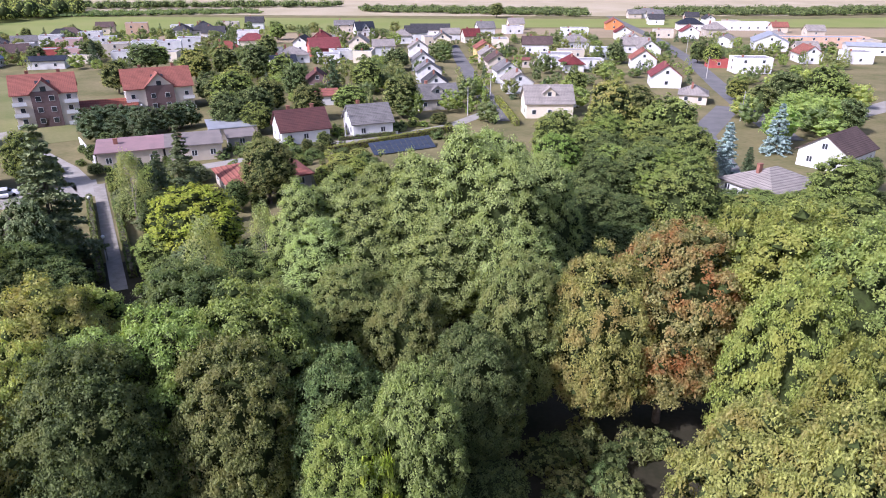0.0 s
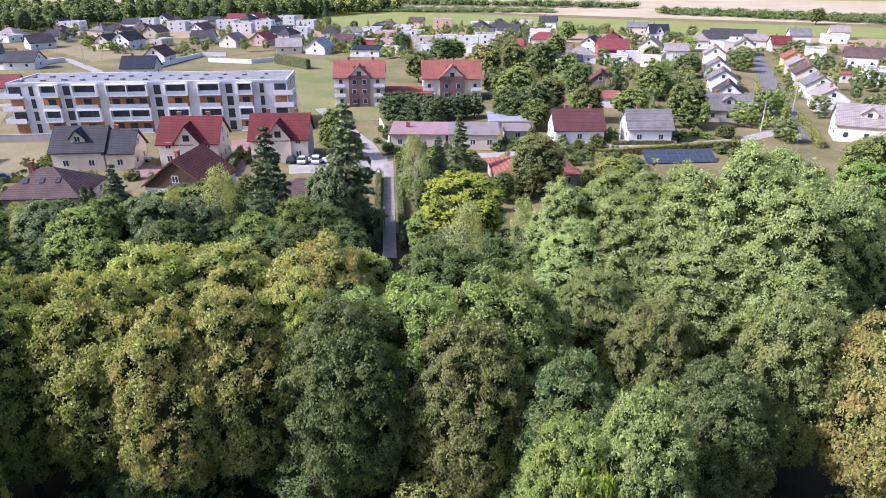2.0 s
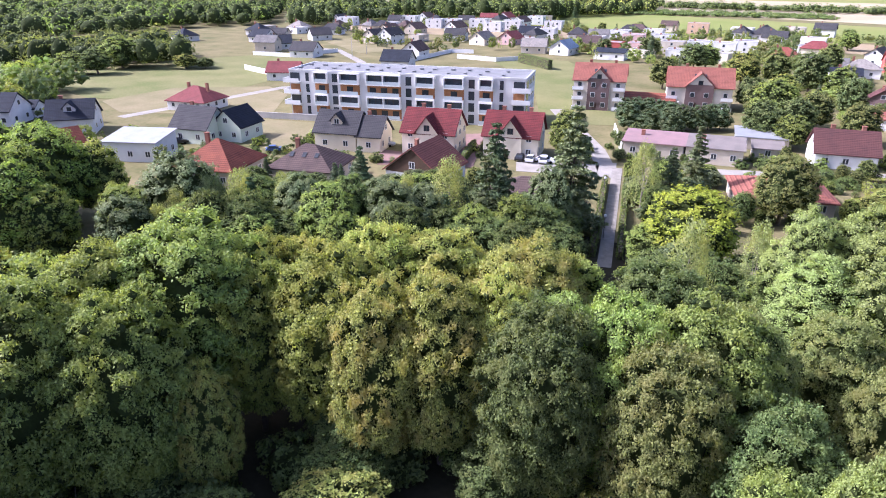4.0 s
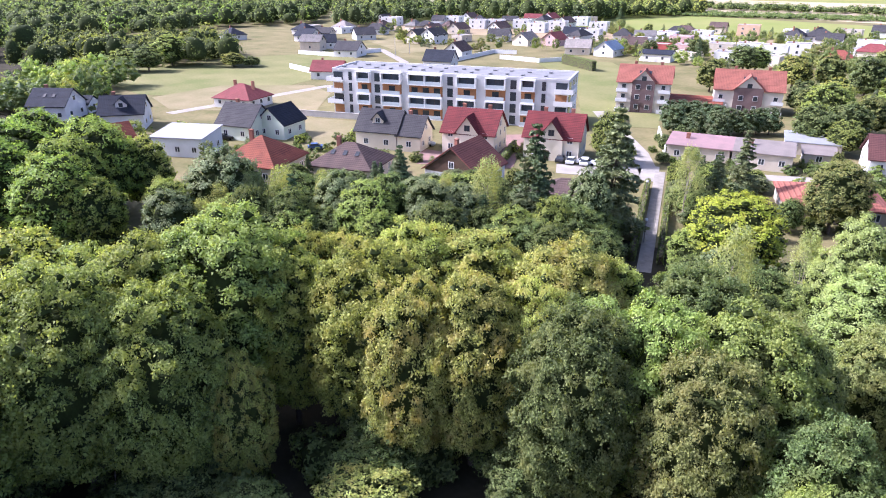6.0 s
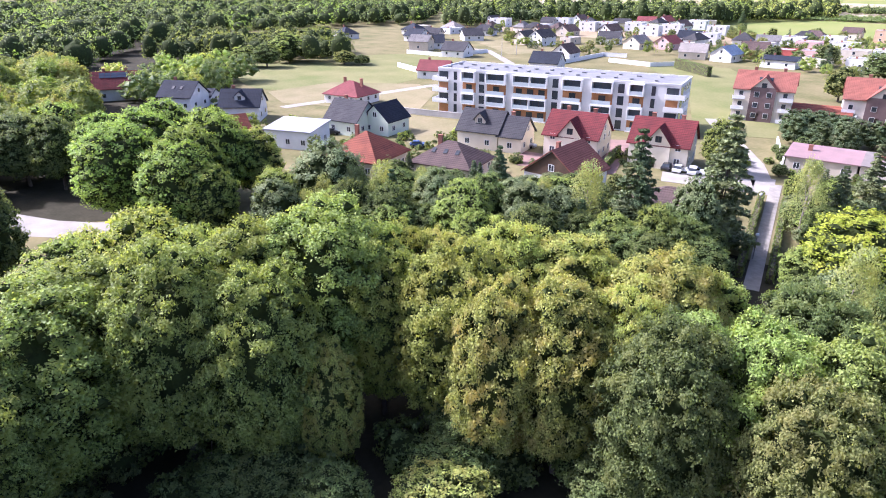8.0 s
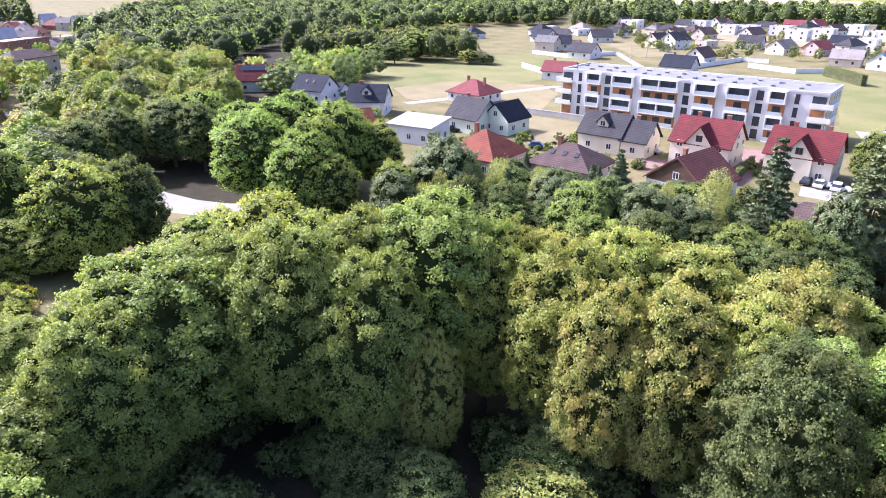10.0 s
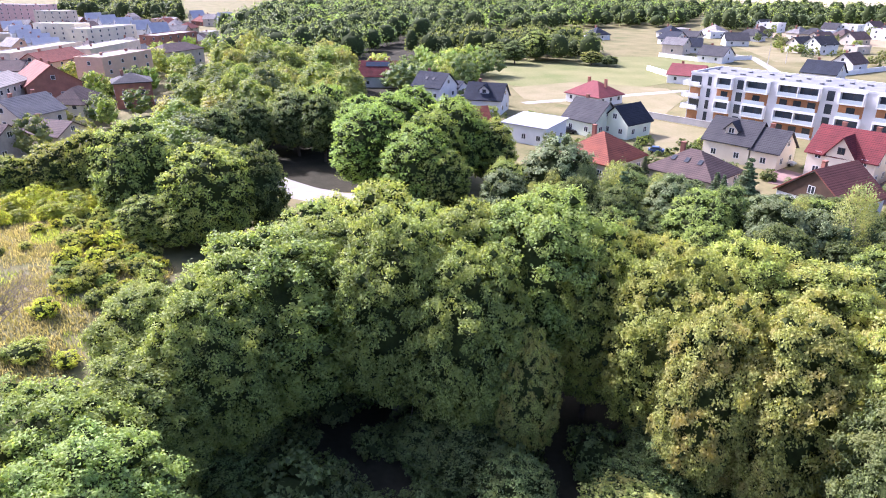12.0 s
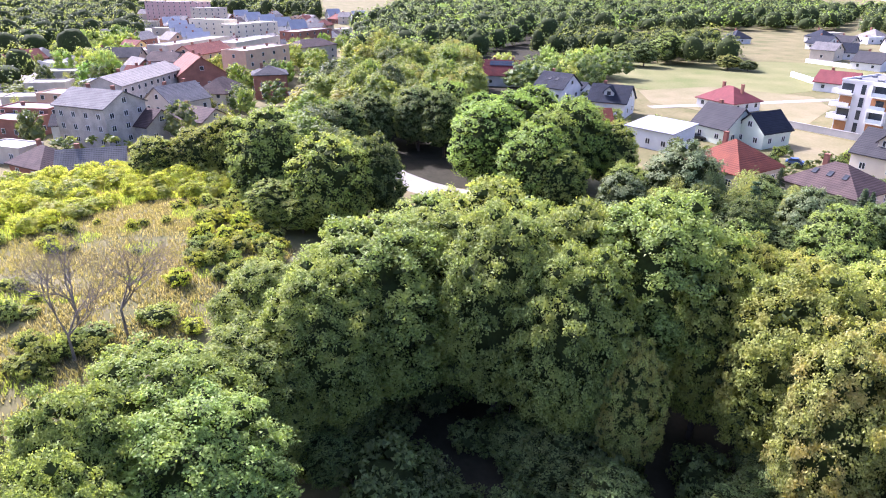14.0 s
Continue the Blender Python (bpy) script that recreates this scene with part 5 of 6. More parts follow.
house(78.9, 408.5, -4, 16, 10, 5.2, 5.2, "felt", "white", "flat")
house(72.8, 306.6, -4, 10, 10, 4.8, 4.8, "metal", "bluewhite", "flat", chimneys=0)
house(60.1, 277.6, -4, 12, 8, 3.4, 3.4, "felt", "white", "flat", chimneys=0)
house(-11.8, 319.1, 95, 10, 9, 4.0, 7.2, "beige", "white", "gable")
house(-8.3, 273.3, 95, 10, 9, 4.0, 7.2, "grey", "white", "gable")
house(-5.4, 244.8, 95, 10, 9, 4.0, 7.0, "grey", "white", "gable")
house(-2.6, 219.3, 95, 10, 8, 3.6, 6.6, "dark", "white", "gable")
house(-56.9, 320.9, 20, 14, 11, 4.0, 8.0, "crimson", "red", "gable")
house(-66.6, 297.0, 20, 13, 11, 3.6, 6.4, "beige", "white", "hip")
house(-66.7, 278.3, 20, 10, 8, 3.0, 5.0, "navy", "white", "gable")
house(-42.8, 225.6, 100, 10, 8, 3.6, 6.6, "darkred", "plum", "gable")
house(-46.6, 305.9, 20, 9, 9, 4.0, 4.0, "felt", "white", "flat")
house(-48.6, 418.6, 20, 11, 10, 3.8, 8.2, "navy", "white", "gable", front='gable')
house(-7.9, 425.8, 0, 24, 11, 3.4, 6.4, "dark", "white", "gable", chimneys=0)
house(-148.8, 424.7, 20, 16, 12, 3.4, 7.0, "dark", "white", "hip")
house(-103.2, 321.0, 20, 13, 10, 3.4, 6.4, "red", "white", "hip")
house(-194.1, 432.4, 20, 13, 10, 6.4, 6.4, "felt", "peach", "flat")
house(-164.0, 277.2, 16, 14, 9, 3.4, 4.8, "navy", "white", "gable")
house(-197.4, 308.9, 25, 12, 9, 3.4, 6.0, "grey", "brick", "gable")
house(-208.1, 359.6, 18, 11, 10, 5.4, 5.4, "felt", "white", "flat", chimneys=1)
house(-189.0, 341.6, 18, 11, 10, 5.4, 5.4, "felt", "pink", "flat", chimneys=1)
house(-175.4, 350.6, 18, 11, 10, 5.4, 5.4, "felt", "white", "flat", chimneys=1)
house(-171.1, 316.3, 18, 11, 10, 4.0, 4.0, "felt", "pink", "flat", chimneys=1)
house(-183.0, 309.1, 18, 11, 10, 4.0, 4.0, "felt", "red", "flat", chimneys=1)
house(-142.2, 300.6, 18, 11, 10, 4.0, 4.0, "felt", "white", "flat", chimneys=1)
house(-146.5, 330.8, 18, 11, 10, 5.4, 5.4, "felt", "white", "flat", chimneys=1)
house(-134.1, 331.0, 18, 11, 10, 5.4, 5.4, "felt", "white", "flat", chimneys=1)
house(-130.6, 348.1, 18, 11, 10, 5.4, 5.4, "felt", "white", "flat", chimneys=1)
house(-155.4, 320.2, 18, 11, 10, 5.4, 5.4, "felt", "beige", "flat", chimneys=1)
house(-197.3, 379.9, 18, 11, 10, 5.4, 5.4, "felt", "white", "flat", chimneys=1)
house(-155.1, 439.4, 100, 12, 10, 3.4, 6.8, "dark", "white", "gable")
house(-331.0, 285.6, 100, 12, 10, 3.4, 6.8, "brown", "beige", "gable")
house(-327.6, 305.1, 100, 12, 10, 3.4, 6.8, "brown", "beige", "gable")
house(-275.6, 289.6, 30, 12, 10, 3.4, 6.8, "dark", "white", "gable")
house(-250.3, 284.2, 100, 12, 10, 3.4, 6.8, "grey", "cream", "gable")
house(-239.9, 296.5, 100, 12, 10, 3.4, 6.8, "crimson", "pink", "gable")
house(-205.4, 272.9, 30, 12, 10, 3.4, 6.8, "beige", "beige", "gable")
house(-190.6, 277.4, 100, 12, 10, 3.4, 6.8, "blue", "white", "gable")
house(-194.4, 304.4, 30, 12, 10, 3.4, 6.8, "brown", "brick", "gable")
house(-255.1, 333.3, 30, 12, 10, 3.4, 6.8, "navy", "white", "gable")
house(-388.8, 357.0, 24, 12, 10, 5.8, 5.8, "felt", "white", "flat", chimneys=1)
house(-349.1, 345.3, 24, 12, 10, 5.8, 5.8, "felt", "white", "flat", chimneys=1)
house(-341.5, 354.2, 24, 12, 10, 5.8, 5.8, "felt", "white", "flat", chimneys=1)
house(-328.8, 369.3, 24, 12, 10, 5.8, 5.8, "felt", "white", "flat", chimneys=1)
house(-300.1, 352.3, 24, 12, 10, 5.8, 5.8, "felt", "white", "flat", chimneys=1)
house(-301.6, 375.2, 24, 12, 10, 5.8, 5.8, "felt", "white", "flat", chimneys=1)
house(-316.9, 421.6, 24, 12, 10, 5.8, 5.8, "felt", "white", "flat", chimneys=1)
house(-413.7, 317.1, 24, 12, 10, 5.8, 5.8, "felt", "white", "flat", chimneys=1)
house(-246.3, 338.1, 24, 12, 10, 5.8, 5.8, "felt", "white", "flat", chimneys=1)
house(-276.6, 388.3, 24, 12, 10, 5.8, 5.8, "felt", "white", "flat", chimneys=1)
house(-387.3, 176.0, 10, 12, 11, 3.2, 6.8, "navy", "white", "hip")
house(-392.6, 227.8, 20, 12, 11, 3.2, 6.8, "navy", "white", "hip")
house(-393.8, 259.5, 20, 12, 11, 3.2, 6.8, "beige", "white", "hip")
house(-312.8, 193.3, 60, 12, 11, 3.2, 6.8, "navy", "white", "gable")
house(-273.2, 183.0, 30, 12, 11, 3.2, 6.8, "dark", "white", "gable")
house(-351.0, 206.1, 20, 12, 11, 3.2, 6.8, "navy", "white", "gable")
house(-336.9, 236.0, 70, 12, 11, 3.2, 6.8, "dark", "white", "gable")
house(-211.4, 186.9, 30, 12, 10, 3.6, 7.4, "navy", "white", "gable")
house(-232.9, 217.0, 110, 11, 9, 3.8, 7.4, "brown", "white", "gable")

# ---- old town
house(-151.4, -75.1, 66, 15.4, 11.6, 9.2, 12.1, "grey", "grey", "gable", chimneys=2, label='tall weathered grey tenement with steep grey roof')
house(-195.0, -85.0, 174, 34.9, 10.6, 8.8, 11.0, "beige", "grey", "gable", chimneys=2)
house(-172.3, -65.4, 150, 12.3, 10.6, 6.4, 10.0, "beige", "beige", "gable", chimneys=2)
house(-216.9, -75.1, 30, 18.4, 14.5, 7.5, 12.6, "orange", "brick", "gable", chimneys=2)
house(-254.6, -98.6, 75, 12.3, 8.7, 6.7, 9.5, "brown", "white", "gable")
house(-269.7, -125.1, 95, 20.5, 9.7, 6.4, 9.5, "dark", "beige", "gable")
house(-309.7, -134.4, 60, 10.2, 8.7, 6.0, 8.9, "red", "yellow", "gable")
house(-263.9, -88.1, 162, 22.6, 10.6, 8.6, 11.6, "red", "peach", "gable", chimneys=2)
house(-296.0, -103.6, 164, 45.1, 9.7, 9.7, 9.7, "felt", "beige", "flat", chimneys=1)
house(-299.0, -121.1, 164, 18.4, 9.7, 6.4, 6.4, "felt", "beige", "flat", chimneys=1)
house(-466.9, -175.4, 115, 10.2, 8.7, 6.4, 10.0, "metal", "white", "gable")
house(-426.7, -156.4, 115, 10.2, 8.7, 6.4, 10.0, "metal", "white", "gable")
house(-392.7, -140.3, 115, 10.2, 8.7, 6.4, 10.0, "metal", "white", "gable")
house(-363.7, -126.5, 115, 10.2, 8.7, 6.4, 10.0, "metal", "white", "gable")
house(-338.5, -114.6, 115, 10.2, 8.7, 6.4, 10.0, "metal", "white", "gable")
house(-562.0, -204.8, 62, 61.5, 11.6, 16.1, 16.1, "felt", "pink", "flat", chimneys=2, label='long pink apartment block with flat roof')
house(-507.8, -162.4, 62, 24.6, 11.6, 13.9, 13.9, "felt", "beige", "flat", chimneys=1)
house(-445.2, -140.5, 62, 30.7, 11.6, 9.7, 9.7, "felt", "cream", "flat", chimneys=1)
house(-167.0, -100.0, 80, 14.4, 7.7, 5.4, 5.4, "felt", "brick", "flat", chimneys=1)
house(-158.8, -99.8, 70, 12.3, 7.7, 4.3, 4.3, "felt", "brick", "flat", chimneys=0)
house(-155.3, -83.4, 100, 9.3, 6.8, 3.9, 5.8, "dark", "bluewhite", "gable")
house(-123.3, -73.3, 60, 10.2, 8.7, 3.2, 5.9, "brown", "brick", "hip", chimneys=1)
house(-119.5, -62.2, 105, 11.2, 7.7, 3.7, 6.3, "grey", "beige", "gable", chimneys=1)
house(-134.9, -86.5, 70, 10.2, 5.8, 3.4, 3.4, "metal", "beige", "flat", chimneys=0)
house(-154.4, -66.9, 60, 12.3, 8.7, 4.3, 7.4, "brown", "grey", "gable")
house(-161.5, -57.5, 60, 14.4, 8.7, 3.9, 6.3, "brown", "beige", "gable")
house(-188.5, -101.0, 80, 16.3, 8.7, 5.4, 5.4, "felt", "peach", "flat", chimneys=0)
house(-213.6, -103.8, 90, 12.3, 8.7, 4.8, 4.8, "felt", "white", "flat", chimneys=0)
house(-245.1, -62.4, 155, 24.6, 10.6, 11.8, 11.8, "felt", "peach", "flat", chimneys=2, label='three-storey peach apartment block with flat roof')
house(-297.1, -79.0, 164, 36.8, 10.6, 10.2, 10.2, "felt", "beige", "flat", chimneys=1)
house(-212.3, -50.5, 105, 10.2, 9.7, 7.5, 9.5, "dark", "brick", "hip", chimneys=1)
house(-305.9, -53.7, 145, 22.6, 10.6, 6.9, 9.5, "brown", "beige", "hip", chimneys=0)
house(-368.8, -66.8, 150, 28.7, 11.6, 8.6, 8.6, "felt", "brick", "flat", chimneys=0)
house(-426.3, -112.7, 150, 36.8, 13.6, 8.6, 8.6, "felt", "cream", "flat", chimneys=1)
house(-558.3, -153.2, 118, 10.2, 10.6, 4.9, 10.0, "metal", "white", "gable", chimneys=0)
house(-527.0, -135.7, 118, 10.2, 10.6, 4.9, 10.0, "metal", "white", "gable", chimneys=0)
house(-492.4, -116.9, 118, 10.2, 10.6, 4.9, 10.0, "metal", "white", "gable", chimneys=0)
house(-461.9, -99.9, 118, 10.2, 10.6, 4.9, 10.0, "metal", "white", "gable", chimneys=0)
house(-434.9, -84.5, 118, 10.2, 10.6, 4.9, 10.0, "metal", "white", "gable", chimneys=0)
house(-576.8, -81.6, 118, 10.2, 10.6, 4.9, 10.0, "metal", "white", "gable", chimneys=0)
house(-543.6, -56.9, 118, 10.2, 10.6, 4.9, 10.0, "metal", "white", "gable", chimneys=0)
house(-521.0, -41.7, 118, 10.2, 10.6, 4.9, 10.0, "metal", "white", "gable", chimneys=0)
house(-448.6, -33.4, 100, 20.5, 9.7, 5.4, 5.4, "felt", "white", "flat", chimneys=0)
house(-359.3, -181.9, 95, 12.3, 7.7, 4.3, 4.3, "metal", "beige", "flat", chimneys=0)
house(-404.6, -195.9, 95, 12.3, 7.7, 4.3, 4.3, "metal", "beige", "flat", chimneys=0)
house(-429.5, -197.1, 95, 12.3, 7.7, 4.3, 4.3, "felt", "beige", "flat", chimneys=0)
house(-275.2, -131.4, 95, 12.3, 7.7, 4.3, 4.3, "felt", "beige", "flat", chimneys=0)
house(-242.3, -132.5, 95, 12.3, 7.7, 4.3, 4.3, "felt", "beige", "flat", chimneys=0)
house(-513.2, -209.4, 95, 12.3, 7.7, 4.3, 4.3, "felt", "beige", "flat", chimneys=0)
house(-448.0, -174.2, 95, 12.3, 7.7, 4.3, 4.3, "metal", "beige", "flat", chimneys=0)
house(-404.7, -182.6, 95, 12.3, 7.7, 4.3, 4.3, "metal", "beige", "flat", chimneys=0)
house(-216.1, -122.5, 95, 12.3, 7.7, 4.3, 4.3, "felt", "beige", "flat", chimneys=0)
house(-190.1, -114.1, 95, 12.3, 7.7, 4.3, 4.3, "felt", "beige", "flat", chimneys=0)
town_fill([(-452, -283), (-394, -209), (-640, -263), (-600, -169), (-564, -66), (-323, -44), (-236, -58), (-185, -57), (-163, -65), (-146, -82), (-152, -100)], 70, ["grey", "beige", "brown", "red", "beige"], ["beige", "cream", "white", "peach", "brick"], (165, 75, 160, 50), (3.0, 5.4), 71)
town_fill([(-190, 286), (-238, 429), (-143, 473), (-30, 432), (87, 486), (79, 297), (59, 249), (16, 248), (-44, 278), (-84, 278)], 34, ["grey", "beige", "brown", "crimson", "dark", "maroon"], ["white", "white", "beige", "cream"], (10, 90), (3.2, 5.0), 72)
town_fill([(-311, 171), (-408, 243), (-441, 348), (-332, 458), (-222, 430), (-169, 303), (-218, 303), (-278, 278), (-284, 224)], 30, ["grey", "dark", "brown", "crimson", "dark"], ["white", "white", "beige"], (30, 100), (3.2, 5.0), 73)
town_fill([(65, 279), (164, 593), (215, 502), (242, 368), (198, 298), (146, 280), (111, 317)], 16, ["grey", "beige", "orange", "dark"], ["white", "beige"], (-5, 85), (3.2, 5.0), 74)

# ---- trees of the park
tree("broad", "green", -48.8, 19.6, 19.9, 7.4)
tree("broad", "green", -50.2, 14.0, 18.7, 5.9)
tree("broad", "yellowgreen", -44.3, 22.6, 17.2, 4.2)
tree("broad", "yellowgreen", -51.2, 28.6, 15.3, 4.0)
tree("broad", "brown", -49.3, 31.7, 14.5, 3.7)
tree("broad", "yellowgreen", -38.6, 27.0, 18.5, 5.4)
tree("broad", "olive", -41.7, 34.3, 17.3, 4.7)
tree("broad", "olive", -38.3, 38.5, 16.3, 5.6)
tree("broad", "brown", -33.3, 27.0, 17.2, 4.3)
tree("broad", "olive", -30.2, 30.6, 17.4, 4.6)
tree("broad", "olive", -29.0, 40.0, 17.6, 5.6)
tree("broad", "olive", -27.1, 34.4, 17.4, 3.7)
tree("broad", "pale", -23.6, 37.0, 15.9, 4.0)
tree("broad", "green", -18.8, 37.7, 17.0, 4.7)
tree("broad", "green", -13.8, 40.1, 17.7, 5.3)
tree("broad", "olive", -27.8, 44.0, 15.3, 4.4)
tree("broad", "dark", -21.4, 47.7, 15.6, 4.9)
tree("broad", "green", -51.7, 10.4, 18.1, 6.9)
tree("broad", "green", -52.6, 1.0, 17.6, 6.9)
tree("broad", "green", -49.6, -3.4, 17.7, 7.6)
tree("broad", "green", -44.3, -7.2, 16.8, 5.2)
tree("broad", "brown", -39.6, 15.6, 12.3, 2.6)
tree("broad", "green", -43.3, 11.6, 17.7, 5.2)
tree("broad", "green", -47.5, 6.5, 19.9, 5.9)
tree("broad", "dark", -22.0, 32.6, 17.3, 4.7)
tree("broad", "dull", -13.9, 35.6, 16.2, 4.2)
tree("broad", "dark", -7.5, 37.5, 14.1, 4.2)
tree("broad", "dull", -13.0, 42.4, 16.7, 4.6)
tree("broad", "dull", -2.8, 44.9, 15.5, 3.5)
tree("broad", "dark", 2.4, 41.1, 14.1, 3.9)
tree("broad", "dull", -8.3, 52.5, 13.7, 4.0)
tree("broad", "dull", 6.7, 47.7, 16.7, 3.9)
tree("broad", "brown", 13.3, 46.5, 17.8, 4.7)
tree("broad", "rust", 19.5, 47.9, 19.5, 5.8)
tree("broad", "yellowgreen", 25.5, 49.2, 20.2, 4.8)
tree("broad", "yellowgreen", 28.6, 45.9, 21.4, 7.1)
tree("broad", "green", 30.4, 41.9, 21.4, 5.8)
tree("broad", "yellowgreen", 23.6, 37.4, 19.4, 4.2)
tree("broad", "olive", 16.6, 26.0, 18.4, 4.4)
tree("broad", "olive", 18.6, 23.0, 20.0, 3.8)
tree("broad", "yellowgreen", 22.4, 27.6, 20.6, 3.8)
tree("broad", "pale", -1.6, 32.8, 16.2, 3.2)
tree("shrub", "yellow", -4.0, 29.3, 11.9, 2.0)
tree("broad", "green", -5.5, 31.4, 13.3, 3.2)
tree("broad", "brown", -67.8, 7.6, 15.2, 4.8)
tree("broad", "green", -66.4, 0.8, 14.6, 5.7)
tree("broad", "olive", -71.8, 2.7, 13.4, 3.7)
tree("broad", "green", -60.9, 11.5, 15.0, 3.5)
tree("broad", "green", -41.1, -12.1, 12.8, 5.2)
tree("broad", "green", -35.2, -16.3, 14.5, 5.8)
tree("broad", "green", -30.3, -12.9, 14.4, 6.0)
tree("broad", "green", -28.9, -18.2, 16.0, 4.2)
tree("broad", "dark", -44.2, -7.6, 8.9, 4.6)
tree("broad", "green", -22.8, -16.1, 16.7, 3.6)
tree("broad", "green", -52.2, -13.5, 12.9, 5.1)
tree("broad", "yellowgreen", -63.4, 7.3, 17.0, 5.5)
tree("broad", "green", -60.2, 11.6, 15.7, 3.5)
tree("poplar", "poplar", 3.0, 67.7, 22.5, 6.4)
tree("poplar", "poplar", 11.8, 73.5, 18.5, 5.2)
tree("poplar", "poplar", 9.0, 78.5, 18.5, 5.0)
tree("poplar", "poplar", -2.0, 68.1, 19.5, 6)
tree("poplar", "poplar", 7.1, 65.2, 20, 5.5)
tree("poplar", "poplar", -8.2, 67.5, 16.5, 6)
tree("poplar", "poplar", -13.3, 65.0, 13.5, 5.5)
tree("poplar", "poplar", 0.4, 65.3, 15, 6)
tree("poplar", "poplar", 8.6, 62.9, 14, 5)
tree("poplar", "poplar", -5.2, 66.3, 12, 5)
tree("poplar", "poplar", 5.6, 73.7, 21, 4.5)
tree("poplar", "poplar", -15.6, 68.1, 16.6, 4.7)
tree("poplar", "poplar", -11.8, 71.0, 17.2, 4.8)
tree("poplar", "poplar", -7.5, 73.5, 17.2, 4.6)
tree("poplar", "poplar", -3.9, 75.7, 17.9, 4.4)

# ---- trees among the houses
tree("broad", "brown", 38.8, 150.5, 15.0, 5.5)
tree("broad", "green", 49.3, 140.4, 13.0, 6.0)
tree("broad", "green", 22.5, 125.1, 13.0, 5.0)
tree("broad", "dark", 24.7, 99.5, 11.0, 5.0)
tree("broad", "dark", 33.0, 101.0, 12.0, 5.0)
tree("broad", "green", 35.5, 91.2, 12.0, 5.5)
tree("broad", "forest", 97.4, 185.7, 12.0, 6.0)
tree("broad", "green", 106.0, 182.2, 14.0, 6.5)
tree("broad", "dull", 90.6, 186.4, 8.0, 4.0)
tree("broad", "yellowgreen", 91.4, 203.2, 7.0, 3.5)
tree("broad", "forest", 100.2, 159.3, 9.0, 4.0)
tree("broad", "green", 63.1, 98.0, 11.0, 5.0)
tree("broad", "green", 47.7, 70.3, 14.0, 6.0)
tree("spruce", "blue", 55.2, 122.9, 11.0, 3.0)
tree("spruce", "blue", 74.3, 141.6, 11.0, 3.0)
tree("spruce", "spruce", 56.5, 115.8, 8.0, 2.0)
tree("broad", "yellow", -32.9, 80.0, 12.0, 6.0)
tree("birch", "birch", -24.6, 61.2, 15.0, 3.4)
tree("birch", "birch", -22.1, 74.0, 12.0, 2.4)
tree("broad", "dull", -30.3, 107.9, 11.5, 4.8)
tree("spruce", "pine", -51.6, 80.0, 20.0, 5.0)
tree("spruce", "spruce", -58.5, 70.3, 18.0, 4.0)
tree("birch", "birch", -61.1, 63.5, 14.0, 3.6)
tree("spruce", "pine", -46.4, 111.1, 13.0, 3.0)
tree("birch", "birch", -49.5, 98.3, 12.0, 3.0)
tree("spruce", "spruce", -46.3, 101.5, 11.0, 2.4)
tree("pine", "pine", -50.4, 72.6, 13.0, 3.6)
tree("broad", "dark", -40.6, 88.2, 8.0, 3.2)
tree("pine", "pine", -91.3, 37.8, 14.0, 6.0)
tree("broad", "locust", -124.3, 19.7, 17.0, 7.0)
tree("broad", "locust", -110.6, 25.4, 17.0, 6.5)
tree("broad", "locust", -110.8, 11.1, 16.0, 7.0)
tree("broad", "locust", -98.4, 17.1, 15.0, 6.0)
tree("broad", "locust", -117.5, 16.0, 17.0, 6.5)
tree("broad", "locust", -104.2, 20.4, 16.0, 6.0)
tree("broad", "locust", -119.0, 27.5, 15.5, 5.5)
tree("broad", "locust", -129.0, 11.0, 15.0, 6.0)
tree("broad", "forest", -142.0, -2.0, 14.0, 5.5)
tree("broad", "dark", -136.0, 3.5, 14.0, 5.0)
tree("broad", "locust", -147.0, 5.0, 15.0, 5.5)
tree("broad", "dark", -131.0, -17.0, 13.0, 5.0)
tree("broad", "forest", -140.0, -11.0, 13.0, 4.5)
tree("broad", "yellowgreen", -110.6, 32.5, 13.0, 4.5)
tree("broad", "yellowgreen", -95.1, 20.1, 12.0, 4.5)
tree("birch", "birch", -83.3, 43.2, 12.0, 3.6)
tree("birch", "pine", -86.5, 40.2, 11.0, 3.0)
tree("pine", "pine", -75.6, 47.9, 12.0, 4.0)
tree("pine", "green", -68.7, 47.9, 12.0, 4.5)
tree("pine", "pine", -63.4, 54.3, 12.0, 4.0)
tree("pine", "pine", -61.7, 57.4, 11.0, 4.0)
tree("spruce", "spruce", -80.7, 63.0, 12.0, 3.0)
tree("spruce", "spruce", -90.7, 65.0, 7.0, 1.8)
tree("broad", "dark", -75.6, 39.7, 10.0, 4.0)
tree("broad", "dark", -72.7, 43.1, 8.0, 4.0)
tree("broad", "dark", -51.3, 55.0, 9.0, 4.0)
tree("broad", "dark", -49.2, 62.1, 9.0, 4.5)
tree("broad", "dark", -30.6, 66.0, 8.0, 3.4)
tree("broad", "dark", -58.3, 46.4, 9.0, 4.0)
tree("pine", "pine", -86.3, 27.6, 11.0, 4.0)
tree("broad", "green", -77.2, 116.0, 11.0, 3.5)
tree("broad", "green", -98.1, -24.1, 18.0, 6.5)
tree("broad", "yellowgreen", -111.0, -33.9, 14.0, 4.5)
tree("broad", "yellowgreen", -88.2, -13.1, 16.0, 6.0)
tree("broad", "dark", -92.5, -7.4, 15.0, 4.5)
tree("broad", "yellowgreen", -111.4, -39.6, 12.0, 5.0)
tree("broad", "yellowgreen", -109.4, -46.4, 11.0, 4.5)
tree("broad", "dark", -162.1, -30.0, 10.0, 5.0)
tree("broad", "green", -95.6, 392.0, 9.0, 5.0)
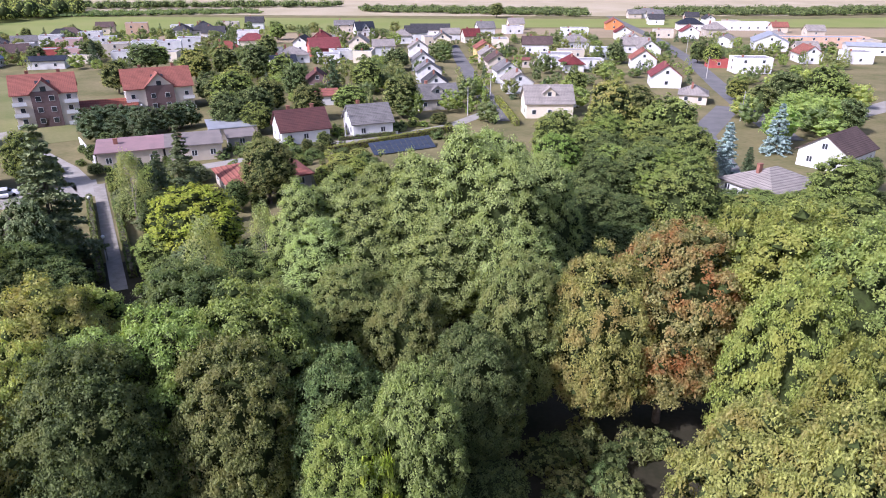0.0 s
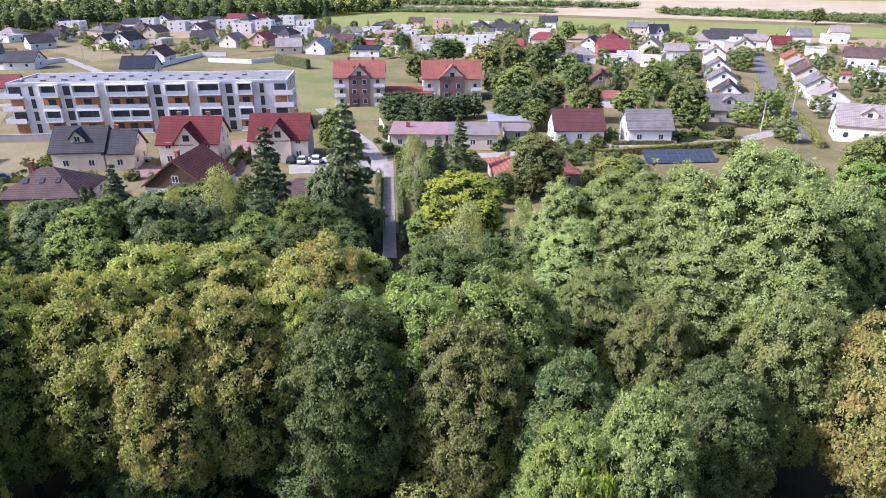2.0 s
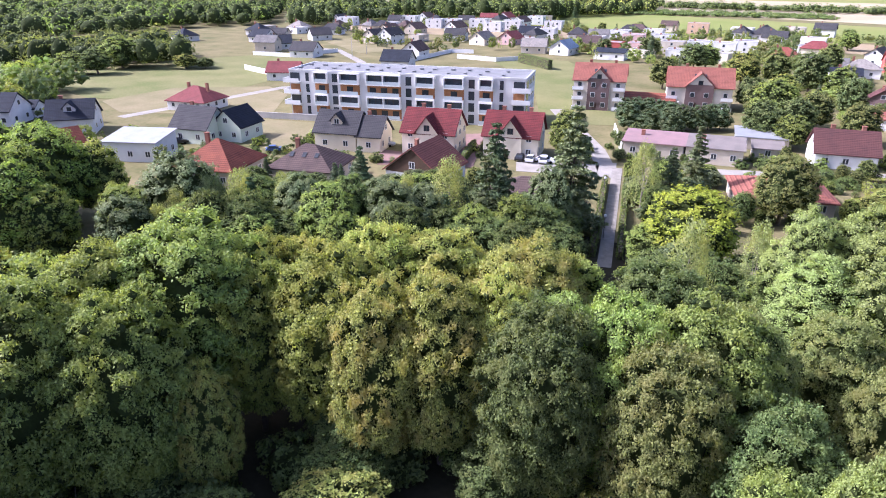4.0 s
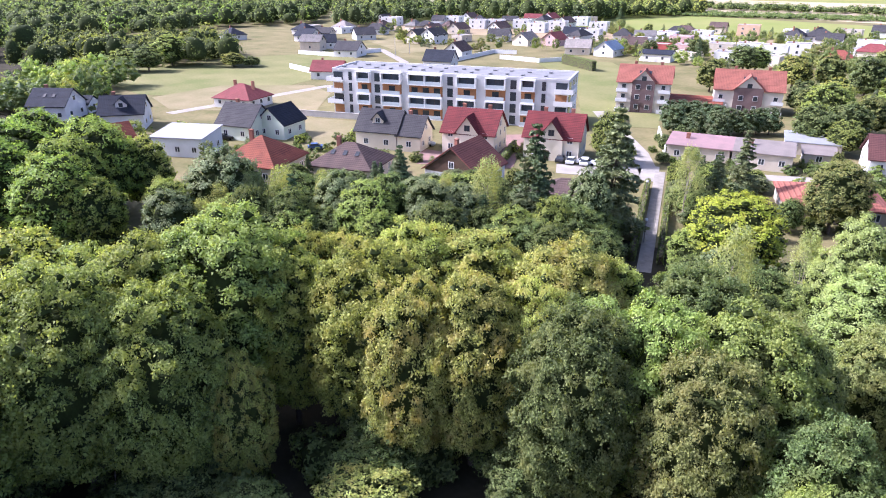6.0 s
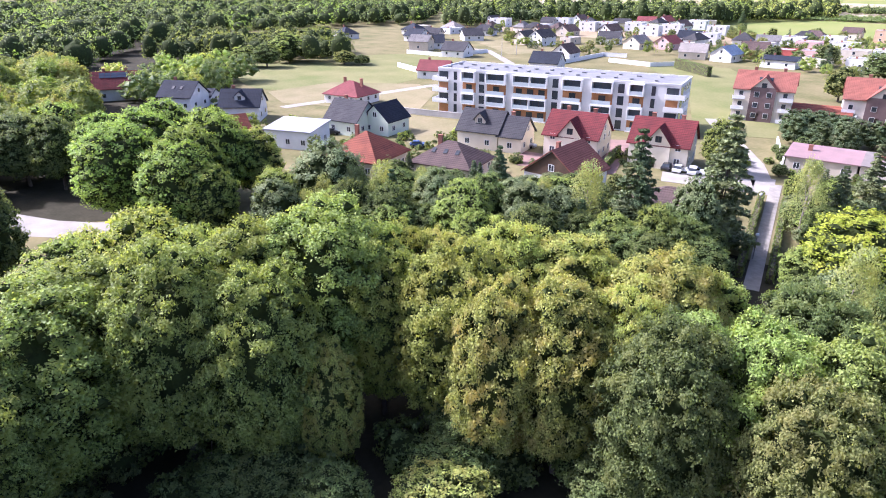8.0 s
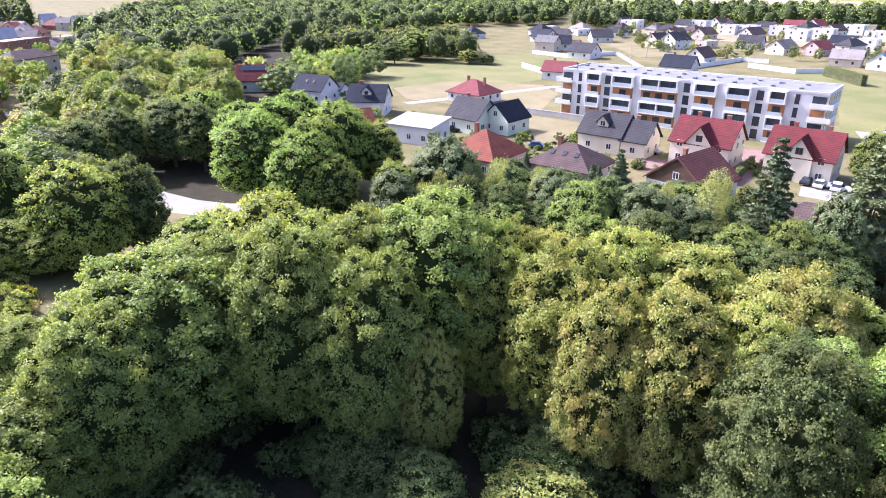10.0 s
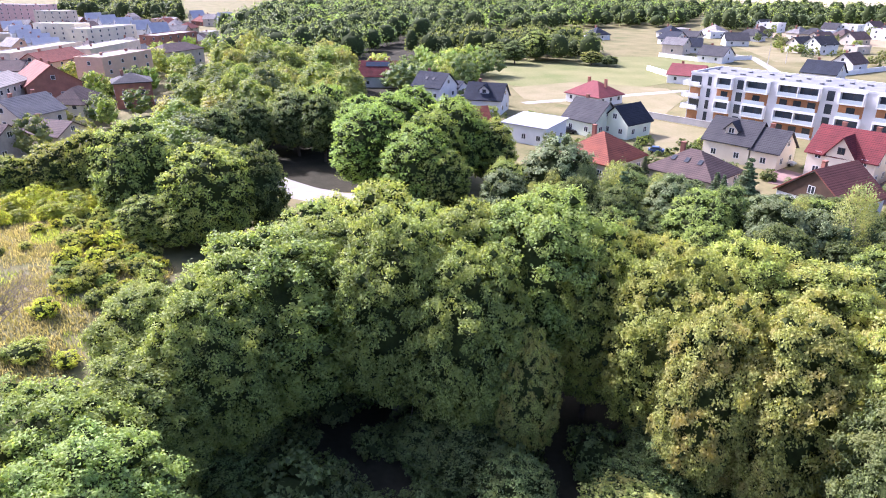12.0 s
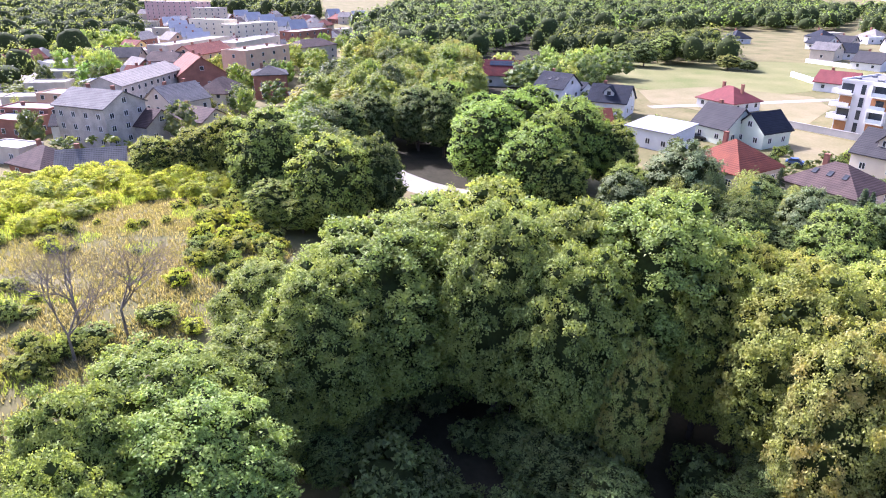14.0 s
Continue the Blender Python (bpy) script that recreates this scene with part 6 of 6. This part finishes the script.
tree("broad", "dull", -107.0, 216.6, 11.0, 5.0)
tree("broad", "forest", -120.4, 269.1, 11.0, 6.0)
tree("broad", "olive", -89.6, 240.1, 12.0, 6.0)
tree("broad", "dull", -81.4, 249.5, 12.0, 5.0)
tree("broad", "forest", -67.1, 239.6, 14.0, 6.0)
tree("broad", "green", -58.8, 184.5, 12.0, 6.0)
tree("broad", "dull", -74.2, 283.5, 13.0, 5.0)
tree("broad", "forest", -45.3, 202.4, 12.0, 4.0)
tree("spruce", "spruce", -36.0, 217.2, 11.0, 3.0)
tree("broad", "green", -24.7, 217.3, 11.0, 5.0)
tree("broad", "dull", -11.3, 179.6, 12.0, 5.0)
tree("broad", "forest", -19.0, 268.6, 9.0, 5.0)
tree("broad", "green", -26.2, 185.6, 8.0, 5.0)
tree("broad", "dull", 45.2, 577.9, 12.0, 6.0)
tree("broad", "dark", -36.2, 300.0, 8.0, 4.0)
tree("broad", "forest", 74.5, 291.2, 9.0, 4.0)
tree("spruce", "spruce", 80.1, 303.4, 9.0, 2.5)
tree("broad", "green", 42.9, 213.7, 8.0, 4.0)
tree("broad", "dull", 53.5, 180.0, 9.0, 5.0)
tree("spruce", "spruce", -151.6, 290.4, 10.0, 3.0)
tree("broad", "forest", -174.4, 287.0, 8.0, 4.0)
tree("broad", "dark", 111.2, 291.6, 9.0, 4.0)
tree("broad", "yellowgreen", 113.0, 280.4, 9.0, 4.0)
tree("broad", "green", -46.4, 160.1, 8.0, 4.0)
tree("broad", "dull", -67.6, 195.5, 8.0, 4.0)
tree("spruce", "spruce", -301.8, 450.0, 12.0, 4.0)
tree("broad", "forest", -156.1, 298.0, 9.0, 5.0)
tree("broad", "green", -117.5, 273.8, 10.0, 6.0)
tree("broad", "dull", -225.4, 366.9, 9.0, 3.0)
tree("broad", "olive", -273.0, 123.0, 6.0, 5.0)
tree("broad", "dark", -268.0, 129.0, 4.5, 4.0)
tree("broad", "yellow", -250.1, 58.3, 11.0, 4.0)
tree("broad", "yellow", -250.5, 65.1, 7.0, 3.0)
tree("broad", "green", -294.0, 105.0, 13.0, 8.0)
tree("broad", "green", -330.1, 129.4, 12.0, 7.0)
tree("broad", "green", -288.6, 83.8, 9.0, 6.0)
tree("broad", "dark", -283.6, 91.4, 10.0, 6.0)

# ---- the large blocks
apartment_block(-162.0, 102.4, 29.2, 67.0, 16.0)
tenement(-105.6, 173.9, 28, 14.5, 12, 8.6, 12.6, "three-storey beige and plum apartment house with orange tiled roof")
tenement(-84.5, 194.5, 28, 18, 12, 6.8, 11.4, "beige apartment house with a wide orange tiled roof")
solar_array(-9.2, 144.2, 29, 15.5, 4.2, 12)

# ---- hedges, walls, poles and cars
hedge(-26.8, 140.1, 2.3, 162.7, 1.3, 1.6, "yellowgreen", "clipped green garden hedge")
hedge(-26.1, 140.1, -21.4, 129.6, 1.3, 1.6, "yellowgreen", "clipped green garden hedge")
hedge(16.9, 203.5, 19.4, 169.0, 1.4, 1.7, "yellowgreen", "clipped green garden hedge")
hedge(-62.0, 107.4, -44.7, 75.9, 0.8, 1.8, "dark", "dark clipped hedge along the park path")
hedge(-58.6, 109.2, -41.3, 77.7, 0.8, 1.4, "dark", "dark clipped hedge along the park path")
hedge(-128.5, 85.9, -141.2, 98.5, 1.2, 2.6, "green", "tall conifer hedge beside the house")
hedge(-89.7, 95.6, -99.1, 110.8, 1.0, 1.8, "dark", "clipped green garden hedge")
hedge(-139.0, 102.3, -121.1, 103.1, 0.8, 1.4, "dark", "clipped green garden hedge")
hedge(-186.6, 237.8, -162.6, 227.5, 2.0, 4.0, "dark", "tall dark conifer hedge")
tree("pine", "spruce", -87.8, 159.0, 6.8, 3.2)
tree("pine", "spruce", -86.1, 161.8, 6.8, 3.2)
tree("pine", "spruce", -83.6, 163.3, 6.8, 3.2)
tree("pine", "spruce", -80.3, 163.3, 6.8, 3.2)
tree("pine", "spruce", -76.6, 161.9, 6.8, 3.2)
tree("pine", "spruce", -72.9, 160.5, 6.8, 3.2)
tree("pine", "spruce", -83.0, 152.2, 6.8, 3.2)
tree("pine", "spruce", -77.0, 152.3, 6.8, 3.2)
tree("pine", "spruce", -71.1, 152.3, 6.8, 3.2)
tree("pine", "spruce", -69.9, 162.7, 6.8, 3.2)
tree("pine", "spruce", -68.2, 166.4, 6.8, 3.2)
tree("pine", "spruce", -65.8, 168.0, 6.8, 3.2)
hedge(-24.9, 152.5, -11.8, 159.0, 0.6, 1.0, "dark", "clipped green garden hedge")
tree("thuja", "green", 6.1, 218.6, 6, 1.2)
tree("thuja", "green", 6.5, 206.8, 6, 1.2)
tree("thuja", "green", 11.4, 227.7, 6, 1.2)
tree("thuja", "green", 11.7, 215.0, 6, 1.2)
tree("thuja", "green", 12.2, 206.9, 6, 1.2)
tree("thuja", "green", 12.6, 198.3, 6, 1.2)
tree("thuja", "green", 12.8, 190.3, 6, 1.2)
tree("thuja", "dark", -29.9, 144.0, 2.4, 0.7)
tree("thuja", "dark", -28.4, 144.0, 2.4, 0.7)
tree("thuja", "dark", -26.7, 144.0, 2.4, 0.7)
tree("thuja", "dark", -36.8, 150.6, 2.4, 0.7)
tree("thuja", "dark", -34.8, 150.6, 2.4, 0.7)
tree("thuja", "dark", -33.0, 150.6, 2.4, 0.7)
garden_wall([(-84.6, 148.1), (-72.3, 130.7)], 2.0, WHITE, "low white rendered garden wall")
garden_wall([(-253.6, 139.1), (-223.6, 137.3), (-227.2, 144.9)], 2.0, WHITE, "low white rendered garden wall")
garden_wall([(-296.7, 168.0), (-275.0, 175.7), (-276.4, 203.8)], 1.8, WHITE, "low white rendered garden wall")
garden_wall([(-216.8, 228.6), (-195.6, 231.9), (-191.7, 242.7)], 1.8, WHITE, "low white rendered garden wall")
garden_wall([(-222.7, 205.4), (-234.3, 242.7), (-223.9, 247.9)], 1.8, WHITE, "low white rendered garden wall")
garden_wall([(-164.9, 92.3), (-147.3, 102.6), (-138.8, 98.5)], 1.6, CONCRETE, "grey concrete boundary wall")
garden_wall([(-24.0, 155.5), (-11.2, 159.6)], 0.7, CONCRETE, "low stone wall along the lane")
car(-99.6, 100.9, 100, "white")
car(-82.2, 110.3, 115, "white")
car(-79.5, 111.5, 115, "white")
car(-84.5, 109.6, 115, "black")
car(-114.3, 96.8, 30, "silver")
car(-118.3, 89.5, 20, "white")
car(-79.3, 111.8, 20, "white")
car(38.2, 192.6, 20, "silver")
car(-151.1, 63.9, 60, "black")
car(-128.3, 75.8, 60, "blue")
car(129.9, 277.7, 0, "black")
car(-112.3, -70.1, 60, "silver")
car(-48.4, 182.3, 20, "silver")
utility_pole(-23.7, 155.5, 7)
utility_pole(80.9, 175.1, 8)
utility_pole(15.5, 213.0, 8)
utility_pole(7.0, 182.1, 8)
utility_pole(99.2, 248.9, 8)
utility_pole(-261.4, 210.3, 9)
utility_pole(-256.7, 197.7, 9)
utility_pole(-453.3, -8.3, 9)
utility_pole(119.3, 328.7, 8)
street_lamp(-57.8, 100.0, 3.6)
street_lamp(-47.3, 83.1, 3.6)
street_lamp(52.4, 125.1, 3.6)
street_lamp(-82.5, 178.0, 3.6)
tree("broad", "forest", -70.5, 198.8, 10, 4.6)
tree("broad", "olive", -65.7, 210.2, 10, 4.6)
tree("broad", "dull", -48.9, 184.6, 10, 4.6)
tree("broad", "forest", -54.0, 162.3, 10, 4.6)
tree("broad", "green", -57.6, 237.0, 10, 4.6)
tree("broad", "dull", -36.2, 175.8, 10, 4.6)
tree("broad", "forest", -49.2, 171.1, 10, 4.6)

# ---- woods
wood([(-319, 32), (-368, 62), (-437, 100), (-440, 148), (-470, 204), (-466, 278), (-620, 400), (-752, 393), (-800, 60), (-779, -8), (-646, -32), (-482, -52), (-335, -40), (-258, -34), (-268, 0), (-290, 18)], 12.5, ['forest', 'dark', 'forest', 'forest', 'locust'], 1, "dense green wood covering the rising land", 9, 18)
wood([(-213, -145), (-261, -136), (-361, -172), (-414, -173), (-762, -316), (-752, -553)], 14, ['forest', 'dark', 'green', 'dark'], 2, "dense wood behind the old town", 8, 19)
wood([(-835, -259), (-840, -139), (-539, -87), (-648, -202)], 11, ['forest', 'dark'], 8, "dense wood behind the old town", 8, 19)
wood([(-412, 265), (-435, 399), (-325, 447), (-350, 529), (-404, 610), (-598, 384)], 10, ['dark', 'green', 'pine'], 4, "line of woodland behind the suburb", 8, 19)
wood([(-342, 456), (-333, 521), (-316, 603), (-365, 695), (-449, 597)], 11, ['green', 'olive'], 5, "loose trees along the fields", 8, 19)
wood([(-365, 565), (-251, 605), (-169, 632), (-178, 670), (-394, 611)], 8, ['forest', 'dark'], 6, "hedgerow of bushes across the fields", 1.2, 3.2)
wood([(-77, 653), (38, 618), (123, 587), (138, 657), (-83, 704)], 8, ['forest', 'dark'], 7, "row of trees beyond the fields", 2, 5.5)
wood([(162, 588), (391, 608), (439, 683), (181, 658)], 9, ['forest', 'dark'], 9, "row of trees beyond the fields", 2, 6)
wood([(-441, 685), (-111, 736), (-117, 774), (-468, 728)], 10, ['forest', 'dark'], 61, "distant line of field trees", 3, 8)
wood([(-325, 42), (-312, 76), (-296, 96), (-272, 124), (-312, 146), (-351, 138), (-364, 121), (-362, 84)], 9, ['forest', 'dark', 'green', 'forest'], 10, "strip of trees between the meadows", 8, 14)

# ---- trees of the woods edge
scatter([(4, 38), (-10, 40), (-36, 30), (-44, 4), (-40, -8), (-36, -8), (-36, 6), (-28, 22), (-6, 32), (3, 32)], 26, [('broad', 'dark'), ('broad', 'dark'), ('broad', 'olive'), ('shrub', 'dark')], (4, 8), (2.6, 4), 27, 0.42, 1)
garden_trees([(-132, -29), (-184, -31), (-225, -30), (-315, -29), (-267, 0), (-225, 17), (-184, 13), (-141, 5), (-105, -1), (-105, -10), (-118, -20)], 95, [('broad', 'green'), ('broad', 'olive'), ('broad', 'green'), ('broad', 'locust'), ('broad', 'green'), ('broad', 'forest')], (10, 16), (4, 6.5), 11, "mixed green trees crowding the edge of the wood", 2, 0.42)
garden_trees([(-262, 22), (-262, 44), (-272, 64), (-252, 77), (-219, 56), (-205, 32), (-226, 21)], 30, [('broad', 'forest'), ('broad', 'dark'), ('broad', 'green'), ('broad', 'olive')], (6, 12), (3.5, 5.5), 12, "trees and bushes crowding the ground between houses")
garden_trees([(75, 178), (113, 215), (124, 193), (95, 152), (77, 143), (76, 159)], 34, [('broad', 'green'), ('broad', 'olive'), ('broad', 'green'), ('broad', 'locust'), ('broad', 'yellowgreen'), ('broad', 'dark')], (5, 10), (3, 5), 13, "trees and bushes crowding the ground between houses")
scatter([(36, 102), (48, 104), (66, 107), (84, 120), (64, 87), (37, 84)], 26, [('broad', 'green'), ('broad', 'olive'), ('broad', 'green'), ('broad', 'locust'), ('broad', 'yellowgreen'), ('broad', 'dark')], (4, 7), (2.6, 4), 14, 0.5)
scatter([(17, 135), (37, 154), (52, 150), (57, 138), (41, 102), (35, 96), (20, 102)], 26, [('broad', 'green'), ('broad', 'olive'), ('broad', 'green'), ('broad', 'locust'), ('broad', 'yellowgreen'), ('broad', 'dark')], (7, 12), (3.5, 5.5), 15, 0.5)
garden_trees([(-83, 241), (-22, 315), (12, 387), (89, 388), (67, 250), (41, 186), (10, 166), (-13, 174), (-47, 190)], 220, [('broad', 'green'), ('broad', 'forest'), ('spruce', 'spruce'), ('shrub', 'green'), ('broad', 'dark'), ('birch', 'birch'), ('shrub', 'forest'), ('broad', 'dull')], (3.5, 8), (1.8, 4), 16, "trees and bushes filling the gardens between houses")
garden_trees([(-231, 352), (-157, 469), (-31, 446), (-22, 315), (-91, 264), (-175, 264)], 150, [('broad', 'green'), ('broad', 'forest'), ('spruce', 'spruce'), ('shrub', 'green'), ('broad', 'dark'), ('birch', 'birch'), ('shrub', 'forest'), ('broad', 'dull')], (3.5, 8), (2, 4), 17, "trees and bushes filling the gardens between houses")
garden_trees([(55, 235), (102, 388), (167, 389), (198, 329), (162, 267), (98, 223)], 120, [('broad', 'green'), ('broad', 'forest'), ('spruce', 'spruce'), ('shrub', 'green'), ('broad', 'dark'), ('birch', 'birch'), ('shrub', 'forest'), ('broad', 'dull')], (3, 7), (1.8, 3.5), 18, "trees and bushes filling the gardens between houses")
scatter([(-100, 31), (-106, 43), (-90, 48), (-76, 58), (-65, 67), (-52, 72), (-46, 76), (-38, 65), (-53, 55), (-63, 44), (-75, 36), (-83, 25)], 46, [('broad', 'dark'), ('pine', 'pine'), ('broad', 'dark'), ('spruce', 'spruce'), ('broad', 'green'), ('birch', 'birch')], (7, 12), (3, 4.5), 19, 0.42)
scatter([(-81, 65), (-74, 72), (-61, 71), (-44, 72), (-37, 61), (-49, 57), (-68, 53)], 16, [('broad', 'dark'), ('pine', 'pine'), ('broad', 'dark'), ('spruce', 'spruce'), ('broad', 'green'), ('birch', 'birch')], (6, 10), (3, 4.5), 20, 0.45)
scatter([(-42, 80), (-36, 77), (-25, 81), (-15, 77), (-16, 65), (-25, 62), (-34, 64)], 18, [('broad', 'dark'), ('pine', 'pine'), ('broad', 'dark'), ('spruce', 'spruce'), ('broad', 'green'), ('birch', 'birch')], (5, 8), (3, 4), 21, 0.45)
garden_trees([(-401, 286), (-346, 448), (-219, 424), (-142, 452), (-95, 309), (-187, 261), (-286, 226)], 170, [('broad', 'green'), ('broad', 'forest'), ('spruce', 'spruce'), ('shrub', 'green'), ('broad', 'dark'), ('birch', 'birch'), ('shrub', 'forest'), ('broad', 'dull')], (3, 7), (2, 3.5), 22, "trees and bushes filling the gardens between houses")
garden_trees([(-208, 32), (-202, 61), (-160, 62), (-127, 69), (-121, 86), (-111, 60), (-144, 48), (-173, 32)], 24, [('broad', 'green'), ('broad', 'forest'), ('spruce', 'spruce'), ('shrub', 'green'), ('broad', 'dark'), ('birch', 'birch'), ('shrub', 'forest'), ('broad', 'dull')], (2.5, 5), (1.5, 3), 23, "trees and bushes crowding the ground between houses")
garden_trees([(-260, -165), (-300, -135), (-215, -62), (-167, -47), (-150, -55), (-131, -75), (-131, -86)], 60, [('broad', 'green'), ('broad', 'forest'), ('spruce', 'spruce'), ('shrub', 'green'), ('broad', 'dark'), ('birch', 'birch'), ('shrub', 'forest'), ('broad', 'dull')], (4, 10), (2, 4.5), 24, "trees and bushes filling the gardens between houses")
garden_trees([(-270, -151), (-364, -181), (-383, -165), (-243, -108), (-214, -110)], 34, [('broad', 'green'), ('broad', 'olive'), ('broad', 'green'), ('broad', 'locust'), ('broad', 'yellowgreen'), ('broad', 'dark')], (8, 13), (4, 6), 25, "trees and bushes crowding the ground between houses")
garden_trees([(-260, -83), (-390, -52), (-355, -36), (-228, -39), (-167, -47)], 40, [('broad', 'green'), ('broad', 'olive'), ('broad', 'green'), ('broad', 'locust'), ('broad', 'yellowgreen'), ('broad', 'dark')], (5, 10), (3, 4.5), 26, "trees and bushes filling the gardens between houses")
scatter([(-43, 109), (-37, 108), (-24, 118), (-23, 134), (-18, 135), (-15, 131), (-23, 113), (-38, 102)], 22, [('shrub', 'dark'), ('shrub', 'yellowgreen'), ('thuja', 'dark'), ('broad', 'olive')], (2, 5), (1.4, 2.6), 28, 0.5)
scatter([(-63, 116), (-49, 129), (-42, 113), (-44, 105), (-52, 99)], 16, [('broad', 'dark'), ('pine', 'pine'), ('broad', 'dark'), ('spruce', 'spruce'), ('broad', 'green'), ('birch', 'birch')], (3, 7), (1.8, 3.2), 29, 0.5)
scatter([(-60, 113), (-41, 88), (-34, 93), (-35, 110), (-40, 110)], 16, [('broad', 'dark'), ('pine', 'pine'), ('broad', 'dark'), ('spruce', 'spruce'), ('broad', 'green'), ('birch', 'birch')], (3, 6), (1.8, 3.2), 30, 0.5)
scatter([(-133, -31), (-131, -26), (-94, -12), (-81, -16), (-91, -24)], 12, [('broad', 'green'), ('broad', 'olive'), ('broad', 'green'), ('broad', 'locust'), ('broad', 'yellowgreen'), ('broad', 'dark')], (4, 9), (2.4, 4), 33, 0.5)
# dark-leaved growth added over two bare spots, its colour standing in for shade
scatter([(13, 85), (23, 95), (31, 96), (30, 87), (21, 77), (14, 75)], 14, [('broad', 'dark'), ('shrub', 'dark'), ('broad', 'dull')], (3, 6), (2, 3.4), 34, 0.42)
scatter([(4, 43), (19, 46), (17, 37), (3, 37)], 12, [('shrub', 'dark'), ('shrub', 'dull')], (2, 4), (1.4, 2.4), 35, 0.42)
# dark trees filling the clearing, coloured for the shade that lies there
tree("broad", "dark", 15.7, 84.7, 9, 4.5)
tree("broad", "dark", 21.2, 88.5, 9, 4.5)
tree("broad", "dark", 26.3, 89.0, 8, 4.5)
tree("broad", "dark", 17.4, 81.7, 6, 4)
tree("broad", "dark", 23.0, 84.1, 5.5, 4)
tree("broad", "dark", 27.4, 84.3, 5, 3.5)
scatter([(-45, -2), (-46, 8), (-36, 10), (-36, -2)], 9, [('shrub', 'dark'), ('shrub', 'forest')], (2, 4), (1.5, 2.6), 36, 0.42)

scatter([(-127, 55), (-104, 71), (-86, 80), (-76, 86), (-62, 94), (-54, 86), (-64, 74), (-76, 66), (-94, 52), (-103, 42)], 44, [('broad', 'dark'), ('pine', 'pine'), ('broad', 'forest'), ('spruce', 'spruce'), ('broad', 'dull'), ('birch', 'birch')], (3.5, 6.0), (2.0, 3.2), 51, 0.42)
scatter([(-48, 147), (-32, 161), (3, 175), (3, 147), (-26, 129), (-40, 121), (-52, 128)], 46, [('shrub', 'dark'), ('shrub', 'forest'), ('thuja', 'dark'), ('broad', 'dull'), ('shrub', 'green')], (2, 5), (1.0, 2.2), 52, 0.5)
scatter([(-86, 118), (-64, 124), (-44, 142), (-40, 150), (-60, 152), (-84, 140)], 26, [('shrub', 'dark'), ('thuja', 'dark'), ('broad', 'forest'), ('shrub', 'green')], (2, 5), (1.0, 2.2), 53, 0.5)
scatter([(-165, 62), (-128, 92), (-88, 120), (-80, 112), (-112, 76), (-150, 44)], 34, [('shrub', 'dark'), ('shrub', 'forest'), ('thuja', 'dark'), ('shrub', 'green')], (1.5, 3.5), (0.8, 1.7), 54, 0.5)
scatter([(-54, -6), (-55, 10), (-44, 12), (-44, -6)], 14, [('shrub', 'dark'), ('shrub', 'forest')], (2.5, 4.5), (1.6, 2.6), 55, 0.42)



def leaning_pole(x, y, length, turn, tilt):
    top = new("leaning_pole")
    top.matrix_basis = pose(x, y, 0.6, 0, tilt, turn)
    part("pole", Build().tube((0, 0, 0), (0, 0, length), 0.07, 0.045, 7).mesh("pole", BARK_PALE), top)
    part("side_branch", Build().tube((0, 0, length * 0.7), (0.5, 0.1, length * 0.95), 0.04, 0.02, 6).mesh("side_branch", BARK_PALE), top)
    return tagged(top, "pale bare pole leaning under the shady park trees", "pole")


leaning_pole(-42.2, 6.4, 4.2, 160, 62)

# ---- the meadow
MEADOW = [(-112, -32), (-92, -24), (-79, -17), (-64, -18), (-50, -26), (-38, -34), (-50, -75), (-80, -80), (-118, -62)]
THICKET = [(-120, -50), (-108, -31), (-97, -31), (-93, -42), (-84, -48), (-74, -54), (-78, -78), (-120, -66)]
RIGHT_BUSHES = [(-104, -30), (-92, -24), (-79, -18), (-66, -19), (-70, -28), (-82, -30), (-95, -33)]
garden_trees(THICKET, 130, [('shrub', 'weed'), ('shrub', 'weed'), ('shrub', 'weed'), ('shrub', 'yellowgreen')], (1.6, 3.2), (1.3, 2.7), 32, "lime-yellow bushes in a thicket on the slope", 1, 0.36)
scatter(RIGHT_BUSHES, 60, [('shrub', 'yellowgreen'), ('shrub', 'weed'), ('shrub', 'green'), ('shrub', 'olive')], (1.2, 2.8), (0.8, 1.8), 37, 0.42)
scatter(MEADOW, 90, [('shrub', 'weed'), ('shrub', 'yellowgreen'), ('shrub', 'olive'), ('shrub', 'weed')], (0.8, 2.0), (0.6, 1.5), 31, 0.6)
scatter([(-60, -24), (-46, -28), (-38, -36), (-46, -52), (-58, -48)], 26, [('shrub', 'olive'), ('shrub', 'pale'), ('shrub', 'yellowgreen')], (1.5, 3.5), (1.2, 2.2), 38, 0.42)
bare_tree(-55.6, -28.5, 13, 3)
bare_tree(-51.5, -31.5, 11, 8)
bare_tree(-57.5, -34.0, 10, 5)
grass_tufts(MEADOW, 150000, ["meadow", "meadow", "meadow", "meadow", "yellowgreen"], 0.42, 41, "tall dry grass and yellow weeds on the sunny knoll")
grass_tufts(THICKET, 50000, ["yellowgreen", "weed", "yellowgreen"], 0.6, 42, "lime-yellow goldenrod growing thickly on the slope")
